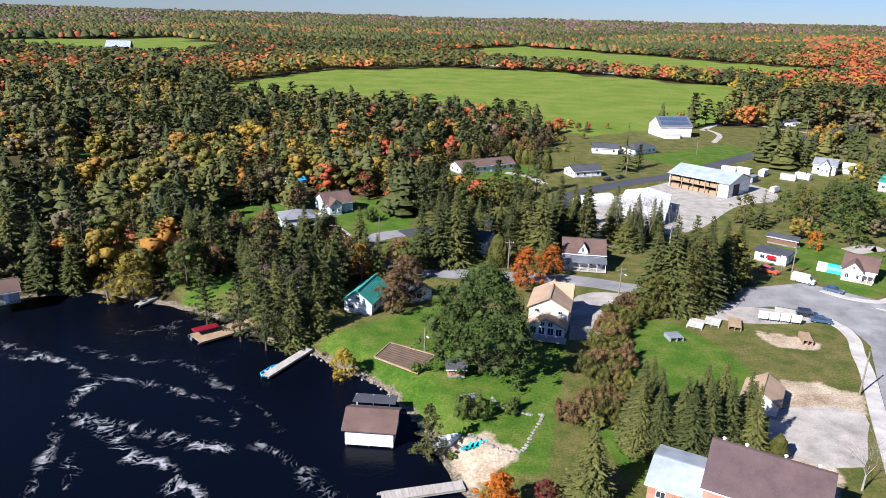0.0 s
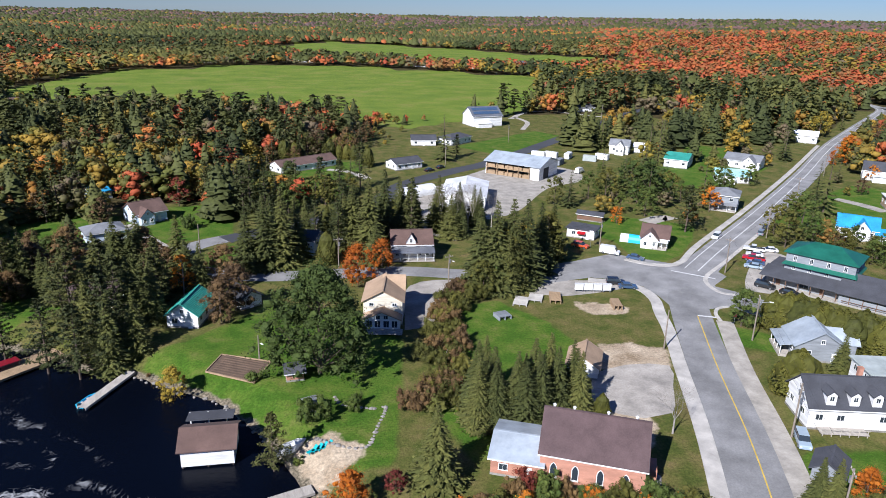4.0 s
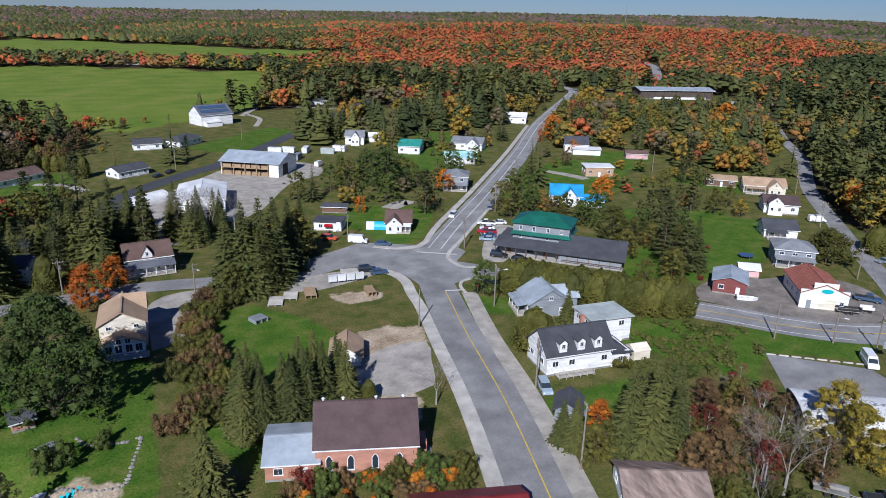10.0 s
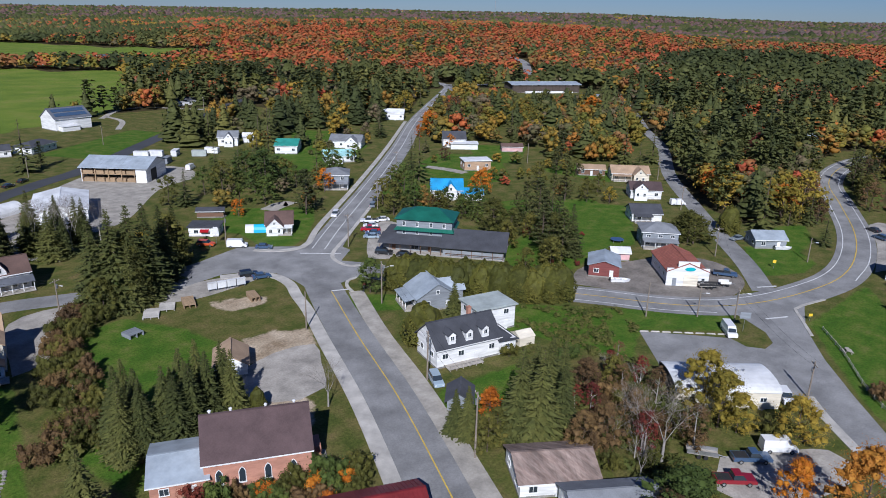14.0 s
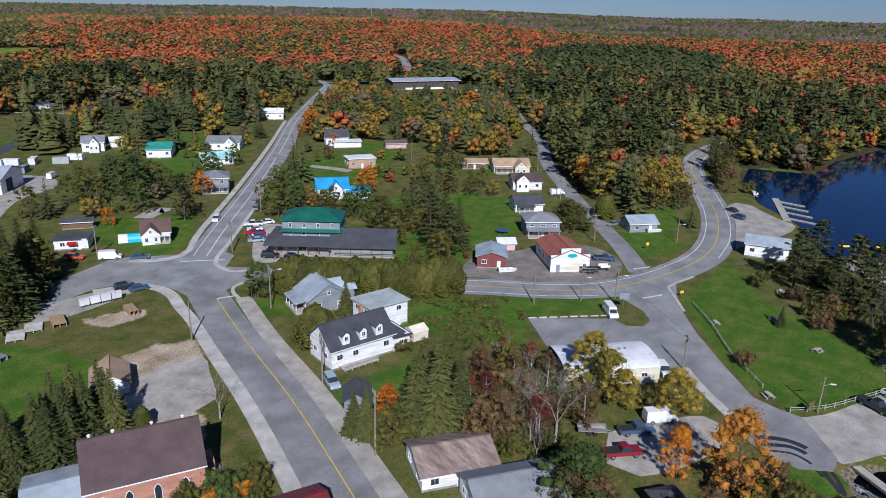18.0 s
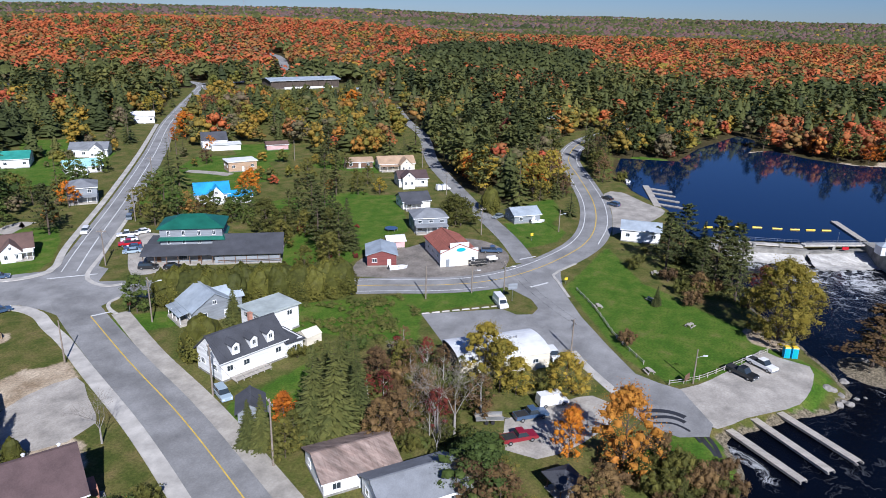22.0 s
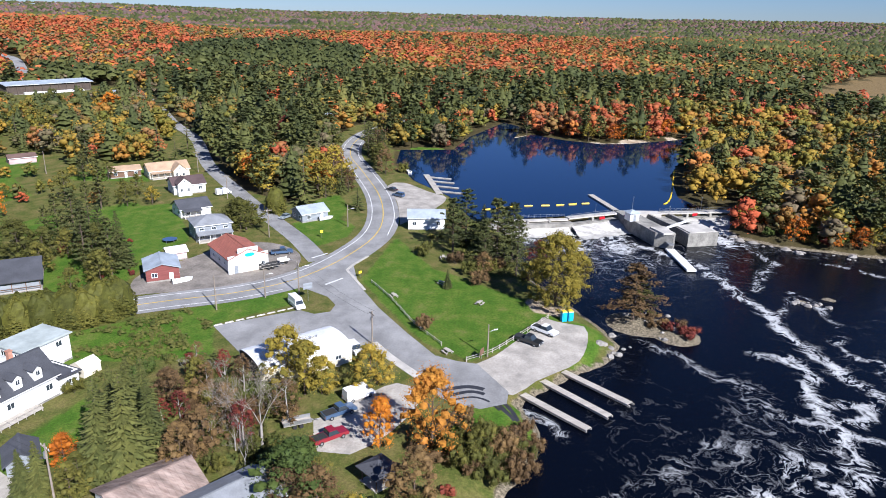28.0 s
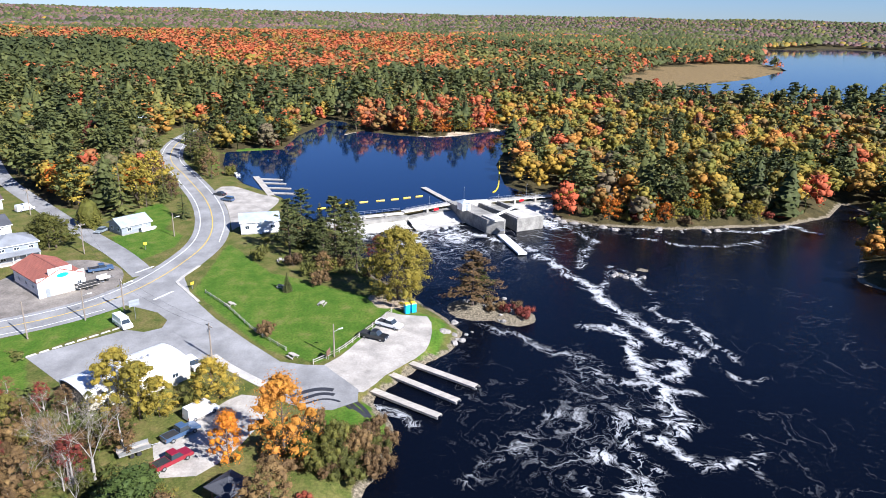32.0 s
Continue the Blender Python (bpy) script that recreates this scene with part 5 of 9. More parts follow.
def plant_woods():
    """Rings of woods: spruce and pine near the village, red maple on the hills, a mix dulled for haze far away."""
    rs = np.random.RandomState(5)
    for r0, r1, space, deep, fine, seed in ((90, 390, lambda r: 8.2, 1.05, 2, 1), (390, 660, lambda r: 8.0, 1.3, 1, 2), (660, 1400, lambda r: 8.0 + (r - 660) * 0.002, 1.5, 0, 3), (1400, 2200, lambda r: 9.5, 1.5, -1, 4), (2200, 4900, lambda r: 13 + (r - 2200) * 0.006, 1.9, -1, 5)):
        p = woods_points(r0, r1, space, deep, seed)
        x, y, s = p[:, 0], p[:, 1], p[:, 2]
        r, az = np.hypot(x, y), np.degrees(np.arctan2(x, y))
        patchy, broad = waves(x, y, 170, 11), waves(x, y, 420, 17)
        # how much of it is conifer, and how much of the rest is red maple
        con = np.where(r < 600, 0.42, 0.24) + 0.3 * patchy
        red = np.interp(az, [-50, 5, 24, 34, 100, 112, 130], [0.25, 0.3, 0.45, 0.75, 0.78, 0.4, 0.3]) * np.interp(r, [0, 350, 640, 820, 5000], [0.3, 0.3, 0.4, 0.95, 0.9]) + 0.4 * broad
        hill = (az > 26) & (az < 104) & (r > 760) & (r < 2000)
        con = np.where((az < 14) & (r < 520), 0.3 + 0.3 * patchy, con)
        con = np.where(hill, 0.09 + 0.22 * patchy, con)
        con = np.where((az > 30) & (az < 104) & (r > 520) & (r <= 760), 0.5 + 0.3 * patchy, con)
        con = np.where((az < 26) & (r > 880) & (r < 1700), 0.62 + 0.3 * patchy, con)
        con = np.where((az > 6) & (az < 32) & (r > 420) & (r < 620), 0.66, con)
        con = np.where((az > 98) & (r > 560), 0.5 + 0.3 * patchy, con)
        con = np.where(r > 2000, 0.34 + 0.4 * broad, con)
        con = np.where(inside(PINE_BELT, x, y), 0.76 + 0.2 * patchy, con)
        con = np.where((np.abs(az - 70) < 6.5) & (np.abs(r - 880) < 130), 0.97, con)
        east = (az > 100) & (r < 520)
        con = np.where(east, np.where(from_shore(RIVER, x, y) < 22, 0.36, 0.12), con)
        red = np.where(inside(PENINSULA, x, y), 0.9, np.where(east, 0.12, red))
        con = np.where(inside(PENINSULA, x, y), 0.22, con)
        u, w, q = (rs.uniform(0, 1, len(p)) for _ in range(3))
        is_con = u < con
        is_map = ~is_con & (w < red)
        is_mix = ~is_con & ~is_map
        is_gold = is_mix & (q < np.where(east, 0.6, np.where((r < 600) & (az > 12), 0.18, 0.14)))
        is_mix &= ~is_gold
        is_pine = is_con & (rs.uniform(0, 1, len(p)) < (0.66 if seed < 3 else 0.0))
        is_con &= ~is_pine
        tall = rs.uniform(0.72, 1.2, len(p))
        xy = p[:, :2]
        place = {1: "close by the village", 2: "beyond the village", 3: "on the near hills", 4: "on the red hills", 5: "on the far hills"}[seed]
        broadness = {1: 1.2, 2: 1.25, 3: 1.35, 4: 1.45, 5: 1.9}[seed]
        # Ring 5 maple and mixed crowns take the haze-toned colours.
        for name, words, sel, tallness, kind, mat in (
                ("conifer_woods", "dark green spruce woods ", is_con, 17.0, "spruce", WOODS_CONIFER), ("pine_woods", "dark green tall pine woods ", is_pine, 18.0, "pine", WOODS_CONIFER),
                ("maple_woods", "red and orange maple woods ", is_map, 13.0, "round", WOODS_MAPLE if seed < 5 else WOODS_HAZED), ("mixed_woods", "olive, yellow and brown autumn woods ", is_mix, 12.5, "round", WOODS_MIXED if seed < 5 else WOODS_HAZED),
                ("gold_woods", "golden yellow and lime autumn woods ", is_gold, 12.5, "round", WOODS_GOLD)):
            if sel.sum():
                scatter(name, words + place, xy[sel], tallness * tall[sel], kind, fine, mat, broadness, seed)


plant_woods()


# ---- houses ----
def window(parent, side, u, z, w, h, size, frame_mat=None):
    """A window on a wall: frame, and a pane set into it. side 0 front, 1 right, 2 back, 3 left; u along the wall from its middle."""
    W, D = size
    m = {0: pose(u, -D / 2, z), 1: pose(W / 2, u, z, 0, 0, 90), 2: pose(-u, D / 2, z, 0, 0, 180), 3: pose(-W / 2, -u, z, 0, 0, 270)}[side]
    t = 0.09
    g = Geo().box((0, -0.03, h / 2 - t / 2), (w, 0.1, t)).box((0, -0.05, -h / 2 + t / 2), (w + 0.12, 0.14, t)).box((-w / 2 + t / 2, -0.03, 0), (t, 0.1, h - 2 * t)).box((w / 2 - t / 2, -0.03, 0), (t, 0.1, h - 2 * t)).box((0, -0.025, 0), (0.05, 0.07, h - 2 * t))
    f = part("window", g, frame_mat or WHITE, parent)
    f.matrix_local = m
    part("pane", Geo().box((0, -0.012, 0), (w - 2 * t, 0.03, h - 2 * t)), GLASS, f)
    return f


def door(parent, side, u, w, h, size, mat, z0=0.0):
    W, D = size
    m = {0: pose(u, -D / 2, z0), 1: pose(W / 2, u, z0, 0, 0, 90), 2: pose(-u, D / 2, z0, 0, 0, 180), 3: pose(-W / 2, -u, z0, 0, 0, 270)}[side]
    d = part("door", Geo().box((0, -0.03, h / 2), (w, 0.08, h)).box((0, -0.08, h * 0.72), (w * 0.7, 0.03, h * 0.28)).box((0, -0.08, h * 0.3), (w * 0.7, 0.03, h * 0.36)), mat, parent)
    d.matrix_local = m
    part("handle", Geo().box((w * 0.38, -0.1, h * 0.48), (0.05, 0.06, 0.12)), STEEL, d)
    return d


def gable_roof(W, D, h, rise, over, along="x", thick=0.18):
    g = Geo()
    if along == "y":
        W, D = D, W
    a, b = D / 2 + over, W / 2 + over
    drop = rise * over / (D / 2)
    p = []
    for x in (-b, b):
        p += [(x, -a, h - drop), (x, 0, h + rise), (x, a, h - drop), (x, a, h - drop + thick), (x, 0, h + rise + thick), (x, -a, h - drop + thick)]
    g.add(p, [(0, 1, 4, 5), (1, 2, 3, 4), (6, 11, 10, 7), (7, 10, 9, 8), (5, 4, 10, 11), (4, 3, 9, 10), (0, 6, 7, 1), (1, 7, 8, 2), (0, 5, 11, 6), (2, 8, 9, 3)])
    if along == "y":
        g.v = [(-y, x, z) for x, y, z in g.v]
    return g


def seams(roof_ob, W, D, h, rise, over, along, space, mat):
    """Standing seams of a metal roof, each a part."""
    if along == "y":
        W, D = D, W
    a, b = D / 2 + over, W / 2 + over
    slope, run = math.atan2(rise, D / 2), math.hypot(a, rise * a / (D / 2))
    me = Geo().box((0, 0, 0), (0.05, run, 0.06)).mesh("seam", mat)
    n = max(2, int(2 * b / space))
    for i in range(n + 1):
        for s in (-1, 1):
            m = pose(-b + 0.03 + (2 * b - 0.06) * i / n, s * a / 2, h + rise - rise * a / D + 0.2, math.degrees(-s * slope), 0, 0)
            ob = part("seam", me, None, roof_ob)
            ob.matrix_local = (pose(0, 0, 0, 0, 0, 90) if along == "y" else Matrix()) @ m


def hip_roof(W, D, h, rise, over, thick=0.16):
    g = Geo()
    a, b = W / 2 + over, D / 2 + over
    k = max(0.1, a - b) if a > b else 0
    l = max(0.1, b - a) if b > a else 0
    low = [(-a, -b, h), (a, -b, h), (a, b, h), (-a, b, h)]
    top = [(-k, -l, h + rise), (k, -l, h + rise), (k, l, h + rise), (-k, l, h + rise)]
    mid = [(x, y, z + thick) for x, y, z in low]
    g.add(low + mid + top, [(3, 2, 1, 0), (0, 1, 5, 4), (1, 2, 6, 5), (2, 3, 7, 6), (3, 0, 4, 7), (4, 5, 9, 8), (5, 6, 10, 9), (6, 7, 11, 10), (7, 4, 8, 11), (8, 9, 10, 11)])
    return g


def walls(W, D, h, rise=0.0, along="x"):
    g = Geo()
    if along == "y":
        W, D = D, W
    x, y = W / 2, D / 2
    p = []
    for s in (-x, x):
        p += [(s, -y, -0.3), (s, y, -0.3), (s, y, h), (s, 0, h + rise), (s, -y, h)]
    g.add(p, [(0, 4, 3, 2, 1), (5, 6, 7, 8, 9), (0, 5, 9, 4), (1, 2, 7, 6), (4, 9, 8, 3), (3, 8, 7, 2), (0, 1, 6, 5)])
    if along == "y":
        g.v = [(-b, a, c) for a, b, c in g.v]
    return g


def house(label, x, y, rot, W, D, h, rise, wall, roof, along="x", style="gable", over=0.45, win=True, storeys=1, z=0.0, category="house", name="house", chimney=None, front_door=True, ribs=0.0, group="houses of the village", trim_mat=None, door_mat=None):
    """A building whose front wall's middle stands at x, y; rot turns it, its depth runs away from the front."""
    m = pose(x, y, z, 0, 0, rot) @ pose(0, D / 2, 0)
    ob = thing(name, m, label, category, group)
    gab = rise if style == "gable" else 0.0
    part("wall", walls(W, D, h, gab, along), wall, ob)
    part("foundation", Geo().box((0, 0, 0.1), (W + 0.1, D + 0.1, 0.5)), CONCRETE_OLD, ob)
    if style == "gable":
        r = part("roof", gable_roof(W, D, h, rise, over, along), roof, ob)
        cap = Geo().box((0, 0, h + rise + 0.2), (W + 2 * over, 0.34, 0.09)) if along == "x" else Geo().box((0, 0, h + rise + 0.2), (0.34, D + 2 * over, 0.09))
        part("ridge_cap", cap, roof, r)
        if ribs:
            seams(r, W, D, h, rise, over, along, ribs, roof)
    elif style == "hip":
        r = part("roof", hip_roof(W, D, h, rise, over), roof, ob)
    else:
        r = part("roof", Geo().box((0, 0, h + 0.1), (W + 2 * over, D + 2 * over, 0.22)).box((0, 0, h + 0.24), (W + 2 * over - 0.5, D + 2 * over - 0.5, 0.06)), roof, ob)
    part("fascia", Geo().box((0, -D / 2 - over, h - 0.02 - (rise * over / (D / 2) if style == "gable" and along == "x" else 0)), (W + 2 * over, 0.06, 0.2)), trim_mat or WHITE, ob) if style != "flat" and along == "x" else None
    if chimney:
        c = part("chimney", Geo().box((chimney[0], chimney[1], h + rise * 0.6 + 0.5), (0.7, 0.7, 2.2 + rise * 0.4)).box((chimney[0], chimney[1], h + rise * 0.8 + 1.7), (0.85, 0.85, 0.15)), BRICK, ob)
    if win:
        for st in range(storeys):
            zz = (st + 0.55) * h / storeys
            for side, span in ((0, W), (1, D), (2, W), (3, D)):
                n = max(1, int(span / 3.2))
                for k in range(n):
                    u = (k + 0.5) * span / n - span / 2
                    if side == 0 and st == 0 and front_door and k == n // 2:
                        continue
                    window(ob, side, u, zz, min(1.3, span / n * 0.45), 1.15 if h / storeys > 2.3 else 0.8, (W, D))
        if front_door:
            n = max(1, int(W / 3.2))
            door(ob, 0, (n // 2 + 0.5) * W / n - W / 2, 0.95, 2.05, (W, D), door_mat or WHITE)
        if style == "gable" and rise > 1.8:
            for side in ((1, 3) if along == "x" else (0, 2)):
                window(ob, side, 0, h + rise * 0.35, 0.8, 0.9, (W, D))
    return ob


def front_gable(ob, depth, u, w, d, h, rise, wall, roof):
    """A gabled bay in front of a house, with two windows."""
    bay = part("front_gable", walls(w, d, h, rise, "y"), wall, ob)
    bay.matrix_local = pose(u, -depth / 2 - d / 2 + 2.0, 0)
    part("gable_roof", gable_roof(w, d, h, rise, 0.35, "y"), roof, bay)
    for v in (-w / 4, w / 4):
        window(bay, 0, v, h * 0.5, 0.9, 1.2, (w, d))
    window(bay, 0, 0, h + rise * 0.35, 0.7, 0.8, (w, d))
    return ob


def porch_roof(ob, W, depth, u, w, roof):
    """An open porch along the front: floor, posts and a lean-to roof."""
    p = part("porch", Geo().box((u, -depth / 2 - 1.1, 0.25), (w, 2.1, 0.4)), WOOD_GREY, ob)
    part("porch_roof", Geo().box((0, 0, 0), (w + 0.4, 2.6, 0.14)), roof, p).matrix_local = pose(u, -depth / 2 - 1.1, 2.6, 10)
    for k in range(4):
        part("post", Geo().box((u - w / 2 + 0.1 + (w - 0.2) * k / 3, -depth / 2 - 2.0, 1.4), (0.13, 0.13, 2.1)), WHITE, p)
    return ob


house("low brick annex with a pale grey roof beside the church", 31.8, 77.4, -28, 7.2, 9.5, 2.9, 1.3, BRICK, METAL_GREY, category="church annex", name="annex", group="")
house("small white house with a brown roof behind spruces", 53.5, 102, -30, 5.6, 7.0, 2.5, 1.7, WHITE, SHINGLE_TAN, along="y")
house("blue house with a black roof among cedars", 8.3, 178.5, -30, 7.0, 8.0, 4.4, 1.6, PALE_BLUE, SHINGLE_DARK, storeys=2)
house("white cottage with a teal metal roof near the shore", -18.0, 138.0, -16, 6.4, 10.0, 2.9, 2.4, WHITE, METAL_TEAL, along="y", ribs=0.6)
house("small white garage with a dark roof", -4.5, 146, 30, 5.0, 6.0, 2.4, 1.4, WHITE, SHINGLE_DARK, along="y", category="garage", name="garage")
front_gable(house("white house with a brown-grey roof on a lawn", -33.9, 217, 32, 9.5, 9.0, 3.4, 2.6, PALE_BLUE, SHINGLE_BROWN), 9, -2.0, 4.0, 4.0, 3.0, 2.0, PALE_BLUE, SHINGLE_BROWN)
house("grey hip-roofed bungalow beside a drive", -43.3, 199.8, 22, 10.2, 8.0, 2.8, 1.8, PALE_BLUE, SHINGLE_GREY, style="hip")
house("brown-roofed cottage hidden by pines", -36, 151, 20, 9.0, 8.0, 2.8, 2.0, CREAM, SHINGLE_MAROON)
house("small blue house among trees", -53.7, 247.8, 30, 7, 6, 2.8, 1.5, PALE_BLUE, METAL_BLUE)
house("long white bungalow with a brown-grey roof", 17.8, 285.8, 31, 27, 8.5, 2.8, 1.9, WHITE, SHINGLE_BROWN)
house("white bungalow with a dark roof", 76.7, 333.2, -8, 12, 8, 3.0, 1.8, WHITE, SHINGLE_DARK)
house("white house with a dark hip roof", 96.7, 335.8, 36, 16, 9, 3.2, 2.0, WHITE, SHINGLE_DARK, style="hip")
house("white house with a charcoal roof by the black road", 58.6, 280.9, 23, 13, 8, 2.8, 1.6, WHITE, SHINGLE_DARK)
part("awning", Geo().box((0.4, -3.7, 1.95), (2.4, 1.2, 0.3), 0, 1, 18), CAR_RED, house("white gas station with a flat dark canopy roof", 89.2, 179.6, -41, 8.3, 6, 2.8, 0.2, WHITE, SHINGLE_DARK, style="flat", name="gas_station", category="shop", group=""), "red fabric awning")
porch_roof(front_gable(house("cream roadside shop with a brown roof", 106.7, 168, -35, 7.5, 10, 3.0, 2.4, CREAM, SHINGLE_BROWN, category="shop", name="shop", group=""), 10, -1.2, 4.6, 4.0, 3.0, 2.2, WHITE, SHINGLE_BROWN), 7.5, 10, 1.6, 4.0, METAL_WHITE)
house("white house with a teal metal roof", 175.6, 267.6, -42, 10, 15, 3.8, 1.8, WHITE, METAL_TEAL)
front_gable(house("white house with an aqua metal roof", 183, 237.5, -30, 13, 11, 2.8, 1.8, WHITE, METAL_AQUA), 11, -2.5, 6.0, 6.0, 2.6, 1.8, WHITE, METAL_AQUA)
front_gable(house("white house with a grey roof and gable", 204.9, 262, -50, 15, 11, 3.6, 2.2, WHITE, SHINGLE_GREY), 11, 3.4, 5.5, 5.0, 3.6, 2.6, WHITE, SHINGLE_GREY)
porch_roof(house("grey two-storey house with a porch by the street", 152.5, 200.7, -40, 9, 10, 5.2, 2.0, GREY_WALL, SHINGLE_GREY, storeys=2, style="hip"), 9, 10, 0, 8.5, SHINGLE_GREY)
dark_house = house("white house with a charcoal roof and a low white-roofed wing", 247.8, 230.8, -41, 11, 9, 4.4, 3.0, WHITE, SHINGLE_DARK)
wing = part("wing", Geo().box((4.5, -6.0, 1.3), (13, 4.6, 3.0)), WHITE, dark_house)
part("wing_roof", Geo().box((4.5, -6.2, 3.0), (13.8, 5.4, 0.2), 0, 1, 6), METAL_WHITE, wing)
house("tan brick building with a flat white roof", 217.6, 188.9, -34, 11.4, 8, 4.0, 0.2, BRICK_TAN, METAL_WHITE, style="flat")
blue_house = house("white house with a bright blue metal roof and a front gable", 173, 164, -42, 11.0, 7, 3.6, 3.0, WHITE, METAL_BLUE, ribs=0.7)
gable = part("front_gable", walls(4.4, 5.5, 3.6, 2.6, "y"), WHITE, blue_house)
gable.matrix_local = pose(1.2, -2.2, 0)
part("gable_roof", gable_roof(4.4, 5.5, 3.6, 2.6, 0.3, "y"), METAL_BLUE, gable)
window(gable, 0, -0.9, 1.7, 0.9, 1.2, (4.4, 5.5))
window(gable, 0, 0.9, 1.7, 0.9, 1.2, (4.4, 5.5))
window(gable, 0, 0, 4.0, 0.9, 1.1, (4.4, 5.5))
house("low white wing with a bright blue roof", 178.5, 157, -45, 7.5, 7, 2.4, 1.2, WHITE, METAL_BLUE, ribs=0.7)
grey_house = house("grey-blue house with a grey gable roof and porch", 101.6, 98.2, -25, 9.5, 8.5, 3.2, 3.0, GREY_WALL, METAL_GREY, along="y")
wing = part("wing", Geo().box((4.6, 1.2, 1.5), (5.0, 5.6, 3.4)), GREY_WALL, grey_house)
part("wing_roof", gable_roof(5.6, 5.6, 3.2, 2.0, 0.3), METAL_GREY, wing).matrix_local = pose(4.6, 1.2, 0)
porch = part("porch", Geo().box((-5.9, 0.4, 0.25), (2.6, 7.2, 0.5)), WOOD_GREY, grey_house)
part("porch_roof", Geo().box((0, 0, 0), (3.1, 7.6, 0.14)), METAL_GREY, porch).matrix_local = pose(-5.9, 0.4, 2.75, 0, -10, 0)
for k in range(4):
    part("post", Geo().box((-6.95, -2.8 + 2.15 * k, 1.55), (0.14, 0.14, 2.2)), WHITE, porch)
house("white flat-roofed house behind", 103, 82.5, -17, 9, 7, 5.2, 0.3, WHITE, METAL_PALE, style="flat", storeys=2)
house("dark red shop with a two-tone metal roof", 147.0, 84.2, -58, 7.5, 9, 3.2, 1.2, RED_WALL, METAL_GREY, along="y")
house("small pink shed with a white roof", 161.6, 87.9, -48, 4.7, 4, 2.4, 0.8, PINK_WALL, METAL_WHITE, win=False, name="shed", category="shed")
porch_roof(house("grey house with a brick ground floor", 179.8, 86.1, -52, 10, 9, 4.6, 2.0, GREY_WALL, SHINGLE_GREY, style="hip", storeys=2), 10, 9, 0, 9.5, SHINGLE_GREY)
porch_roof(house("small white house with a charcoal roof", 201.6, 102.0, -45, 9.6, 8, 2.9, 2.0, WHITE, SHINGLE_DARK), 9.6, 8, -1.5, 5.5, SHINGLE_DARK)
front_gable(house("white house with a purple-brown roof", 228.5, 117.1, -50, 11, 9, 3.5, 2.0, WHITE, SHINGLE_MAROON), 9, -2.2, 4.6, 4.5, 4.4, 2.0, WHITE, SHINGLE_MAROON)
porch_roof(front_gable(house("tan-roofed cream house with porch", 250.9, 136.2, -48, 15, 9, 3.2, 2.2, CREAM, SHINGLE_TAN), 9, 3.2, 5.0, 5.0, 3.2, 2.4, CREAM, SHINGLE_TAN), 15, 9, -3.5, 7, SHINGLE_TAN)
house("brown cabin with a low roof", 247.3, 152.2, -50, 11, 6, 2.8, 1.2, BROWN_WALL, SHINGLE_TAN)
house("white house with a grey roof far up the lane", 329.5, 195.2, -40, 18, 10, 4.5, 2.2, WHITE, METAL_GREY)
house("small grey house by the curve", 204.1, 63.9, -45, 9, 7, 2.8, 1.6, GREY_WALL, METAL_GREY)
# Closed walls: the shade beneath the open roof is put into their dark colour.
store = house("long low arena with a pale blue-grey roof and closed walls coloured as shade", 500, 360, -30, 62, 20, 7.0, 1.6, DARK_WOOD_AND_SHADE, METAL_GREY, name="arena", category="arena", group="", over=1.5, win=False, front_door=False)
part("plinth", Geo().box((2, -11.5, 0.7), (44, 2.0, 1.6)), WHITE, store, "white lower front wall")
for k in range(11):
    part("pillar", Geo().box((-30 + 6 * k, -10.6, 3.4), (0.6, 0.6, 7.0)), DARK_WOOD_AND_SHADE, store)
house("white boathouse-like building by the pond", 201.1, 28.2, -80, 11, 9, 3.8, 1.4, WHITE, METAL_GREY)
house("grey-roofed house beside the street", 67.5, 32.0, -38, 12, 8, 3.0, 1.8, WHITE, SHINGLE_GREY)
house("low house with a red metal roof", 44.8, 52.8, -27, 14, 7, 3.0, 1.5, WHITE, METAL_RED, ribs=0.6)
house("long shed with a rusty metal roof", 68.9, 42.7, -38, 11, 8.5, 2.6, 1.7, WHITE, METAL_RUST, name="shed", category="shed", ribs=0.7)


# ---- buildings with more shape ----
def arch_window(parent, u, z, w, h, size):
    W, D = size
    top = [(-w / 2, -h / 2), (w / 2, -h / 2), (w / 2, h * 0.2), (w * 0.3, h * 0.38), (0, h / 2), (-w * 0.3, h * 0.38), (-w / 2, h * 0.2)]
    f = part("arched_window", Geo().prism([(a * 1.25, b * 1.1) for a, b in top], 0, 0.06), WHITE, parent, "pointed white arched window")
    f.matrix_local = pose(u, -D / 2 + 0.01, z, 90)
    part("pane", Geo().prism(top, 0.05, 0.1), GLASS, f)
    part("sill", Geo().box((0, -h * 0.55, 0.1), (w * 1.4, 0.16, 0.2)), WHITE, f)


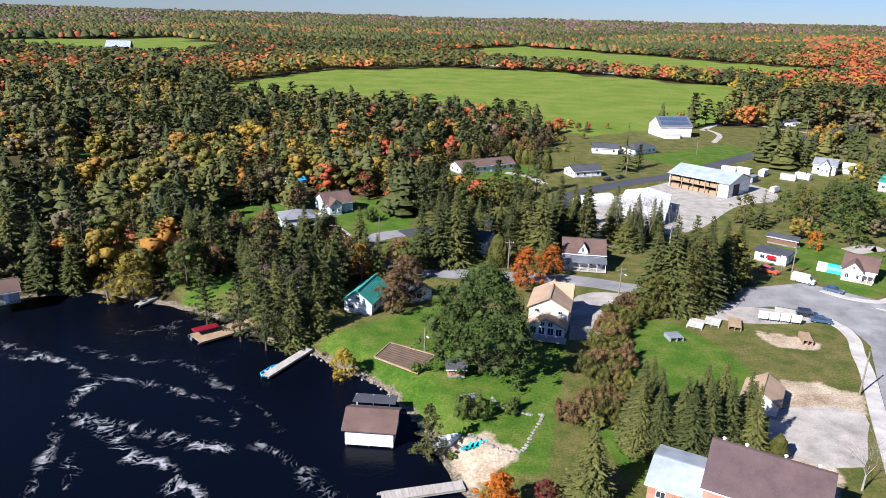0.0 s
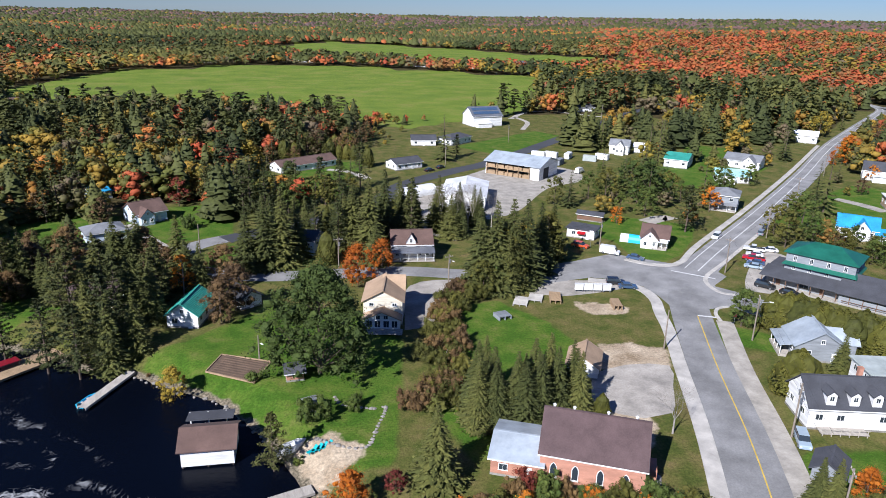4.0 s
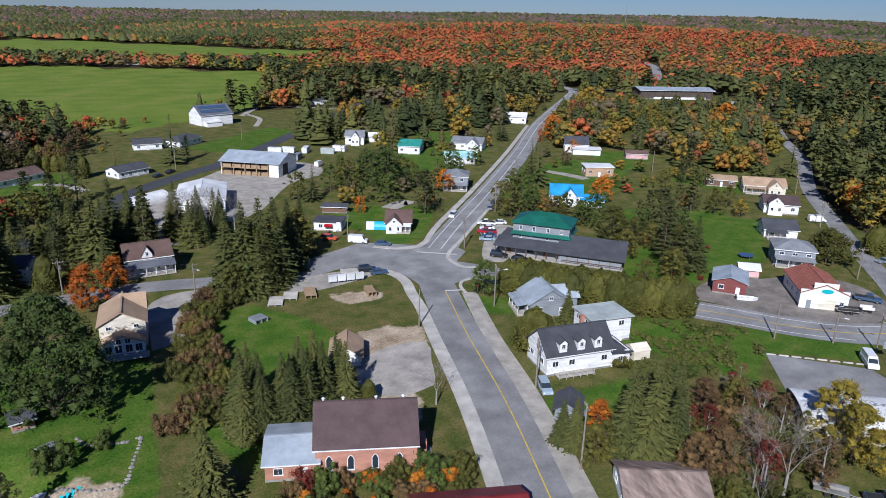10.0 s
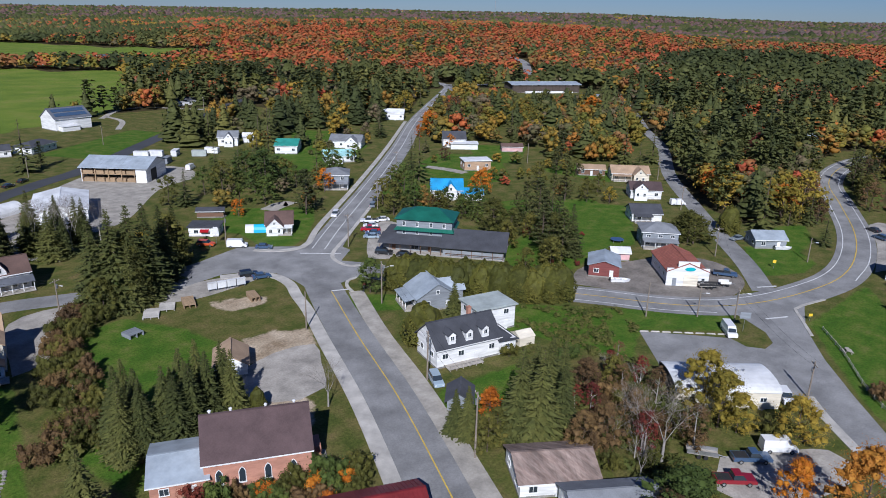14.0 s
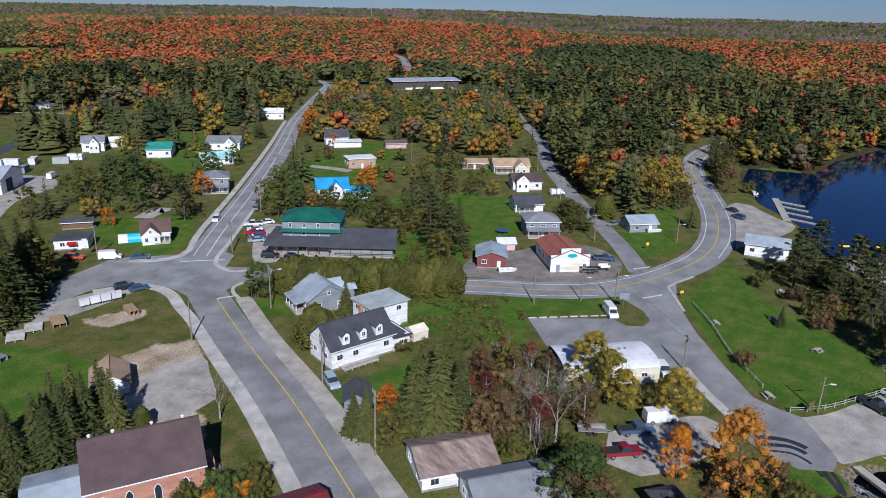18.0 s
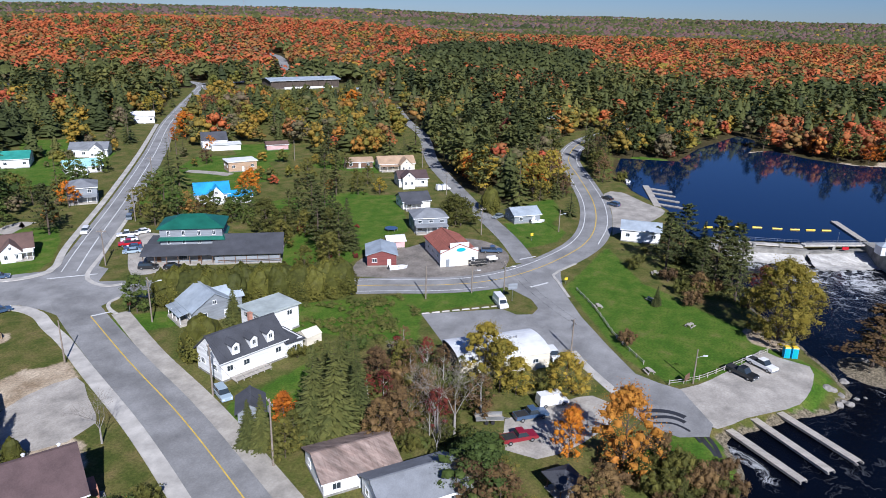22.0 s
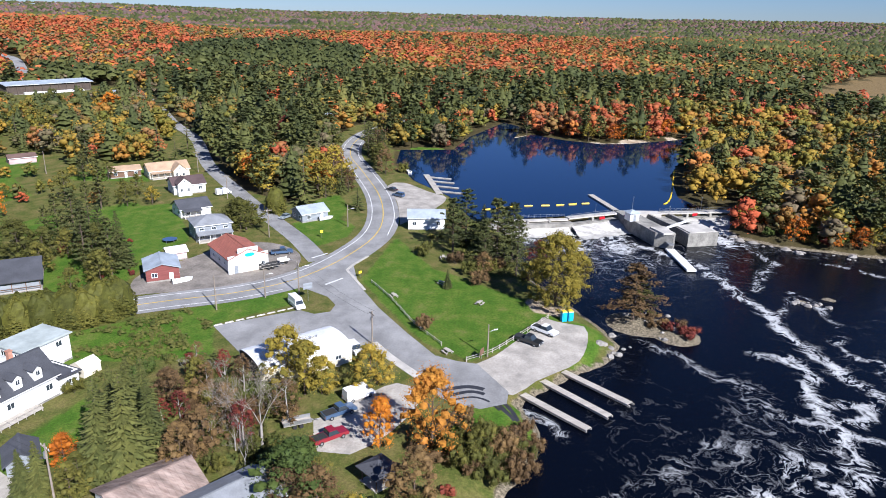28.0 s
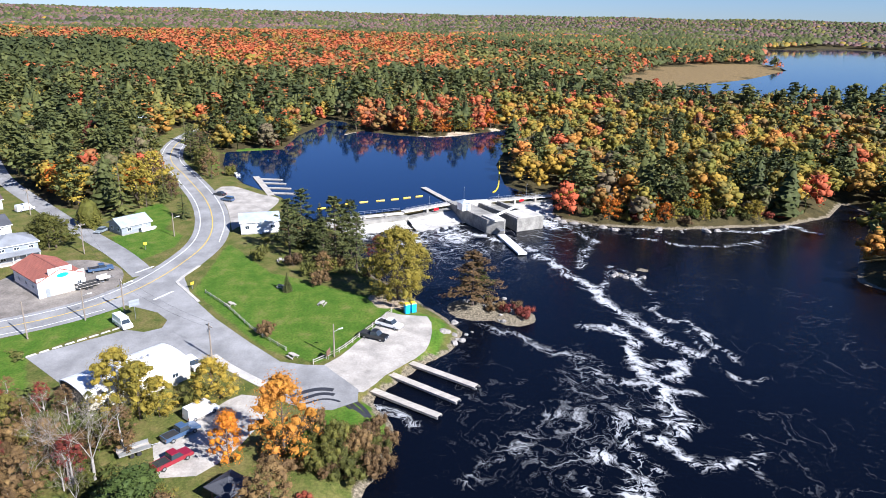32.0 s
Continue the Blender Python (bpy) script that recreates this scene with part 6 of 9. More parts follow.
def church():
    ob = house("long brick church with a maroon shingle roof and arched windows", 41.0, 72.6, -29, 14.2, 9.4, 4.9, 4.3, BRICK, SHINGLE_MAROON, win=False, front_door=False, name="church", category="church", over=0.35, group="")
    for u in (-5.2, -2.2, 1.2, 4.6):
        arch_window(ob, u, 2.4, 0.8, 2.2, (14.2, 9.4))
    for u in (-6, -3.2, 1.5, 5.4):
        part("roof_vent", Geo().tube((u, 0.3, 9.1), (u, 0.3, 9.7), 0.18, 0.18, 8).tube((u, 0.3, 9.7), (u, 0.3, 9.85), 0.28, 0.12, 8), METAL_WHITE, ob)
    part("steps", Geo().box((8.2, 0, 0.3), (2, 2.4, 0.6)).box((9.4, 0, 0.15), (0.6, 2.4, 0.3)), CONCRETE_OLD, ob)
    part("vestibule", Geo().box((7.9, 0, 1.4), (1.8, 3, 2.8)), BRICK, ob)
    part("vestibule_roof", gable_roof(2.2, 3.2, 2.8, 1.2, 0.2), SHINGLE_MAROON, ob)


def dormer_house():
    ob = house("white house with charcoal roof and three dormers", 88.6, 77.2, -17, 13.5, 8, 4.2, 3.4, WHITE, SHINGLE_DARK, chimney=(3, 1.5))
    for u in (-3.6, 0.1, 3.6):
        d = part("dormer", walls(1.5, 2.6, 1.5, 0.6, "y"), WHITE, ob)
        d.matrix_local = pose(u, -2.6, 4.75)
        r = part("dormer_roof", gable_roof(1.5, 2.6, 1.5, 0.6, 0.2, "y"), SHINGLE_DARK, d)
        window(d, 0, 0, 0.85, 0.8, 0.95, (1.5, 2.6))
    w = part("side_wing", walls(4.0, 6.5, 3.0, 0.0), WHITE, ob)
    w.matrix_local = pose(8.6, -0.8, 0)
    lean = Geo().add([(-2.2, -3.8, 3.0), (2.4, -3.8, 2.7), (2.4, 3.6, 2.7), (-2.2, 3.6, 4.6), (-2.2, -3.8, 3.2), (2.4, -3.8, 2.9), (2.4, 3.6, 2.9), (-2.2, 3.6, 4.8)], [(3, 2, 1, 0), (4, 5, 6, 7), (0, 1, 5, 4), (1, 2, 6, 5), (2, 3, 7, 6), (3, 0, 4, 7)])
    part("wing_roof", lean, SHINGLE_DARK, w)
    window(w, 0, 0, 1.6, 1.0, 1.0, (4.0, 6.5))
    dk = part("deck", Geo().box((-1.5, -5.0, 0.45), (7.5, 2.0, 0.12)), WOOD_GREY, ob)
    for k in range(6):
        part("deck_post", Geo().box((-5.0 + 1.4 * k, -5.9, 0.6), (0.1, 0.1, 1.2)), WOOD_GREY, ob)
    part("deck_rail", Geo().box((-1.5, -5.9, 1.2), (7.5, 0.08, 0.08)), WOOD_GREY, ob)


def inn():
    ob = thing("inn", pose(127.6, 122.7, 0, 0, 0, -55.4), "grey inn with green metal roofs over a long black-roofed ground floor", "inn")
    part("wall", Geo().box((-8, 8.5, 1.4), (17, 12, 3.2)), GREY_WALL, ob)
    part("wing_wall", Geo().box((8.6, 8.6, 1.4), (16.6, 12.4, 3.2)), GREY_WALL, ob)
    part("foundation", Geo().box((0, 7.5, 0.06), (34.4, 15.4, 0.3)), CONCRETE_OLD, ob)
    low = Geo().add([(-17.4, -0.5, 2.75), (0, -0.5, 2.75), (0, 5.6, 4.0), (-17.4, 5.6, 4.0), (-17.4, -0.5, 2.95), (0, -0.5, 2.95), (0, 5.6, 4.2), (-17.4, 5.6, 4.2)], [(3, 2, 1, 0), (4, 5, 6, 7), (0, 1, 5, 4), (1, 2, 6, 5), (2, 3, 7, 6), (3, 0, 4, 7)])
    part("porch_roof", low, SHINGLE_DARK, ob)
    side = Geo().box((-15.6, 10, 3.6), (3.4, 9.5, 0.25), rx=0)
    part("side_roof", side, SHINGLE_DARK, ob)
    wing = part("wing_roof", gable_roof(17, 14.6, 2.9, 3.0, 0.5), SHINGLE_DARK, ob)
    wing.matrix_local = pose(8.7, 7.0, 0)
    part("wing_gable", walls(16.4, 13.6, 2.8, 2.8), GREY_WALL, wing)
    up = part("upper_wall", Geo().box((0, 0, 5.8), (15.5, 10, 5.2)), GREY_WALL, ob)
    up.matrix_local = pose(-5.6, 10, 0)
    top = part("upper_roof", hip_roof(15.5, 10, 8.3, 2.6, 0.6), METAL_GREEN, up)
    skirt = Geo().add([(-8.4, -6.0, 5.35), (8.4, -6.0, 5.35), (8.4, 5.6, 5.35), (-8.4, 5.6, 5.35), (-7.7, -4.95, 6.15), (7.7, -4.95, 6.15), (7.7, 4.9, 6.15), (-7.7, 4.9, 6.15)], [(3, 2, 1, 0), (0, 1, 5, 4), (1, 2, 6, 5), (2, 3, 7, 6), (3, 0, 4, 7)])
    part("skirt_roof", skirt, METAL_GREEN, up)
    for u in (-5.6, -1.9, 1.9, 5.6):
        window(up, 0, u, 7.1, 0.8, 1.3, (15.5, 10))
        window(up, 0, u, 4.75, 0.8, 1.1, (15.5, 10))
    for u in (-2.6, 2.6):
        window(up, 1, u, 7.1, 0.8, 1.3, (15.5, 10))
        window(up, 3, u, 7.1, 0.8, 1.3, (15.5, 10))
    for k in range(13):
        part("porch_post", Geo().box((-16.8 + 2.8 * k, 0, 1.35), (0.16, 0.16, 2.8)), BROWN_WALL, ob)
    part("porch_floor", Geo().box((0, 1.2, 0.2), (34, 2.6, 0.16)), WOOD_GREY, ob)
    w = window(ob, 0, -7.6, 1.5, 2.2, 1.6, (0, -4.9))
    for u in (-13.5, -3.5, 4, 9, 14):
        door(ob, 0, u, 1.0, 2.0, (0, -4.9), BROWN_WALL, 0.25)
    part("deck_rail", Geo().box((9, -0.1, 1.1), (15.5, 0.08, 0.1)).box((9, -0.1, 0.7), (15.5, 0.05, 0.06)), BROWN_WALL, ob)


def workshop():
    ob = thing("workshop", pose(108.5, 36.2, 0, 0, 0, -46), "long cream workshop under a bowed white metal roof", "workshop")
    W, D, n = 18.0, 10.0, 12
    arc = [(-D / 2 * math.cos(math.pi * i / n), 2.9 + 1.3 * math.sin(math.pi * i / n)) for i in range(n + 1)]
    p = [(-W / 2, a + D / 2, b) for a, b in arc] + [(W / 2, a + D / 2, b) for a, b in arc]
    p += [(x, y, z + 0.16) for x, y, z in p]
    m = n + 1
    part("roof", Geo().add(p, [(2 * m + i, 3 * m + i, 3 * m + i + 1, 2 * m + i + 1) for i in range(n)] + [(i, i + 1, m + i + 1, m + i) for i in range(n)] + [(i, 2 * m + i, 2 * m + i + 1, i + 1) for i in range(n)] + [(m + i, m + i + 1, 3 * m + i + 1, 3 * m + i) for i in range(n)] + [(0, m, 3 * m, 2 * m), (n, 2 * m + n, 3 * m + n, m + n)]), METAL_WHITE, ob)
    for s in (-1, 1):
        part("end_wall", Geo().add([(s * (W / 2 - 0.15), a * 0.985 + D / 2, b - 0.02) for a, b in arc] + [(s * (W / 2 - 0.15), D - 0.1, -0.2), (s * (W / 2 - 0.15), 0.1, -0.2)], [tuple(range(n + 3))]), CREAM if s > 0 else DARK, ob)
    part("wall", Geo().box((0, 0.1, 1.4), (W - 0.2, 0.2, 3.1)).box((0, D - 0.1, 1.4), (W - 0.2, 0.2, 3.1)), CREAM, ob)
    for u in (-6, -2, 2, 6):
        window(ob, 0, u, 1.7, 1.2, 0.9, (W, 0))
    door(ob, 1, 5, 2.6, 2.5, (W, 0), WHITE)
    for u in (3, 4.2):
        part("roof_vent", Geo().tube((u, D / 2, 4.2), (u, D / 2, 4.75), 0.16), STEEL, ob)


def porch_house():
    ob = house("white house with a brown roof, pointed gable and porch", 36.6, 170.6, -7, 10.6, 8.5, 4.3, 2.6, WHITE, SHINGLE_BROWN, storeys=2, win=False)
    g = part("front_gable", walls(2.4, 2.2, 1.2, 2.0, "y"), WHITE, ob)
    g.matrix_local = pose(-0.4, -3.4, 3.9)
    part("gable_roof", gable_roof(2.4, 2.2, 1.2, 2.0, 0.2, "y"), SHINGLE_BROWN, g)
    window(g, 0, 0, 1.4, 0.7, 1.2, (2.4, 2.2))
    pr = Geo().add([(-5.8, -7.0, 2.5), (5.8, -7.0, 2.5), (5.8, -4.2, 3.3), (-5.8, -4.2, 3.3), (-5.8, -7.0, 2.62), (5.8, -7.0, 2.62), (5.8, -4.2, 3.42), (-5.8, -4.2, 3.42)], [(3, 2, 1, 0), (4, 5, 6, 7), (0, 1, 5, 4), (1, 2, 6, 5), (3, 0, 4, 7)])
    part("porch_roof", pr, METAL_SLATE, ob)
    part("porch_floor", Geo().box((0, -5.6, 0.3), (11.4, 2.7, 0.2)), WOOD_GREY, ob)
    for k in range(6):
        part("porch_post", Geo().box((-5.5 + 2.2 * k, -6.7, 1.4), (0.14, 0.14, 2.3)), WHITE, ob)
    part("porch_rail", Geo().box((0, -6.7, 1.2), (11, 0.06, 0.08)), WHITE, ob)
    for u in (-4, -2, 2, 4):
        window(ob, 0, u, 1.7, 0.9, 1.3, (10.6, 8.5))
        window(ob, 1, u * 0.7, 2.2, 0.9, 1.3, (10.6, 8.5))
    b = part("rear_wing", walls(5, 6, 3.2, 1.4), WHITE, ob)
    b.matrix_local = pose(2, 6.8, 0)
    part("rear_roof", gable_roof(5, 6, 3.2, 1.4, 0.3), SHINGLE_BROWN, b)


def barn():
    ob = house("white barn with solar panels on its green roof", 128.0, 390.2, 10, 19, 14, 6.2, 4.6, WHITE, METAL_SLATE, name="barn", category="barn", win=False, front_door=False, group="", over=0.5)
    slope = math.degrees(math.atan2(4.6, 7))
    me = Geo().box((0, 0, 0.12), (1.55, 2.4, 0.06)).box((0, 0, 0.06), (1.3, 2.1, 0.06)).mesh("solar_panel", CAR_BLUE)
    for r in range(2):
        for k in range(10):
            p = part("solar_panel", me, None, ob)
            f = 0.3 + 0.4 * r
            p.matrix_local = pose(-7.7 + 1.7 * k, -7 * (1 - f), 6.2 + 4.6 * f + 0.2, slope)
    d = part("lean_to", walls(9, 4, 2.4, 0), WHITE, ob)
    d.matrix_local = pose(-3.5, -8.9, 0)
    part("lean_to_roof", Geo().box((0, 0, 2.7), (9.6, 4.6, 0.18), rx=8), METAL_WHITE, d)
    door(ob, 1, 0, 3.4, 3.8, (19, 14), GREY_WALL)


def lumber_shed():
    ob = thing("lumber_shed", pose(96.8, 260.8, 0, 0, 0, -46), "open-fronted lumber shed with a pale blue-grey metal roof", "shed")
    W, D = 24.0, 18.0
    part("wall", Geo().box((0, D, 2.6), (W, 0.2, 5.6)).box((-W / 2, D / 2, 2.6), (0.2, D, 5.6)), WHITE, ob)
    e = part("end_wall", Geo().add([(W / 2, 0, -0.2), (W / 2, D, -0.2), (W / 2, D, 5.4), (W / 2, D / 2, 8.0), (W / 2, 0, 5.4), (W / 2 - 0.2, 0, -0.2), (W / 2 - 0.2, D, -0.2), (W / 2 - 0.2, D, 5.4), (W / 2 - 0.2, D / 2, 8.0), (W / 2 - 0.2, 0, 5.4)], [(0, 1, 2, 3, 4), (9, 8, 7, 6, 5), (0, 4, 9, 5), (1, 6, 7, 2), (4, 3, 8, 9), (3, 2, 7, 8)]), WHITE, ob)
    # No opening here: a dark panel paints the shade inside the doorway.
    part("doorway", Geo().box((W / 2 + 0.03, 6.5, 2.2), (0.08, 5, 4.4)), DARK, e)
    r = part("roof", gable_roof(W, D, 5.5, 2.6, 0.8), METAL_GREY, ob)
    r.matrix_local = pose(0, D / 2, 0)
    seams(r, W, D, 5.5, 2.6, 0.8, "x", 1.5, METAL_GREY)
    part("corner_panel", Geo().box((W / 2 - 2, 0.1, 2.6), (4, 0.2, 5.6)), WHITE, ob)
    for k in range(5):
        part("post", Geo().box((-W / 2 + 0.3 + 4.8 * k, 0.2, 2.6), (0.3, 0.3, 5.6)), WOOD, ob)
    part("rack", Geo().box((-2, 1.6, 2.9), (19.5, 3, 0.2)), WOOD, ob)
    me = Geo().box((0, 0, 0.6), (3.6, 2.6, 1.2)).box((0, 0, 1.32), (3.2, 2.4, 0.2)).mesh("lumber_pack", WOOD)
    for k in range(5):
        for lv in (0, 3.0):
            s = part("lumber_pack", me, None, ob)
            s.matrix_local = pose(-9.8 + 4.0 * k, 1.8, lv)


def warehouse():
    ob = house("low white warehouse with a stained pale roof and red trim", 63.5, 216.5, -20, 15, 24, 4.4, 1.6, WHITE, METAL_WHITE, along="y", name="warehouse", category="warehouse", win=False, group="", front_door=False)
    part("red_trim", Geo().box((7.9, 6, 3.9), (0.15, 10, 0.5)), CAR_RED, ob)
    door(ob, 0, -3, 3.2, 3.2, (15, 24), GREY_WALL)
    door(ob, 1, 5, 3.4, 3.2, (15, 24), RED_WALL)
    q = thing("quonset_hut", pose(52.8, 239, 0, 0, 0, 27), "white round-topped storage hut", "hut")
    arc = [(-3.4 * math.cos(math.pi * i / 10), 3.2 * math.sin(math.pi * i / 10)) for i in range(11)]
    part("shell", Geo().add([(-7, a, b) for a, b in arc] + [(7, a, b) for a, b in arc], [(i, i + 1, 12 + i, 11 + i) for i in range(10)] + [tuple(range(11)), tuple(range(21, 10, -1))]), METAL_WHITE, q, smooth=False)
    part("doorway", Geo().box((7.03, 0, 1.2), (0.06, 3, 2.4)), GREY_WALL, q)


def gable_end_house():
    ob = house("cream house with tan roofs and a glazed gable facing the river", 22.1, 131.6, -14, 8.1, 10.0, 5.4, 2.2, CREAM, SHINGLE_TAN, along="y", storeys=2, win=False, front_door=False)
    p = part("sunroom", walls(7.4, 3.0, 2.5, 1.6, "y"), WHITE, ob)
    p.matrix_local = pose(0, -6.4, 0)
    part("sunroom_roof", gable_roof(7.4, 3.0, 2.5, 1.6, 0.35, "y"), SHINGLE_TAN, p)
    for u in (-2.6, -0.9, 0.9, 2.6):
        window(p, 0, u, 1.5, 1.3, 1.6, (7.4, 3.0))
    window(p, 0, -0.8, 3.0, 1.0, 1.0, (7.4, 3.0))
    window(p, 0, 0.8, 3.0, 1.0, 1.0, (7.4, 3.0))
    for u in (-2.4, 2.4):
        window(ob, 0, u, 4.6, 1.0, 0.8, (8.1, 10))
        window(ob, 1, u, 4.2, 1.0, 1.0, (8.1, 10))
        window(ob, 1, u, 1.6, 1.0, 1.2, (8.1, 10))
    t = part("side_gable", walls(4.5, 5, 5.4, 2.6), CREAM, ob)
    t.matrix_local = pose(1.9, 3.4, 0)
    part("side_gable_roof", gable_roof(4.5, 5, 5.4, 2.6, 0.3), SHINGLE_TAN, t)
    part("deck", Geo().box((0, -9.2, 0.4), (8.6, 2.6, 0.15)), WOOD_GREY, ob)
    part("deck_rail", Geo().box((0, -10.4, 1.3), (8.6, 0.08, 0.08)).box((0, -10.4, 0.9), (8.6, 0.05, 0.05)), WOOD_GREY, ob)


def stepped_garage():
    ob = house("white garage with a stepped false front and rusty roof", 157.6, 67.2, -47, 9.6, 14.5, 3.8, 2.0, WHITE, METAL_RUST_RED, along="y", name="garage", category="garage", win=False, front_door=False, ribs=0.9)
    front = [(-5.2, -0.2), (5.2, -0.2), (5.2, 4.6), (2.6, 4.6), (2.6, 6.3), (-2.6, 6.3), (-2.6, 4.6), (-5.2, 4.6)]
    f = part("false_front", Geo().prism(front, 0, 0.3), WHITE, ob)
    f.matrix_local = pose(0, -7.3, 0, 90)
    door(ob, 0, 0.8, 3.6, 2.9, (9.6, 15.3), CREAM)
    door(ob, 0, -3.2, 0.95, 2.05, (9.6, 15.3), GREY_WALL)
    part("sign", Geo().prism([(1.3 * math.cos(0.35 * i), 0.5 * math.sin(0.35 * i)) for i in range(18)], 0, 0.06), PLASTIC_TEAL, ob, "round teal sign board").matrix_local = pose(0.4, -7.62, 4.4, 90)
    window(ob, 0, -0.4 + 4.2, 1.7, 0.9, 1.0, (9.6, 15.3))
    for u in (-4, 0, 4):
        window(ob, 3, u, 2.0, 1.0, 1.0, (9.6, 14.5))


church()
dormer_house()
inn()
workshop()
porch_house()
barn()
lumber_shed()
warehouse()
gable_end_house()
stepped_garage()
house("small white house with a slate roof in front of spruces", 218, 448, 5, 16, 9, 3.0, 1.8, WHITE, SHINGLE_DARK)
front_gable(house("white two-storey house by the black road", 165, 300, -35, 9, 9, 4.4, 2.2, WHITE, SHINGLE_GREY), 9, 0.5, 4.0, 4.0, 4.2, 2.4, WHITE, SHINGLE_GREY)
house("small white shed beside the house", 177, 302, -35, 5, 5, 3.2, 1.4, WHITE, METAL_WHITE, win=False, name="shed", category="shed")
house("white house with a flat porch at the street end", 285, 318, -45, 14, 12, 4.2, 1.8, WHITE, METAL_WHITE)
house("white house with a grey roof near the far junction", 395, 425, -35, 16, 10, 4.0, 2.2, WHITE, SHINGLE_GREY)
house("small brown-roofed shed on a lawn", 262, 206, -42, 10, 6, 2.6, 1.0, PINK_WALL, SHINGLE_BROWN, win=False, name="shed", category="shed")
house("low dark shed beside the grass", 100, 196, -38, 8, 3.5, 2.2, 0.6, BROWN_WALL, SHINGLE_DARK, win=False, name="shed", category="shed")
house("small brick shed with a dark roof in the garden", 3.1, 111.4, 3, 3.0, 2.6, 2.0, 0.9, BRICK, SHINGLE_DARK, win=False, name="shed", category="shed")
house("tiny white outhouse on the lawn", 5.1, 100.4, 16, 1.5, 1.6, 2.0, 0.4, WOOD_GREY, SHINGLE_GREY, win=False, name="shed", category="shed")
house("low house with a flat roof by the school lot", 500, 302, -44, 17, 8, 3.2, 0.3, CREAM, METAL_GREY, style="flat")
house("small dark-roofed shed behind the white house", 74.5, 66.5, -50, 4, 5, 2.2, 1.3, GREY_WALL, SHINGLE_DARK, along="y", win=False, name="shed", category="shed")
house("shoreline cottage with a brown roof", -94, 138, 35, 5, 6, 2.6, 1.8, WOOD_GREY, SHINGLE_BROWN)
house("white house at the edge of the far field", -146, 474, 40, 14, 10, 4.4, 3.2, WHITE, SHINGLE_BROWN)
house("weathered dark barn in a far field", -430, 935, 10, 30, 18, 10, 7, DARK_WOOD_AND_SHADE, METAL_GREY, win=False, name="barn", category="barn", front_door=False)
for fx, fy, fw, fr, wm, rm in ((-120, 890, 18, 20, WHITE, SHINGLE_GREY), (-60, 905, 14, -10, WHITE, SHINGLE_DARK), (-250, 880, 16, 30, CREAM, SHINGLE_BROWN), (60, 920, 18, 15, WHITE, METAL_GREY), (250, 830, 16, -20, WHITE, SHINGLE_DARK), (330, 860, 22, 10, GREY_WALL, METAL_SLATE),
                               (190, 850, 14, 5, WHITE, SHINGLE_GREY), (330, 1620, 60, -10, WHITE, METAL_SLATE), (-760, 1650, 40, 0, WHITE, METAL_GREY), (-300, 1450, 40, 25, WHITE, METAL_WHITE), (398, 116, 10, -60, WHITE, METAL_GREY), (700, 2500, 60, 0, WHITE, METAL_WHITE)):
    house("far white farm building beside the fields", fx, fy, fr, fw, fw * 0.5, 4.5, 2.5, wm, rm, z=float(height(np.array([fx]), np.array([fy]))[0]), name="farmhouse", category="farmhouse", group="far farms", win=fw < 20)


# ---- single trees and shrubs ----
WEST_SHORE = [
    ("spruce", "", -100.6, 152.7, 21.9, 1), ("spruce", "", -93.0, 151.1, 17.9, 1), ("spruce", "", -86.6, 151.6, 13.4, 1), ("pine", "", -86.7, 158.5, 21.0, 1),
    ("slim", "y", -75.2, 144.2, 8.5, 1), ("leafy", "y", -70.6, 146.9, 11.4, 1), ("spruce", "", -71.0, 159.0, 19.4, 1), ("leafy", "o", -82.5, 176.1, 13.2, 1),
    ("spruce", "", -55.0, 163.2, 15.1, 1), ("pine", "", -40.7, 128.0, 15.7, 1), ("pine", "", -34.6, 124.5, 15.4, 1), ("spruce", "", -29.5, 126.9, 14.8, 1),
    ("spruce", "", -25.5, 129.9, 12.4, 1), ("spruce", "", -40.2, 170.0, 11.8, 1), ("spruce", "", -24.7, 155.2, 12.8, 1), ("slim", "a", -19.4, 156.4, 10.1, 1),
    ("spruce", "", -15.6, 156.7, 12.2, 1), ("spruce", "", -23.2, 159.1, 7.6, 1), ("pine", "", -49.6, 134.3, 15.0, 1), ("slim", "b", -66.0, 164.3, 10.4, 1),
]
WEST_YARDS = [
    ("leafy", "b", -47.7, 216.6, 8.4, 1), ("leafy", "r", -28.0, 235.7, 9.5, 1), ("shrub", "g", -23.1, 209.5, 5, 1), ("pine", "", -16.5, 227.2, 14.5, 1),
    ("spruce", "", -5.6, 169.6, 16.7, 1), ("spruce", "", -1.2, 170.8, 19.4, 1), ("spruce", "", 3.2, 172.5, 20.6, 1), ("spruce", "", 6.8, 177.3, 17.2, 1),
    ("cedar", "", 14.3, 171.3, 9, 1), ("cedar", "", 16.7, 195.9, 9, 1), ("spruce", "", 22.0, 181.0, 18.3, 1), ("spruce", "", 26.2, 177.7, 20.7, 1),
    ("spruce", "", 32.1, 186.8, 21.1, 1), ("spruce", "", 38.3, 195.2, 15.3, 1), ("spruce", "", 42.1, 192.9, 13.5, 1), ("spruce", "", 26.5, 168.1, 12.1, 1),
    ("spruce", "", 17.3, 249.3, 6.8, 1), ("spruce", "", 21.5, 244.8, 6.9, 1), ("leafy", "a", 20.1, 155.2, 10.3, 1), ("leafy", "a", 27.6, 165.3, 7.8, 1),
]
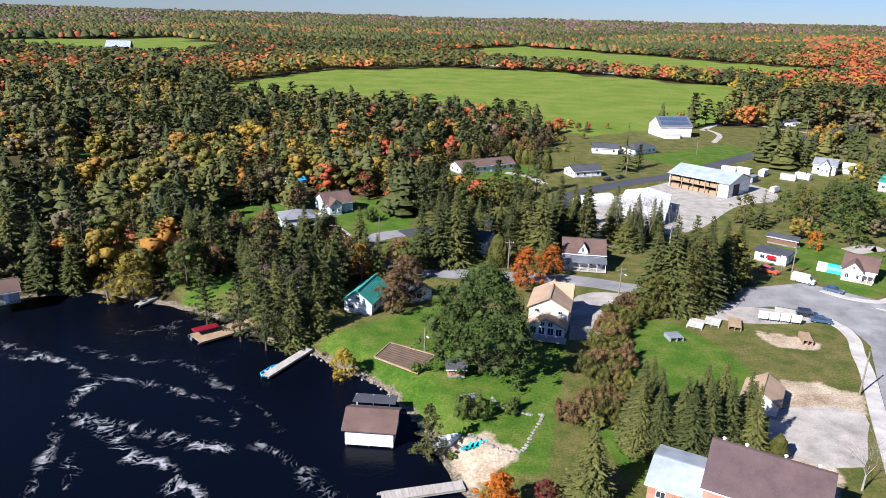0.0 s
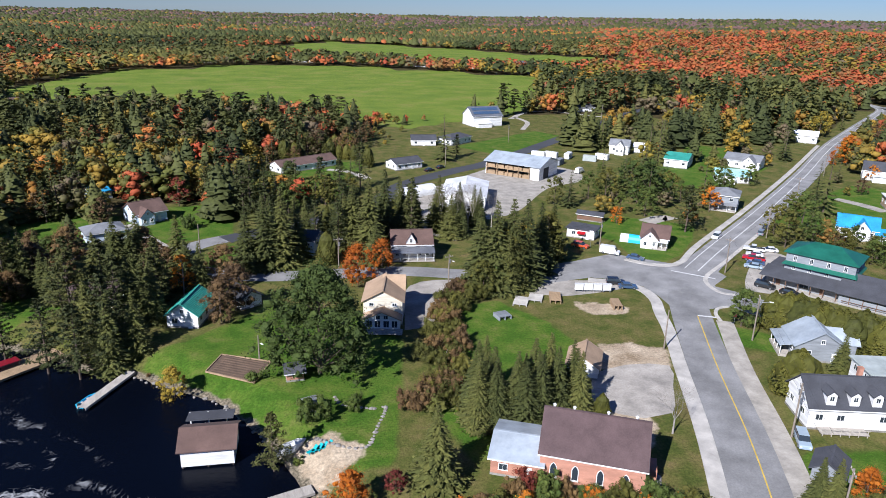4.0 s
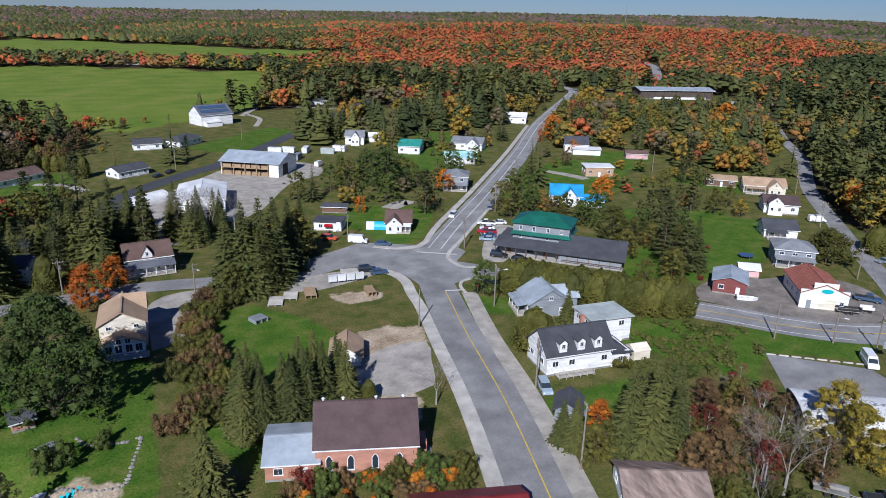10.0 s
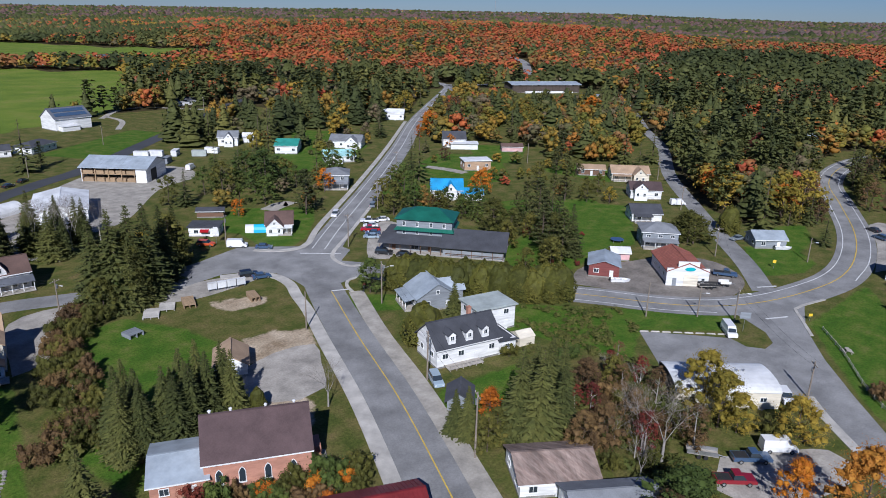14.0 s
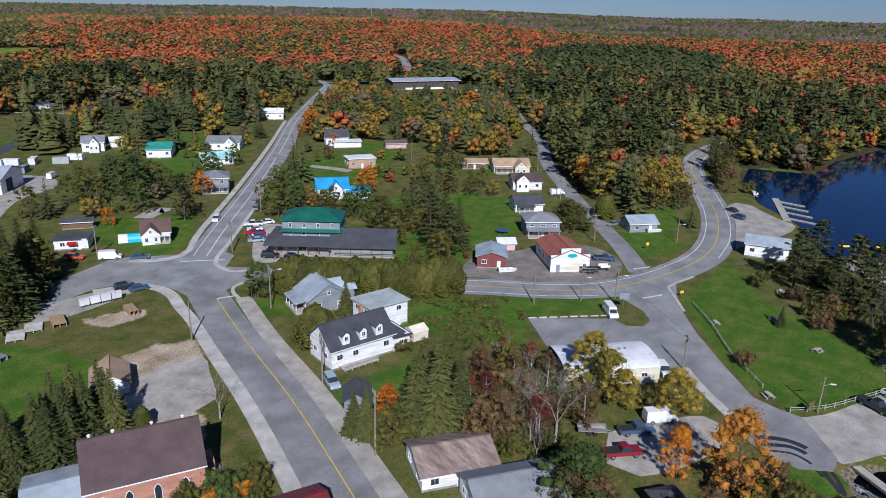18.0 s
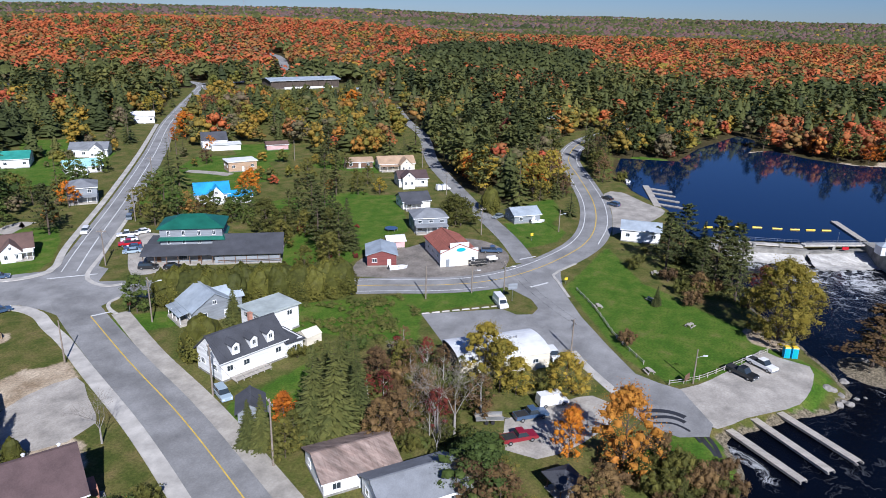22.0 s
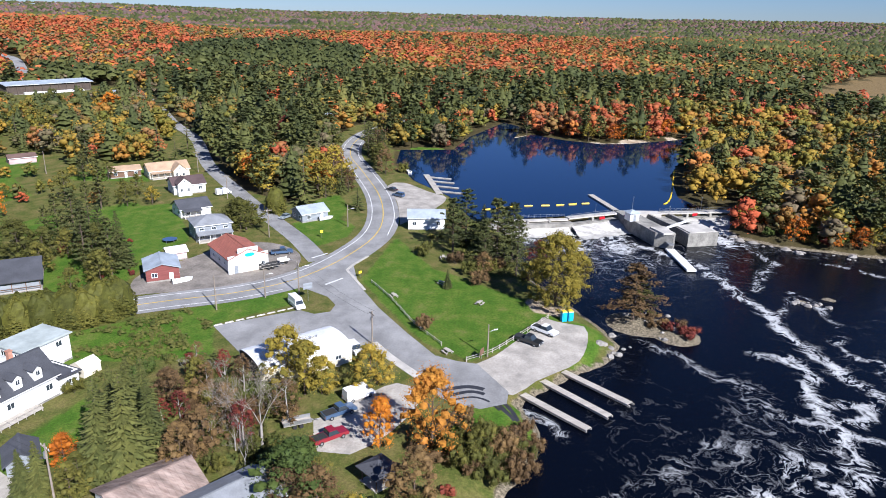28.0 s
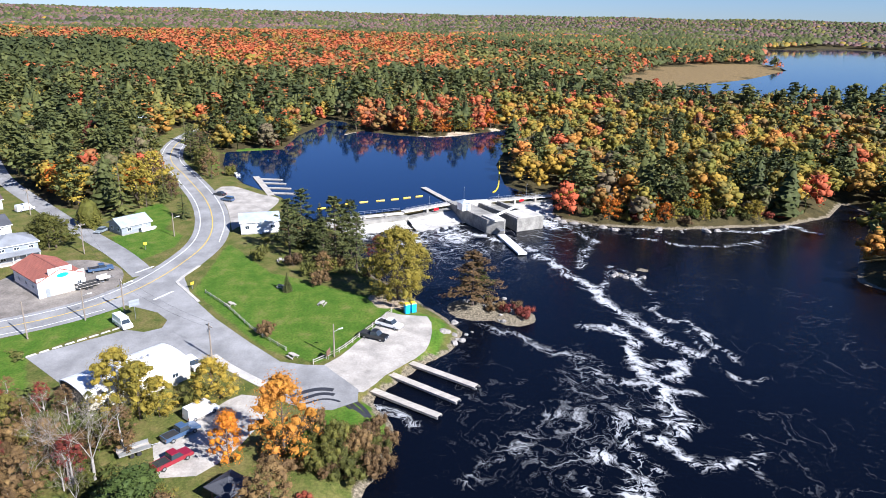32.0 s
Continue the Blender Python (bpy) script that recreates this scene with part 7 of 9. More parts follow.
RIVER_LAWN = [
    ("leafy", "b", -7.8, 145.1, 10.2, 1), ("leafy", "b", -10.6, 139.5, 9.2, 1), ("leafy", "y", -17.5, 114.4, 6.4, 1), ("shrub", "g", 5.0, 97.8, 5, 1),
    ("pine", "", -1.2, 89.8, 10.3, 1), ("shrub", "g", -3.9, 113.5, 2.3, 1), ("spruce", "", 20.7, 78.8, 12.5, 1.2), ("leafy", "a", 8.2, 76.0, 7.9, 1),
    ("leafy", "r", 14.8, 78.0, 3.6, 1), ("shrub", "b", 24.6, 99.7, 5, 1), ("shrub", "o", 35.0, 130.5, 5, 1), ("shrub", "o", 31.1, 122.7, 5, 1),
    ("shrub", "o", 27.7, 113.5, 5, 1), ("shrub", "b", 28.3, 102.0, 4.7, 1), ("shrub", "o", 44.7, 140.5, 5, 1), ("shrub", "o", 40.0, 136.4, 5, 1),
    ("shrub", "b", 21.6, 98.2, 4.6, 1), ("shrub", "g", 12.1, 100.3, 3.2, 1),
]
MIDDLE_ROW = [
    ("spruce", "", 47.4, 146.0, 20.5, 1), ("spruce", "", 51.1, 145.3, 22, 1), ("leafy", "o", 53.9, 148.1, 16, 1), ("spruce", "", 55.6, 146.6, 22, 1),
    ("spruce", "", 59.9, 148.6, 21.3, 1), ("slim", "y", 64.9, 161.4, 11.6, 1), ("spruce", "", 66.2, 155.2, 18.3, 1), ("leafy", "o", 70.0, 159.9, 14.3, 1),
    ("spruce", "", 73.3, 164.7, 14.3, 1), ("bare", "", 57.4, 189.6, 16, 0.7), ("bare", "", 53.5, 190.5, 14, 0.7), ("bare", "", 61, 197, 13, 0.7), ("bare", "", 66.7, 195.3, 12, 0.8), ("spruce", "", 33.3, 91.1, 12.0, 1),
    ("spruce", "", 36.7, 91.0, 12.7, 1), ("spruce", "", 40.4, 91.4, 12.2, 1), ("spruce", "", 44.0, 92.1, 12.2, 1), ("spruce", "", 48.2, 93.8, 10.7, 1),
    ("cedar", "", 51.2, 89.6, 4.4, 1), ("bare", "", 60.1, 82.6, 8.8, 1),
]
LUMBER = [
    ("spruce", "", 101.6, 214.9, 13.1, 1), ("leafy", "g", 112.3, 222.5, 9.8, 1), ("leafy", "o", 116.6, 217.7, 12.0, 1), ("leafy", "g", 129.8, 211.7, 15.5, 1.3),
    ("spruce", "", 173.0, 277.7, 20.7, 1), ("spruce", "", 77.5, 296.7, 21.0, 1), ("pine", "", 85.0, 302.5, 10.7, 1), ("spruce", "", 54.9, 293.6, 8.3, 1),
    ("cedar", "", 42.1, 288.5, 9, 1), ("spruce", "", 25.1, 318.9, 14.6, 1), ("cedar", "", 29.2, 314.2, 8.3, 1), ("spruce", "", 41.6, 325.5, 9.3, 1),
    ("cedar", "", 35.5, 305.0, 7.0, 1), ("leafy", "a", 121.6, 406.3, 7.5, 1),
]
STREET = [
    ("leafy", "g", 128.9, 221.6, 13.5, 1.2), ("leafy", "o", 97.1, 218.0, 10.2, 1), ("leafy", "g", 135.6, 216.3, 9.8, 1), ("spruce", "", 100.2, 212.7, 11.8, 1),
    ("leafy", "g", 117.8, 221.0, 8.5, 1), ("pine", "", 124.7, 180.1, 14.8, 1.3), ("leafy", "a", 146.5, 199.8, 8.7, 1), ("leafy", "a", 107.6, 192.2, 5.7, 1),
    ("leafy", "g", 157.4, 169.8, 13.7, 1), ("leafy", "o", 145.1, 160.9, 10.8, 1), ("leafy", "g", 154.0, 160.7, 9.1, 1), ("spruce", "", 183.9, 189.5, 20.8, 1),
    ("leafy", "a", 261.5, 262.1, 14.1, 1), ("leafy", "a", 190.2, 161.1, 9.3, 1), ("spruce", "", 237.9, 274.8, 16.1, 1), ("leafy", "y", 307.6, 331.9, 15.0, 1),
    ("leafy", "o", 144.6, 220.7, 8.8, 1), ("spruce", "", 163.9, 315.7, 16.3, 1), ("spruce", "", 178.2, 294.4, 15.8, 1), ("spruce", "", 187.0, 298.0, 17.7, 1),
]
HEDGE_YARDS = [
    ("leafy", "g", 97.1, 115.8, 8.4, 1), ("cedar", "", 102.6, 113.6, 8.8, 1), ("cedar", "", 88.1, 88.8, 9, 1.5), ("spruce", "", 102.5, 94.1, 8.2, 1),
    ("spruce", "", 84.3, 58.6, 12.6, 1), ("spruce", "", 88.9, 56.3, 11.8, 1), ("spruce", "", 84.9, 56.1, 13.9, 1), ("spruce", "", 70.4, 60.9, 8.8, 1),
    ("leafy", "a", 79.5, 63.8, 3.7, 1), ("leafy", "o", 73.4, 57.5, 5.4, 1), ("shrub", "o", 95.9, 73.2, 3.2, 1), ("shrub", "g", 34.9, 73.0, 4.1, 1),
    ("shrub", "o", 44.9, 70.0, 4.2, 1), ("shrub", "g", 48.7, 67.2, 5, 1), ("shrub", "r", 32.8, 75.2, 3.3, 1), ("shrub", "a", 40.3, 69.9, 3.2, 1),
    ("shrub", "o", 52.2, 65.4, 4.6, 1), ("spruce", "", 30.6, 91.6, 12.5, 1),
]
CENTRE = [
    ("spruce", "", 241.9, 280.8, 16.3, 1), ("leafy", "y", 320.8, 344.9, 12.7, 1.3), ("spruce", "", 346.2, 356.5, 12.8, 1), ("spruce", "", 333.1, 327.7, 9.7, 1),
    ("leafy", "a", 275.8, 275.8, 10.3, 1.2), ("leafy", "a", 254.1, 262.0, 6.9, 1), ("leafy", "b", 302.0, 282.5, 16, 1), ("leafy", "b", 308.8, 299.3, 14.5, 1),
    ("spruce", "", 380.0, 336.2, 12.6, 1), ("spruce", "", 393.7, 333.9, 9.4, 1), ("leafy", "o", 393.6, 318.0, 13.5, 1.2), ("leafy", "o", 338.1, 257.1, 16, 1),
    ("leafy", "o", 386.3, 277.2, 16, 1), ("leafy", "o", 395.0, 265.2, 16, 1), ("leafy", "b", 306.8, 264.5, 12.4, 1), ("leafy", "y", 349.4, 305.0, 10.6, 1),
    ("spruce", "", 293.9, 232.3, 16.1, 1), ("leafy", "y", 293.8, 216.7, 11.5, 1), ("leafy", "b", 315.8, 216.1, 13.6, 1), ("spruce", "", 359.7, 268.1, 13.9, 1),
    ("leafy", "a", 380.6, 238.6, 15.8, 1.2), ("leafy", "r", 386.9, 229.8, 12.4, 1), ("spruce", "", 372.5, 207.4, 11.8, 1), ("leafy", "b", 291.9, 175.2, 11.0, 1),
    ("spruce", "", 278.9, 155.3, 16.9, 1), ("spruce", "", 291.5, 148.5, 17.3, 1), ("spruce", "", 276.5, 146.7, 11.5, 1), ("spruce", "", 197.7, 208.6, 14.4, 1),
    ("leafy", "y", 307, 237.6, 18, 1), ("leafy", "o", 309, 226.3, 17, 1.1), ("pine", "", 250.9, 170, 16, 1.2),
]
GARDENS_EAST = [
    ("spruce", "", 229.9, 232.8, 8.8, 1), ("leafy", "a", 246.3, 232.5, 6.6, 1), ("leafy", "b", 221.3, 211.8, 6.7, 1), ("leafy", "o", 169.1, 187.4, 8.8, 1.3),
    ("leafy", "o", 149.8, 171.7, 9.8, 1), ("pine", "", 172.5, 181.7, 9.9, 1), ("spruce", "", 149.2, 166.4, 8.0, 1), ("spruce", "", 154.9, 162.8, 9.9, 1),
    ("spruce", "", 162.8, 162.3, 9.3, 1), ("leafy", "a", 160.0, 153.9, 4.6, 1), ("leafy", "g", 158.7, 143.7, 7.1, 1), ("leafy", "g", 159.8, 138.1, 5.9, 1),
    ("leafy", "a", 187.4, 161.1, 8.9, 1), ("leafy", "o", 162.2, 131.5, 6.2, 1), ("leafy", "y", 164.2, 134.1, 3.6, 1), ("leafy", "g", 208.0, 172.7, 4.4, 1),
    ("leafy", "o", 209.7, 151.8, 10.7, 1), ("pine", "", 166.4, 124.1, 14.9, 1), ("pine", "", 186.4, 128.4, 13.4, 1), ("pine", "", 237.9, 163.3, 11.8, 1),
    ("pine", "", 204.3, 135.7, 16.3, 1), ("pine", "", 166.6, 112.0, 12.1, 1), ("pine", "", 148.1, 98.0, 14.8, 1.2), ("pine", "", 169.4, 118.9, 12.4, 1),
    ("spruce", "", 155.2, 99.8, 14.5, 1), ("leafy", "o", 218.9, 136.5, 6.5, 1), ("leafy", "o", 221.1, 132.8, 7.6, 1), ("leafy", "y", 212.2, 122.3, 6.2, 1),
    ("leafy", "o", 242.1, 156.3, 7.1, 1), ("shrub", "r", 161.7, 120.7, 2.6, 1), ("shrub", "r", 168.5, 120.4, 1.8, 1), ("leafy", "o", 190.9, 81.2, 9.0, 1.4),
    ("leafy", "o", 191.5, 86.3, 7.3, 1.2),
]
CURVE = [
    ("leafy", "y", 237.8, 91.7, 16, 1.2), ("leafy", "a", 248.8, 101.8, 11.2, 1), ("leafy", "r", 327.9, 114.3, 15.7, 1), ("spruce", "", 221.5, 72.9, 19.7, 1),
    ("leafy", "y", 246.8, 70.0, 16, 1), ("spruce", "", 218.9, 54.0, 10.3, 1), ("cedar", "", 211.0, 79.3, 9, 1.2), ("leafy", "o", 191.0, 83.0, 9.6, 1.2),
    ("leafy", "y", 236.4, 72.4, 15.6, 1), ("spruce", "", 239.6, 64.7, 11.5, 1), ("leafy", "o", 215.2, 124.0, 5.6, 1), ("spruce", "", 356.8, 83.4, 14.7, 1),
    ("shrub", "o", 282.1, 49.7, 5, 1), ("leafy", "b", 345.8, 67.5, 15.6, 1), ("spruce", "", 358.4, 59.6, 16.0, 1), ("shrub", "r", 344.8, 39.7, 5, 1),
    ("leafy", "o", 212.7, 140.8, 7.2, 1), ("leafy", "o", 208.6, 129.2, 8.1, 1),
]
PARK = [
    ("big", "y", 148.5, -9.0, 17.0, 0.9), ("pine", "", 181.8, 18.1, 15.5, 1.35), ("pine", "", 187.1, 14.9, 16.9, 1.3), ("pine", "", 180.6, 6.0, 18.2, 1.35),
    ("pine", "", 183.1, 1.7, 17.9, 1.3), ("spruce", "", 182.9, 9.9, 14.2, 1), ("pine", "o", 185.2, 4.0, 15.7, 1.2), ("shrub", "b", 172.1, 16.2, 4.3, 1),
    ("shrub", "o", 175.7, 0.7, 4.1, 1), ("shrub", "b", 171.2, 4.7, 3.6, 1), ("leafy", "b", 166.4, 8.5, 5.6, 1), ("shrub", "o", 165.4, 11.2, 4.7, 1),
    ("spruce", "", 154.8, 16.4, 4.8, 1), ("shrub", "b", 131.0, 18.7, 3.7, 1), ("leafy", "r", 184.9, -5.6, 7.1, 1), ("shrub", "o", 178.1, 25.3, 4.8, 1),
    ("shrub", "b", 158.2, 9.1, 4.3, 1), ("shrub", "o", 169.2, 6.6, 3.7, 1),
]
THICKET = [
    ("leafy", "a", 77.2, 62.2, 5.2, 1), ("spruce", "", 76.4, 55.7, 15.3, 1), ("spruce", "", 77.1, 52.3, 16.4, 1), ("spruce", "", 81.1, 51.0, 12.7, 1),
    ("leafy", "o", 69.6, 56.2, 6.2, 1), ("leafy", "b", 83.0, 44.1, 8.1, 1), ("bare", "", 86.1, 39.8, 11.8, 1), ("bare", "", 86.4, 36.6, 12, 1),
    ("leafy", "y", 104.9, 38.8, 10.7, 1), ("leafy", "y", 101.6, 34.8, 9.8, 1), ("leafy", "y", 104.9, 24.1, 8.7, 1), ("leafy", "y", 102.2, 32.0, 7.0, 1),
    ("slim", "r", 103.8, 50.0, 6.3, 1), ("slim", "r", 103.9, 56.3, 5.2, 1), ("leafy", "d", 88.7, 11.1, 13.5, 0.85), ("leafy", "a", 88.5, 19.0, 8.4, 0.7),
    ("leafy", "g", 73.3, 27.5, 10.2, 1.2), ("spruce", "", 69.8, 63.0, 7.7, 1), ("leafy", "b", 78.6, 45.6, 7.6, 1), ("slim", "r", 85.5, 39.1, 7.9, 1),
]
SHORE = [
    ("shrub", "o", 91.3, 4.3, 5, 1), ("shrub", "b", 90.3, 0.9, 5, 1), ("shrub", "o", 90.4, -1.5, 5, 1), ("shrub", "b", 93.3, -3.8, 4.3, 1),
    ("shrub", "o", 85.2, 2.1, 5, 1), ("shrub", "b", 87.4, -2.5, 5, 1), ("shrub", "o", 85.4, 5.3, 5, 1), ("shrub", "r", 79.5, 7.4, 2.0, 1),
    ("shrub", "o", 95.3, 47.1, 5, 1), ("shrub", "b", 96.0, 50.7, 5, 1), ("shrub", "g", 102.2, 64.2, 4.6, 1), ("shrub", "b", 93.8, 40.2, 5, 1),
    ("shrub", "o", 104.5, 26.5, 5, 1),
]
for rows, words in ((WEST_SHORE, "on the river shore"), (WEST_YARDS, "among the houses"), (RIVER_LAWN, "on the riverside lawn"), (MIDDLE_ROW, "in a row beside the street"), (LUMBER, "near the lumber yard"), (STREET, "beside the main street"), (HEDGE_YARDS, "in a front yard"), (CENTRE, "in a back garden"), (GARDENS_EAST, "in a garden by the lane"), (CURVE, "beside the curving road"), (PARK, "at the park"), (THICKET, "in the thicket"), (SHORE, "by the boat launch")):
    for kind, hue, x, y, h, wide in rows:
        tree(kind, x, y, h, hue, wide, where=words)

tree("big", 7.5, 113.3, 19.8, "g", where="on the riverside lawn")
tree("pine", 146.5, -26.2, 13.0, "b", 2.0, where="on the rocky islet")
tree("pine", 149.5, -27.5, 10.0, "o", 1.9, where="on the rocky islet")
for ix, iy in ((143, -33), (141, -36), (144.5, -36.5), (148, -30), (150, -31.5), (139.5, -37.5), (142.5, -38.5), (146, -33), (144, -30)):
    tree("shrub", ix, iy, 2.4, "b" if ix > 143 else "r", where="on the rocky islet")
for k in range(24):
    f = k / 23
    tree("cedar", 104.5 + 21.5 * f + tree_rnd.uniform(-1.4, 1.4), 111.5 - 28 * f + tree_rnd.uniform(-1.0, 1.0), tree_rnd.uniform(8.0, 9.2), "", 1.3, where="in a tall trimmed hedge", group="cedar hedge")

HOUSE_SPOTS = [(o.matrix_world.translation.x, o.matrix_world.translation.y) for o in scene.objects if o.parent is None and o.get("category") in ("house", "shop", "garage", "inn", "shed", "workshop", "church", "hut", "warehouse", "store")]


YARD = [(84, 22), (84, 31), (95, 34), (104, 28), (111, 20), (106, 12), (93, 16)]


def thicket(poly, count, kinds, words, seed, clear=7.5, tall=(0.75, 1.15)):
    """Plants trees of these kinds over a patch of the plan, clear of roads, water and houses."""
    rnd = random.Random(seed)
    xs, ys = [p[0] for p in poly], [p[1] for p in poly]
    done, tries, placed = 0, 0, []
    while done < count and tries < count * 30:
        tries += 1
        x, y = rnd.uniform(min(xs), max(xs)), rnd.uniform(min(ys), max(ys))
        ax, ay = np.array([x]), np.array([y])
        if not inside(poly, ax, ay)[0] or from_shore(RIVER, ax, ay)[0] < 1.0 or from_shore(POND, ax, ay)[0] < 1.0:
            continue
        if any(inside(o, ax, ay)[0] for o in OPEN_LAWNS):
            continue
        if inside(YARD, ax, ay)[0] or math.hypot(x - 80.5, y - 17.5) < 5:
            continue
        if any(line_gap(l, ax, ay)[0] < w + 1.0 for l, w in ROADS) or any(math.hypot(x - a, y - b) < clear for a, b in HOUSE_SPOTS) or any(math.hypot(x - a, y - b) < 2.4 for a, b in placed):
            continue
        kind, hue, h = rnd.choice(kinds)
        tree(kind, x, y, h * rnd.uniform(*tall), hue, rnd.uniform(0.85, 1.15), where=words)
        placed.append((x, y))
        done += 1

def grove(zones, seed):
    """Scrubby trees and bushes that fill the ground between gardens and lanes; nobody could count them."""
    rs = np.random.RandomState(seed)
    rows = []
    for poly, space, con, gold, tall in zones:
        q = np.array(poly, float)
        lo, hi = q.min(0), q.max(0)
        n = int((hi - lo).prod() / space ** 2)
        xy = rs.uniform(lo, hi, (n, 2))
        x, y = xy[:, 0], xy[:, 1]
        ok = inside(poly, x, y) & (from_shore(RIVER, x, y) > 1.5) & (from_shore(POND, x, y) > 1.5) & (waves(x, y, 26, 3) > -0.6)
        for line, w in ROADS:
            ok &= line_gap(line, x, y) > w + 1.5
        for lawn in GARDENS_AND_SIGHTLINE + OPEN_LAWNS:
            ok &= ~inside(lawn, x, y)
        for a, b in HOUSE_SPOTS:
            far = math.hypot(a, b)
            ok &= (np.hypot(x - a, y - b) > 7.5) & (line_gap([(a, b), (a - 20 * a / far, b - 20 * b / far)], x, y) > 6.0)
        xy = xy[ok]
        u = rs.uniform(0, 1, len(xy))
        rows.append(np.column_stack([xy, tall * rs.uniform(0.35, 1.1, len(xy)), np.where(u < con, 0, np.where(u < con + gold, 1, np.where(u < con + gold + 0.2, 3, 2)))]))
    r = np.concatenate(rows)
    for k, name, label, kind, mat, wide in ((0, "yard_conifer", "dark conifers scattered between the gardens", "spruce", WOODS_CONIFER, 1.25), (1, "yard_maple", "orange and red young maples between the gardens", "round", WOODS_MAPLE, 1.2), (2, "yard_brush", "olive and brown scrub and trees between the gardens", "round", WOODS_MIXED, 1.25), (3, "yard_gold", "yellow-green and golden trees between the gardens", "round", WOODS_GOLD, 1.2)):
        sel = r[:, 3] == k
        scatter(name, label, r[sel, :2], r[sel, 2] * (1.35 if k == 0 else 1.0), kind, 2, mat, wide, seed + k)


# The first outline is stretched towards the camera so trees don't hide the arena.
GARDENS_AND_SIGHTLINE = [[(465, 428), (515, 420), (575, 372), (549, 311), (500, 275), (440, 262), (405, 290), (400, 340), (420, 385)], [(240, 216), (262, 235), (279, 209), (250, 188)], [(168, 140), (173, 131), (197, 149), (191, 159)], [(136, 113), (160, 130), (166, 116), (142, 94)], [(180, 113), (207, 131), (213, 112), (191, 100)], [(262, 165), (284, 142), (248, 125), (236, 145)], [(179, 203), (199, 226), (219, 193), (204, 180)]]
grove([([(165, 262), (235, 300), (282, 320), (262, 380), (190, 370), (150, 330), (150, 300)], 10.5, 0.55, 0.06, 15.0),
       ([(250, 264), (432, 419), (506, 402), (545, 356), (474, 269), (340, 180), (286, 156), (261, 171), (250, 190)], 7.4, 0.18, 0.08, 14.0),
       ([(150, 160), (151, 151), (165, 140), (143, 102), (150, 92), (237, 145), (262, 172), (252, 190), (252, 264), (210, 208)], 13.0, 0.1, 0.05, 7.0),
       ([(335, 205), (450, 290), (545, 355), (560, 330), (450, 262), (380, 215), (340, 180)], 7.0, 0.2, 0.12, 15.0),
       ([(120, 176), (170, 222), (225, 262), (262, 300), (240, 305), (172, 262), (128, 250), (104, 205)], 11.0, 0.15, 0.06, 7.0),
       ([(282, 70), (262, 98), (330, 92), (350, 102), (300, 78)], 6.5, 0.3, 0.2, 11.0),
       ([(-20, 290), (60, 335), (100, 420), (60, 420), (30, 360), (-40, 310)], 8.0, 0.2, 0.1, 6.0),
       ([(-76, 150), (-90, 210), (-70, 262), (0, 270), (30, 262), (-10, 200), (-46, 176)], 8.0, 0.4, 0.1, 13.0)], 40)
S, P = ("spruce", "", 14), ("pine", "", 16)
O, G, Y, A, R, B = (("leafy", c, 9.5) for c in "ogyarb")
thicket([(27, 96), (34, 101), (48, 98), (52, 91), (48, 86), (36, 89), (28, 91)], 12, [("spruce", "", 12)], "in the spruce clump behind the church", 30, 4, (0.85, 1.1))
thicket([(120, 176), (170, 222), (205, 235), (172, 262), (128, 250), (120, 235), (104, 205)], 20, [G, G, G, S, O], "behind the main street", 1)
thicket([(156, 158), (166, 150), (172, 148), (165, 140), (152, 146), (148, 156)], 7, [O, B, G], "behind the inn", 6)
thicket([(222, 78), (262, 98), (330, 92), (350, 102), (300, 78), (262, 66), (236, 58)], 24, [Y, A, S, B, O], "beside the curving road", 8)
thicket([(84, 30), (76, 40), (80, 52), (98, 60), (112, 56), (104, 44), (98, 34)], 44, [("leafy", "b", 7), ("leafy", "o", 6), ("shrub", "o", 3.4), ("shrub", "b", 3.4), ("bare", "", 9), ("bare", "", 7), ("slim", "b", 8), ("slim", "r", 6), ("bare", "", 6), ("shrub", "o", 4)], "in the thicket", 9, 5.5, (0.6, 1.05))
thicket([(66, 12), (78, 8), (79, 22), (70, 32), (58, 26)], 15, [O, B, ("shrub", "o", 3), ("shrub", "g", 3), Y], "in the thicket above the river", 10, 4.5, (0.6, 1.0))
def weeds(poly, space, tall, label, seed):
    rs = np.random.RandomState(seed)
    q = np.array(poly, float)
    lo, hi = q.min(0), q.max(0)
    xy = rs.uniform(lo, hi, (int((hi - lo).prod() / space ** 2), 2))
    ok = inside(poly, xy[:, 0], xy[:, 1]) & (waves(xy[:, 0], xy[:, 1], 14, seed) > -0.3)
    for a, b in HOUSE_SPOTS:
        ok &= np.hypot(xy[:, 0] - a, xy[:, 1] - b) > 6.5
    scatter("weeds", label, xy[ok], tall * rs.uniform(0.4, 1.2, ok.sum()), "round", 0, WEEDS, 1.7, seed)


weeds([(100, 88), (118, 86), (132, 70), (126, 62), (106, 62), (98, 72)], 1.3, 1.2, "tall olive and russet weeds on the slope", 61)
weeds([(84, 30), (76, 40), (80, 52), (98, 62), (114, 56), (104, 42), (98, 36)], 1.7, 1.8, "brown and olive undergrowth in the thicket", 62)
weeds([(206, 16), (218, 10), (214, -6), (196, -2), (176, 2), (160, -8), (168, 10), (188, 20)], 1.8, 1.5, "brown brush on the bank above the rapids", 63)
weeds([(24, 96), (30, 118), (36, 142), (44, 148), (40, 136), (36, 120), (32, 96)], 1.7, 2.0, "dry brown brush in the hedgerow", 64)
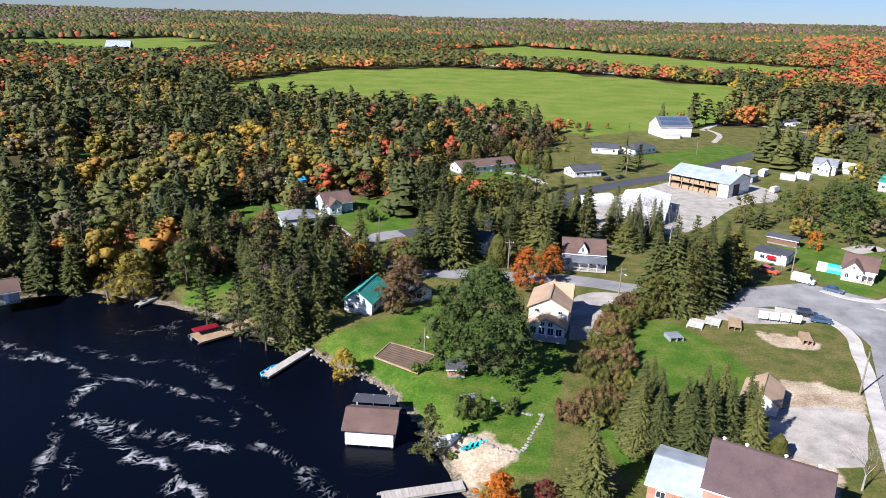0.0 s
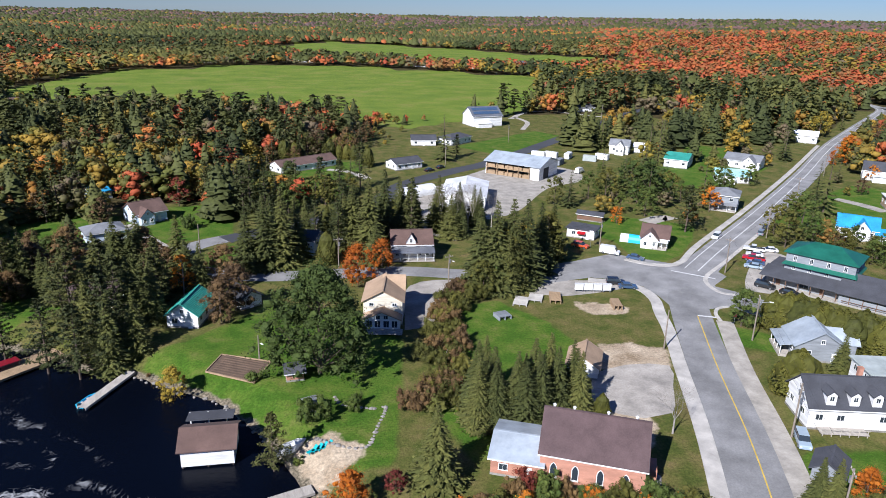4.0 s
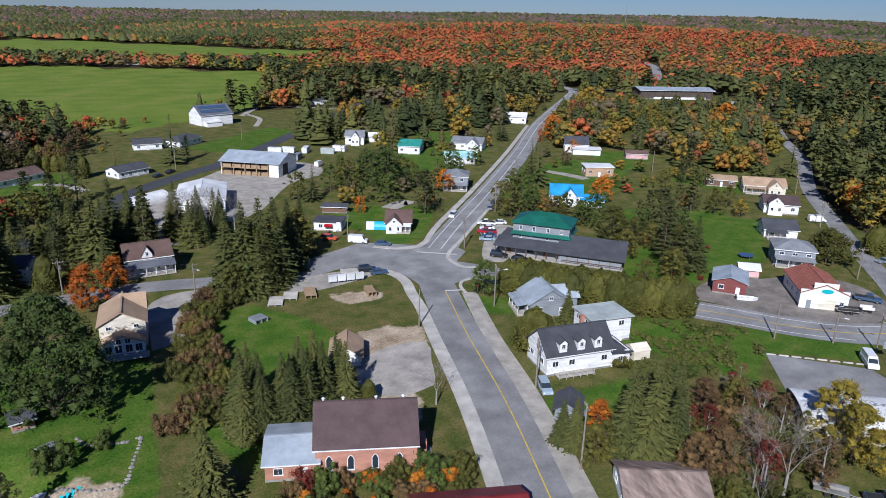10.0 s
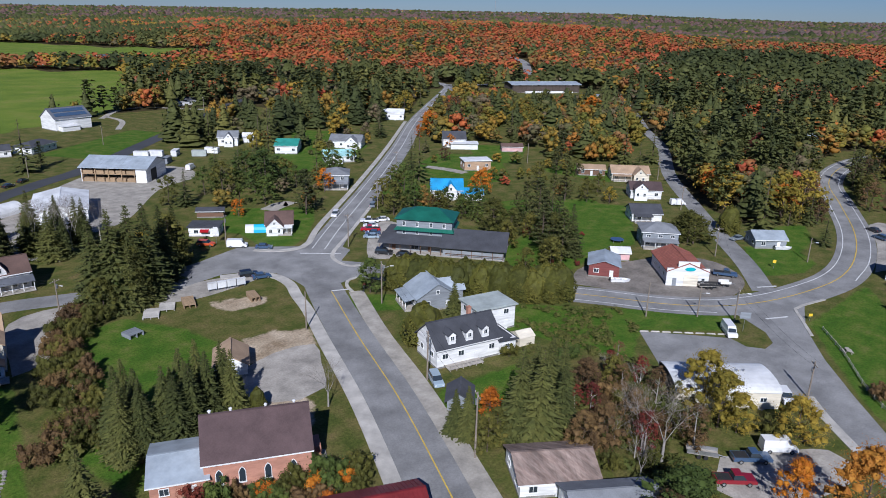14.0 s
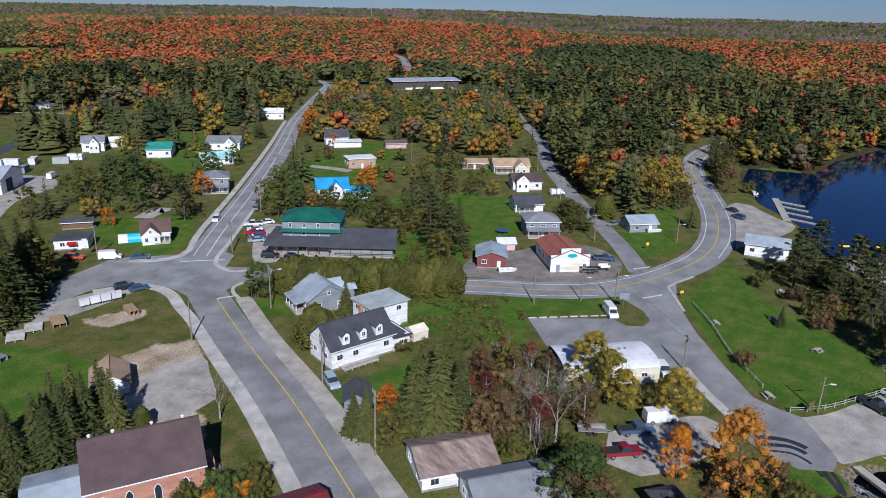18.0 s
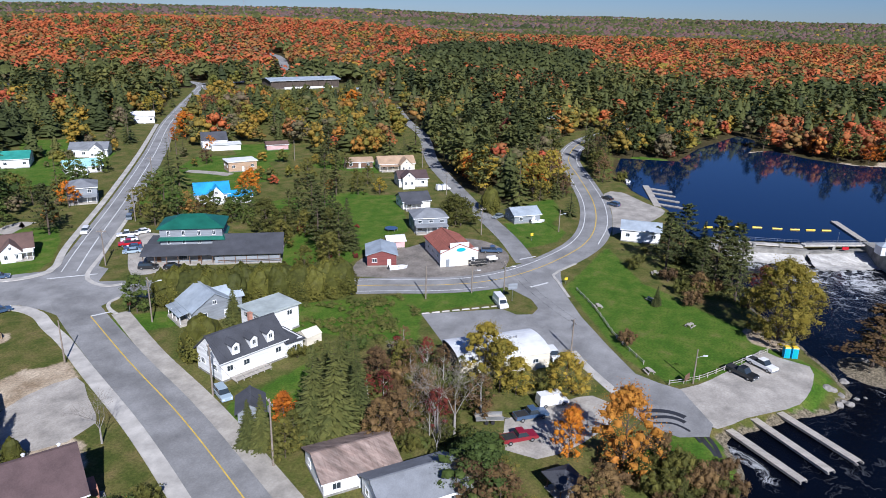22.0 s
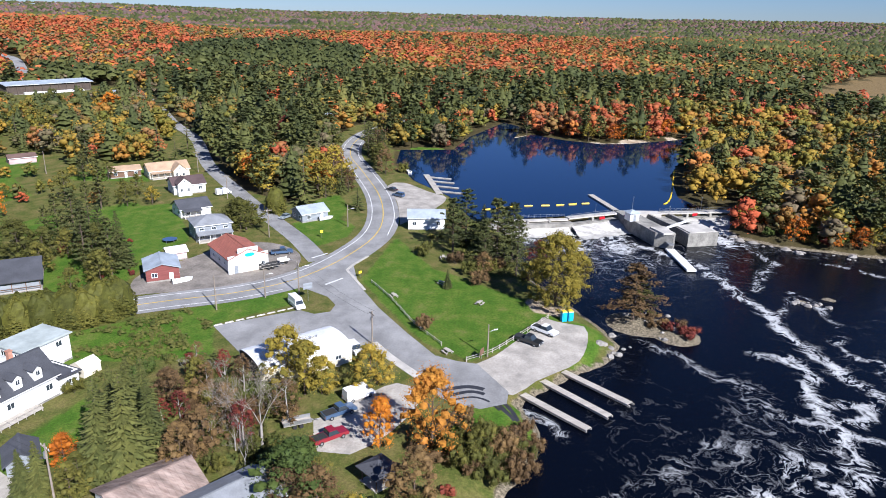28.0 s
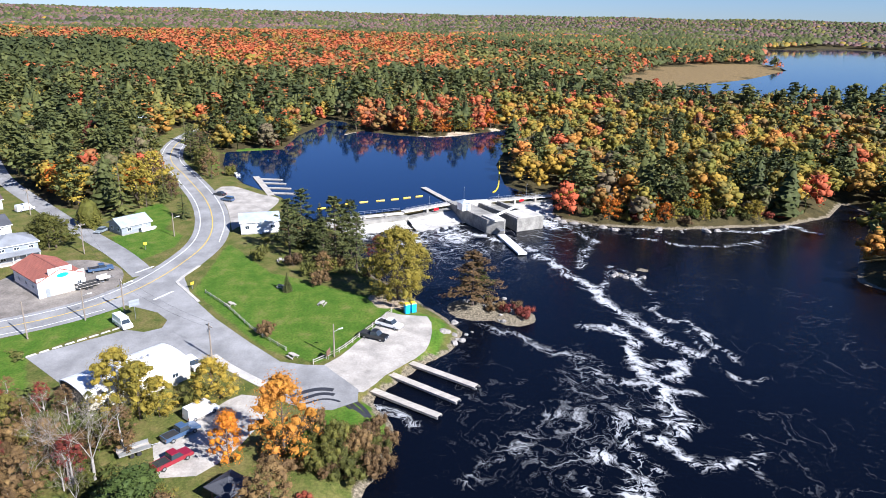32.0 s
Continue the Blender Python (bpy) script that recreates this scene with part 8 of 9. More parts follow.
thicket([(22, 72), (34, 66), (46, 58), (52, 64), (46, 68), (32, 75)], 26, [("shrub", "o", 3.2), ("shrub", "g", 3.2), ("shrub", "a", 2.5), ("shrub", "b", 3)], "beside the church", 12, 3.5)
thicket([(24, 96), (30, 118), (36, 142), (44, 148), (40, 136), (36, 120), (32, 96)], 30, [("shrub", "o", 4.2), ("shrub", "b", 4.5), ("shrub", "o", 3.5)], "in the overgrown hedgerow", 13, 2)
thicket([(46, 142), (56, 158), (72, 168), (76, 164), (62, 152), (54, 142)], 22, [S, S, O, G, ("slim", "y", 11)], "in the tree row by the street", 14, 5)
thicket([(-60, 148), (-76, 172), (-70, 232), (-54, 240), (-58, 200), (-46, 176), (-40, 160)], 42, [P, S, O, G, B, S], "among the cottages", 15)
thicket([(-30, 128), (-44, 140), (-46, 150), (-26, 158), (-20, 150), (-24, 136)], 14, [P, S, P], "by the riverside cottage", 16, 6)
thicket([(-24, 158), (-8, 160), (-14, 170), (-30, 180), (-40, 172)], 12, [S, B, O], "along the side street", 17, 5)
thicket([(-20, 200), (30, 216), (44, 236), (30, 262), (-6, 256), (-20, 240)], 46, [S, S, P, O, G], "behind the side street", 18)
thicket([(14, 176), (40, 186), (46, 205), (30, 214), (-2, 198), (-4, 180)], 30, [S, S, ("cedar", "", 9), P], "behind the porch house", 19)
thicket([(-8, 300), (40, 335), (62, 388), (40, 300), (10, 296)], 24, [S, O, ("cedar", "", 8), B], "at the edge of the meadow", 20)
thicket([(60, 190), (50, 180), (46, 200), (58, 210), (70, 205)], 14, [S, S, ("bare", "", 12)], "beside the lumber yard", 21, 4)
thicket([(200, 14), (222, 24), (208, 36), (192, 30), (186, 14), (172, 0), (160, -8), (172, 12)], 22, [("shrub", "o", 2.5), ("shrub", "b", 2.4), P, ("shrub", "o", 3)], "on the bank above the rapids", 22, 6)
thicket([(260, 52), (300, 62), (330, 66), (330, 78), (290, 70), (262, 58)], 22, [P, S, O, ("shrub", "o", 3), B], "on the pond shore", 23, 5)
thicket([(-24, 124), (-8, 108), (0, 96), (3, 88), (0, 86), (-8, 102), (-20, 116), (-28, 122)], 26, [("shrub", "o", 1.5), ("shrub", "g", 1.4), ("shrub", "b", 1.2)], "on the stony river bank", 24, 2)
thicket([(84, 2), (96, -5), (104, -1), (98, 8), (86, 14)], 24, [("shrub", "b", 3.2), ("shrub", "o", 3.4)], "in the brush by the boat launch", 25, 3)
thicket([(136, 104), (132, 96), (150, 92), (175, 108), (165, 128), (150, 128)], 16, [P, ("shrub", "r", 1.5), O], "behind the hedge", 26, 7)
thicket([(244, -74), (224, -69), (215, -79), (208.5, -104), (211.5, -145), (222, -150), (218, -105), (226, -86), (242, -84)], 70, [("shrub", "o", 4), ("shrub", "b", 3.6), ("shrub", "g", 4.2), ("leafy", "y", 7), ("shrub", "r", 3), ("leafy", "a", 7)], "on the rocky far bank", 28, 5)
thicket([(380, 4), (376, -48), (396, -78), (440, -90), (460, -40), (420, 0)], 40, [R, R, A, Y, P, B], "on the point across the pond", 27, 5)


# ---- vehicles ----
def vehicle(kind, x, y, rot, paint, label, z=0.06, group="parked vehicles"):
    """A parked car; its nose points along rot."""
    spec = {"car": (4.5, 1.8, 0.62, 1.42), "van": (5.4, 2.0, 1.0, 2.3), "pickup": (5.8, 1.95, 0.85, 1.85), "suv": (4.7, 1.85, 0.8, 1.7)}[kind]
    L, W, low, top = spec
    ob = thing({"car": "car", "van": "van", "pickup": "pickup_truck", "suv": "car"}[kind], pose(x, y, z, 0, 0, rot), label, "van" if kind == "van" else "pickup" if kind == "pickup" else "car", group)
    b = {"car": [(-0.5, 0.3), (0.5, 0.3), (0.5, 0.62), (0.47, 0.72), (0.24, 0.9), (-0.45, 0.92), (-0.5, 0.8)], "suv": [(-0.5, 0.35), (0.5, 0.35), (0.5, 0.75), (0.46, 0.9), (0.25, 1.02), (-0.48, 1.02), (-0.5, 0.9)],
         "pickup": [(-0.5, 0.45), (0.5, 0.45), (0.5, 0.85), (0.48, 1.0), (0.24, 1.08), (-0.08, 1.08), (-0.5, 1.06)], "van": [(-0.5, 0.35), (0.5, 0.35), (0.5, 0.85), (0.47, 1.05), (0.36, 1.15), (-0.5, 1.15)]}[kind]
    body = part("body", Geo().prism([(u * L, -v) for u, v in b][::-1], -W / 2, W / 2), paint, ob)
    body.matrix_local = pose(0, 0, 0, -90)
    cab = {"car": (-0.36, -0.26, 0.1, 0.24), "suv": (-0.49, -0.44, 0.1, 0.25), "pickup": (-0.1, -0.07, 0.13, 0.24), "van": (-0.5, -0.49, 0.24, 0.36)}[kind]
    z0, w2 = max(v for _, v in b) - 0.02, W / 2 - 0.06
    c = Geo()
    c.add([(cab[0] * L, -w2, z0), (cab[3] * L, -w2, z0), (cab[3] * L, w2, z0), (cab[0] * L, w2, z0), (cab[1] * L, -w2 + 0.14, top - 0.04), (cab[2] * L, -w2 + 0.14, top - 0.04), (cab[2] * L, w2 - 0.14, top - 0.04), (cab[1] * L, w2 - 0.14, top - 0.04)],
          [(0, 1, 5, 4), (1, 2, 6, 5), (2, 3, 7, 6), (3, 0, 4, 7), (4, 5, 6, 7)])
    part("cabin_glass" if kind != "van" else "cargo_body", c, GLASS if kind != "van" else paint, ob, "dark tinted glass" if kind != "van" else "")
    part("roof_panel", Geo().box(((cab[1] + cab[2]) / 2 * L, 0, top - 0.02), ((cab[2] - cab[1]) * L + 0.04, 2 * w2 - 0.2, 0.06)), paint, ob)
    if kind == "van":
        part("windscreen", Geo().add([(0.365 * L, -w2 + 0.1, 1.2), (0.365 * L, w2 - 0.1, 1.2), (0.25 * L + 0.02, w2 - 0.22, 2.1), (0.25 * L + 0.02, -w2 + 0.22, 2.1)], [(0, 1, 2, 3)]), GLASS, ob)
    if kind == "pickup":
        # Flat dark panel on the closed body marks the cargo bed.
        part("bed", Geo().box((-0.29 * L, 0, 1.07), (0.36 * L, W - 0.3, 0.06)), DARK, ob, "flat dark panel over the cargo bed")
        part("tailgate", Geo().box((-0.495 * L, 0, 0.9), (0.06, W - 0.2, 0.45)), paint, ob)
    me_t = Geo().tube((0, -0.11, 0), (0, 0.11, 0), 0.36 if kind != "car" else 0.32, None, 14).mesh("tyre", RUBBER)
    me_r = Geo().tube((0, -0.12, 0), (0, 0.12, 0), 0.2, None, 10).mesh("rim", STEEL)
    for u in (-0.31, 0.32):
        for s in (-1, 1):
            w = part("wheel", me_t, None, ob)
            w.matrix_local = pose(u * L, s * (W / 2 - 0.1), 0.34)
            part("rim", me_r, None, w)
    for s in (-1, 1):
        part("headlight", Geo().box((0.497 * L, s * W * 0.36, 0.68), (0.06, 0.3, 0.16)), METAL_WHITE, ob)
        part("tail_light", Geo().box((-0.497 * L, s * W * 0.4, 0.8), (0.05, 0.18, 0.22)), CAR_RED, ob)
    part("bumper", Geo().box((0.5 * L, 0, 0.45), (0.12, W * 0.96, 0.2)), STEEL if kind == "pickup" else paint, ob)
    return ob


for row in (("suv", 78.6, 75.9, -119, CAR_SILVER, "silver-blue car parked on the gravel shoulder"), ("pickup", 96.3, 27.4, -46, CAR_BLUE, "dark blue pickup on the gravel yard"), ("pickup", 89.3, 27.0, -46, CAR_MAROON, "dark red pickup on the gravel yard"),
            ("van", 102, 25.5, -46, CAR_WHITE, "white work van on the gravel yard"), ("van", 137.8, 48.2, -140, CAR_WHITE, "white van at the parking lot entrance"), ("suv", 118.6, 30.2, -142, CAR_WHITE, "white car beside the workshop"),
            ("pickup", 128.1, -3.1, -120, CAR_BLACK, "black pickup on the gravel lot"), ("pickup", 133.3, -6.4, -126, CAR_WHITE, "white pickup on the gravel lot"),
            ("pickup", 134.0, 159.8, 140, CAR_WHITE, "white pickup beside the inn"), ("pickup", 128.4, 152.8, 140, CAR_RED, "bright red pickup beside the inn"), ("car", 124.2, 147.4, 140, CAR_SILVER, "silver car beside the inn"), ("car", 131.2, 156.0, 140, CAR_WHITE, "white car beside the inn"), ("car", 126.8, 149.8, 140, CAR_BLUE, "blue car beside the inn"), ("car", 138.0, 158.5, 150, CAR_WHITE, "white car behind the pickups"),
            ("suv", 130.5, 172.6, 220, CAR_WHITE, "white car on the main street"), ("suv", 147.0, 173.4, 40, CAR_GREY, "grey car at the kerb"), ("suv", 151.6, 177.2, 40, CAR_BLACK, "black car at the kerb"), ("car", 120.6, 129.2, -60, CAR_BLACK, "black car before the inn"), ("suv", 117.6, 134.4, -55, CAR_BLACK, "dark car before the inn"),
            ("suv", 85.7, 171.8, -50, CAR_ORANGE, "orange truck by the gas station"), ("van", 91.4, 165.1, -40, CAR_WHITE, "white van on the grass"), ("car", 96.1, 159.4, -40, CAR_BLUE, "blue-grey car on the grass"),
            ("suv", 82.0, 143.6, -18, CAR_BLACK, "black car parked by the mailboxes"), ("car", 83.6, 140.6, -18, CAR_BLUE, "dark blue car parked by the mailboxes"), ("pickup", 171.6, 63.4, -65, CAR_BLUE, "dark blue pickup beside the garage"), ("car", 168.0, 68.5, -65, CAR_RED, "red car beside the garage"), ("van", 229.9, 105.4, -40, CAR_WHITE, "white van in a driveway"), ("car", 205, 74, 160, CAR_GREY, "grey car by the small house"),
            ("car", 248, 48, 60, CAR_BLACK, "dark car by the pond"), ("suv", 240, 44, 60, CAR_BLUE, "blue car by the pond"), ("car", -46, 190, 40, CAR_BLACK, "black car on the drive"), ("car", 66, 276, 30, CAR_BLACK, "black car by the black road"), ("car", 72, 281, 40, CAR_BLACK, "black car beside the road"), ("pickup", 60, 236, 60, CAR_GREY, "grey truck in the lumber yard"), ("van", 128, 264, 40, CAR_WHITE, "white truck by the lumber shed")):
    vehicle(*row)


def trailer(x, y, rot, label, mat, L=6.0, W=2.2):
    ob = thing("trailer", pose(x, y, 0.06, 0, 0, rot), label, "trailer")
    part("bed", Geo().box((0, 0, 0.75), (L, W, 0.14)), WOOD_GREY, ob)
    for s in (-1, 1):
        part("side_board", Geo().box((0, s * W / 2, 1.1), (L, 0.06, 0.6)), mat, ob)
    part("tongue", Geo().tube((L / 2, 0, 0.7), (L / 2 + 1.4, 0, 0.55), 0.05), STEEL, ob)
    for u in (-0.5, 0.5):
        for s in (-1, 1):
            part("wheel", Geo().tube((u, s * W / 2 - 0.1, 0.35), (u, s * W / 2 + 0.1, 0.35), 0.34, None, 12), RUBBER, ob)


for k in range(4):
    ob = thing("mailbox_cabinet", pose(70.9 + 2.15 * k, 140.9 - 0.55 * k, 0.03, 0, 0, -14.5), "pale grey metal mailbox cabinet on legs beside the street", "mailbox", "row of mailbox cabinets")
    part("cabinet", Geo().box((0, 0, 1.25), (2.0, 0.6, 1.5)), METAL_WHITE, ob)
    part("cap", Geo().box((0, 0, 2.05), (2.1, 0.75, 0.1)), METAL_WHITE, ob)
    for u in (-0.8, 0.8):
        part("leg", Geo().box((u, 0, 0.25), (0.14, 0.4, 0.5)), STEEL, ob)
    for u in (-0.66, 0, 0.66):
        part("door", Geo().box((u, -0.31, 1.25), (0.6, 0.03, 1.36)), METAL_WHITE, ob)
trailer(160, 62.6, -47, "dark flat trailer before the garage", DARK, 5.0, 1.8)
trailer(164.5, 60.5, -47, "small white trailer before the garage", METAL_WHITE, 2.6, 1.6)
trailer(92.0, 33.0, -60, "empty boat trailer on the gravel", STEEL, 4.5, 1.6)


def container(x, y, rot, mat):
    ob = thing("freight_container", pose(x, y, 0.03, 0, 0, rot), "pale steel freight container beside the lumber shed", "container", "freight containers")
    part("box", Geo().box((0, 0, 1.4), (6.0, 2.4, 2.5)), mat, ob)
    part("skid", Geo().box((0, 0, 0.1), (5.8, 2.2, 0.2)), STEEL, ob)
    for k in range(11):
        for v in (-1, 1):
            part("rib", Geo().box((-2.75 + 0.55 * k, v * 1.22, 1.4), (0.14, 0.06, 2.3)), mat, ob)
    for v in (-0.6, 0.6):
        part("door", Geo().box((3.03, v, 1.4), (0.06, 1.1, 2.3)), mat, ob)


for k, (x, y, mat) in enumerate(((129.2, 297.5, METAL_WHITE), (123.6, 299.5, METAL_WHITE), (136.4, 294.4, METAL_WHITE), (143.7, 286.9, METAL_PALE), (151.3, 289.7, METAL_WHITE), (126.4, 281.5, GREY_WALL))):
    container(x, y, (-44, -40, 50, -38, -52, 46)[k], mat)


# ---- poles, wires, signs ----
def utility_pole(x, y, h, rot=0.0, arm=True, lamp=None, lean=0.0):
    ob = thing("utility_pole", pose(x, y, 0, lean, 0, rot), "weathered wooden utility pole" + (" with a street lamp" if lamp else ""), "utility pole", "utility poles")
    part("pole", Geo().tube((0, 0, -0.3), (0, 0, h), 0.17, 0.11, 8), POLE_WOOD, ob)
    if arm:
        part("crossarm", Geo().box((0, 0, h - 0.6), (2.3, 0.12, 0.14)), POLE_WOOD, ob)
        for u in (-1.0, -0.4, 0.4, 1.0):
            part("insulator", Geo().tube((u, 0, h - 0.53), (u, 0, h - 0.3), 0.06, 0.04, 6), CONCRETE, ob)
        part("transformer", Geo().tube((0.28, 0, h - 2.2), (0.28, 0, h - 1.3), 0.24, 0.24, 10), STEEL, ob)
    if lamp:
        part("lamp_arm", Geo().tube((0, 0, h - 1.6), (0, -lamp, h - 1.2), 0.04), STEEL, ob)
        part("lamp_head", Geo().box((0, -lamp - 0.3, h - 1.2), (0.25, 0.8, 0.14)), METAL_WHITE, ob)
    return (x, y, h)


POLES = [utility_pole(67.2, 56.5, 11, 60), utility_pole(78.2, 77.7, 9.6, 60), utility_pole(95.0, 109.3, 10, 60, lamp=2.0), utility_pole(114.2, 145.4, 9.6, 130), utility_pole(146, 170, 9.6, 130), utility_pole(186, 205, 9.6, 130), utility_pole(232, 243, 9.6, 130), utility_pole(280, 284, 9.6, 130)]
LINE2 = [utility_pole(16.8, 167.4, 8.2, 0), utility_pole(41.5, 151.4, 7.6, 20, lamp=1.5), utility_pole(56.4, 158.0, 9.5, 20), utility_pole(90.4, 169.4, 8.5, 30)]
LINE3 = [utility_pole(122.2, 27.6, 7.2, 40), utility_pole(145.0, 50.0, 8, 30, lamp=1.8), utility_pole(185.2, 72.0, 8.6, 120, lamp=1.6), utility_pole(224.5, 101.5, 8.6, 120), utility_pole(262, 130, 8.6, 120)]
LINE4 = [utility_pole(76, 288, 9, 45), utility_pole(122.4, 338.0, 9, 45), utility_pole(170.6, 360.8 + 12, 9, 45), utility_pole(214, 416, 9, 45)]
for px_, py_, ph_ in ((74.7, 109.4, 8.5), (133.1, 64.7, 8), (141.5, 56.8, 7), (120.7, 4.7, 6.8), (199.9, 52.4, 7), (246.5, 184.9, 9), (-18, 186, 8), (-3, 121, 5)):
    utility_pole(px_, py_, ph_, 25, False, 1.2 if ph_ < 7.5 else None)


def wires(poles, drops=(-0.9, 0.9)):
    for a, b in zip(poles[:-1], poles[1:]):
        d = Vector((b[0] - a[0], b[1] - a[1], 0)).normalized()
        s = Vector((d.y, -d.x, 0))
        ob = thing("power_line", pose(a[0], a[1], 0), "thin black power lines sagging between poles", "power line", "power lines")
        for u in drops:
            line, g = [], Geo()
            for i in range(9):
                t = i / 8
                line.append(Vector((b[0] - a[0], b[1] - a[1], 0)) * t + s * u + Vector((0, 0, a[2] + (b[2] - a[2]) * t - 0.35 - 4 * t * (1 - t) * 0.9)))
            for p in line:
                g.v += [tuple(p + s * 0.016), tuple(p + Vector((0, 0, 0.016))), tuple(p - s * 0.016), tuple(p - Vector((0, 0, 0.016)))]
            g.f = [(4 * i + k, 4 * i + (k + 1) % 4, 4 * i + 4 + (k + 1) % 4, 4 * i + 4 + k) for i in range(8) for k in range(4)]
            part("wire", g, RUBBER, ob)


for row in (POLES, LINE2, LINE3, LINE4):
    wires(row)


def sign_post(x, y, rot, w, h, z, mat, label):
    ob = thing("road_sign", pose(x, y, 0, 0, 0, rot), label, "sign")
    part("post", Geo().tube((0, 0, -0.2), (0, 0, z + h / 2), 0.05), STEEL, ob)
    part("board", Geo().box((0, -0.07, z), (w, 0.05, h)).box((0, -0.07, z + h / 2 + 0.02), (w * 0.9, 0.06, 0.04)), mat, ob)


sign_post(141.5, 46.7, -50, 2.2, 1.4, 3.6, GREY_WALL, "grey information board on a post by the parking lot")
sign_post(187.5, 57.0, -60, 0.8, 0.8, 1.9, PLASTIC_YELLOW, "yellow warning sign by the back lane")
sign_post(96.4, 117.2, -40, 0.7, 0.7, 2.0, CAR_RED, "red stop sign at the crossing")
sign_post(119.8, 5.8, -20, 1.8, 1.2, 1.5, BROWN_WALL, "brown notice board by the lawn")
sign_post(158, 38.6, -40, 0.9, 0.6, 1.4, PLASTIC_YELLOW, "small yellow sign at the lawn's edge")
sign_post(88.5, 171.2, -40, 1.2, 2.0, 4.0, METAL_WHITE, "white roadside sign by the gas station")

# ---- the dam ----
dam = thing("dam", pose(0, 0, 0), "concrete river dam with walkways, sluices and piers", "dam")


def slab(name, pts, z0, z1, mat=CONCRETE_OLD):
    return part(name, Geo().prism(pts, z0, z1), mat, dam)


def beam(a, b, w, z0, z1, name, mat=CONCRETE_OLD):
    d = Vector((b[0] - a[0], b[1] - a[1], 0)).normalized()
    s = Vector((d.y, -d.x, 0)) * w / 2
    return slab(name, [(a[0] - s.x, a[1] - s.y), (b[0] - s.x, b[1] - s.y), (b[0] + s.x, b[1] + s.y), (a[0] + s.x, a[1] + s.y)], z0, z1, mat)


def rail(a, b, z, name="railing"):
    g = Geo()
    n = max(2, int(math.hypot(b[0] - a[0], b[1] - a[1]) / 2))
    for i in range(n + 1):
        x, y = a[0] + (b[0] - a[0]) * i / n, a[1] + (b[1] - a[1]) * i / n
        g.tube((x, y, z), (x, y, z + 1.1), 0.04, None, 5)
    g.tube((*a, z + 1.1), (*b, z + 1.1), 0.045, None, 5).tube((*a, z + 0.6), (*b, z + 0.6), 0.03, None, 5)
    part(name, g, STEEL, dam)


beam((208, 12), (217, -16.5), 2.6, -3.5, 0.5, "weir_wall")
beam((217, -16.5), (227.5, -32), 2.6, -3.5, 0.0, "weir_wall")
beam((229, -44), (237.5, -70), 2.6, -3.5, 0.0, "weir_wall")
beam((211, 8), (218, -15), 2.0, 0.9, 1.25, "walkway", CONCRETE)
beam((218.5, -15), (228.5, -32), 2.4, 1.2, 1.6, "walkway", CONCRETE)
beam((229, -33), (231, -46), 4.0, -3.0, 1.6, "head_wall", CONCRETE)
beam((231, -46), (238.5, -72), 2.4, 1.2, 1.6, "walkway", CONCRETE)
for a, b in (((212, 9), (219, -14)), ((219, -16), (229, -32)), ((217.3, -15), (227.3, -32.5)), ((232, -46), (239.4, -71)), ((230, -47), (237, -71))):
    rail(a, b, 1.4)
for x, y in ((213.5, -2), (216, -9), (223, -23), (233.5, -55), (235.8, -63)):
    part("pier", Geo().box((x, y, -1), (2.2, 0.8, 4.6), 25), CONCRETE_OLD, dam)
slab("power_pier", [(229, -31), (206, -40.5), (203.5, -45.5), (206.5, -46.6), (231, -36.5)], -3.6, 1.9)
slab("pier_cap", [(210, -39.5), (203.6, -42.5), (205, -45.8), (211.5, -44.2)], 1.9, 2.4, CONCRETE)
slab("sluice_block", [(207, -50.5), (210.5, -60), (219, -57), (215.5, -47.4)], -3.6, 1.7)
slab("block_cap", [(207.6, -51), (210.8, -59.4), (218.5, -56.6), (215.2, -48.1)], 1.7, 1.95, CONCRETE)
beam((216, -48), (230, -41.5), 0.9, -3.0, 1.5, "channel_wall")
beam((218.6, -54), (232, -48.5), 0.9, -3.0, 1.5, "channel_wall")
beam((217, -51), (231, -45), 5.0, -3.0, 0.4, "channel_floor")
beam((209, -43), (222, -54), 1.2, 2.0, 2.2, "footbridge", METAL_WHITE)
hut = part("gate_hut", Geo().box((219, -35.2, 3.1), (3.4, 3.2, 2.6), 22), METAL_WHITE, dam, "small white control hut with a pyramid roof")
part("hut_roof", Geo().box((219, -35.2, 4.8), (4.2, 4.0, 0.9), 22, 0.08), METAL_GREY, hut)
part("hut_door", Geo().box((217.4, -35.9, 2.9), (0.06, 0.9, 1.9), 22), GREY_WALL, hut)
beam((202, -44.5), (184, -47), 2.6, -2.2, -1.7, "gangway", METAL_WHITE)
part("gangway_ramp", Geo().box((203.6, -44.4, -0.4), (4.2, 1.6, 0.2), 8, 1.0, 0), STEEL, dam)
for x, y, h in ((222, -24, 5.5), (231, -37, 6.5), (235, -60, 6.5), (230.5, -49, 4)):
    part("lamp_post", Geo().tube((x, y, 1.4), (x, y, h), 0.06, 0.04, 6).box((x - 0.4, y, h), (0.9, 0.2, 0.1)), STEEL, dam)
for x, y in ((223.6, -26), (234.2, -57.5)):
    part("warning_board", Geo().box((x - 1.2, y - 0.4, 1.0), (0.06, 2.0, 0.9), 28), CAR_RED, dam)

FOAM_WHITE = surface("white_water", (0.2, 0.17, 0.12), (0.8, 0.79, 0.76), 1.6, 0.35, 0.8, 0.6, streak=(2.2, 0.6, 1), stain=(0.5, 1.05))


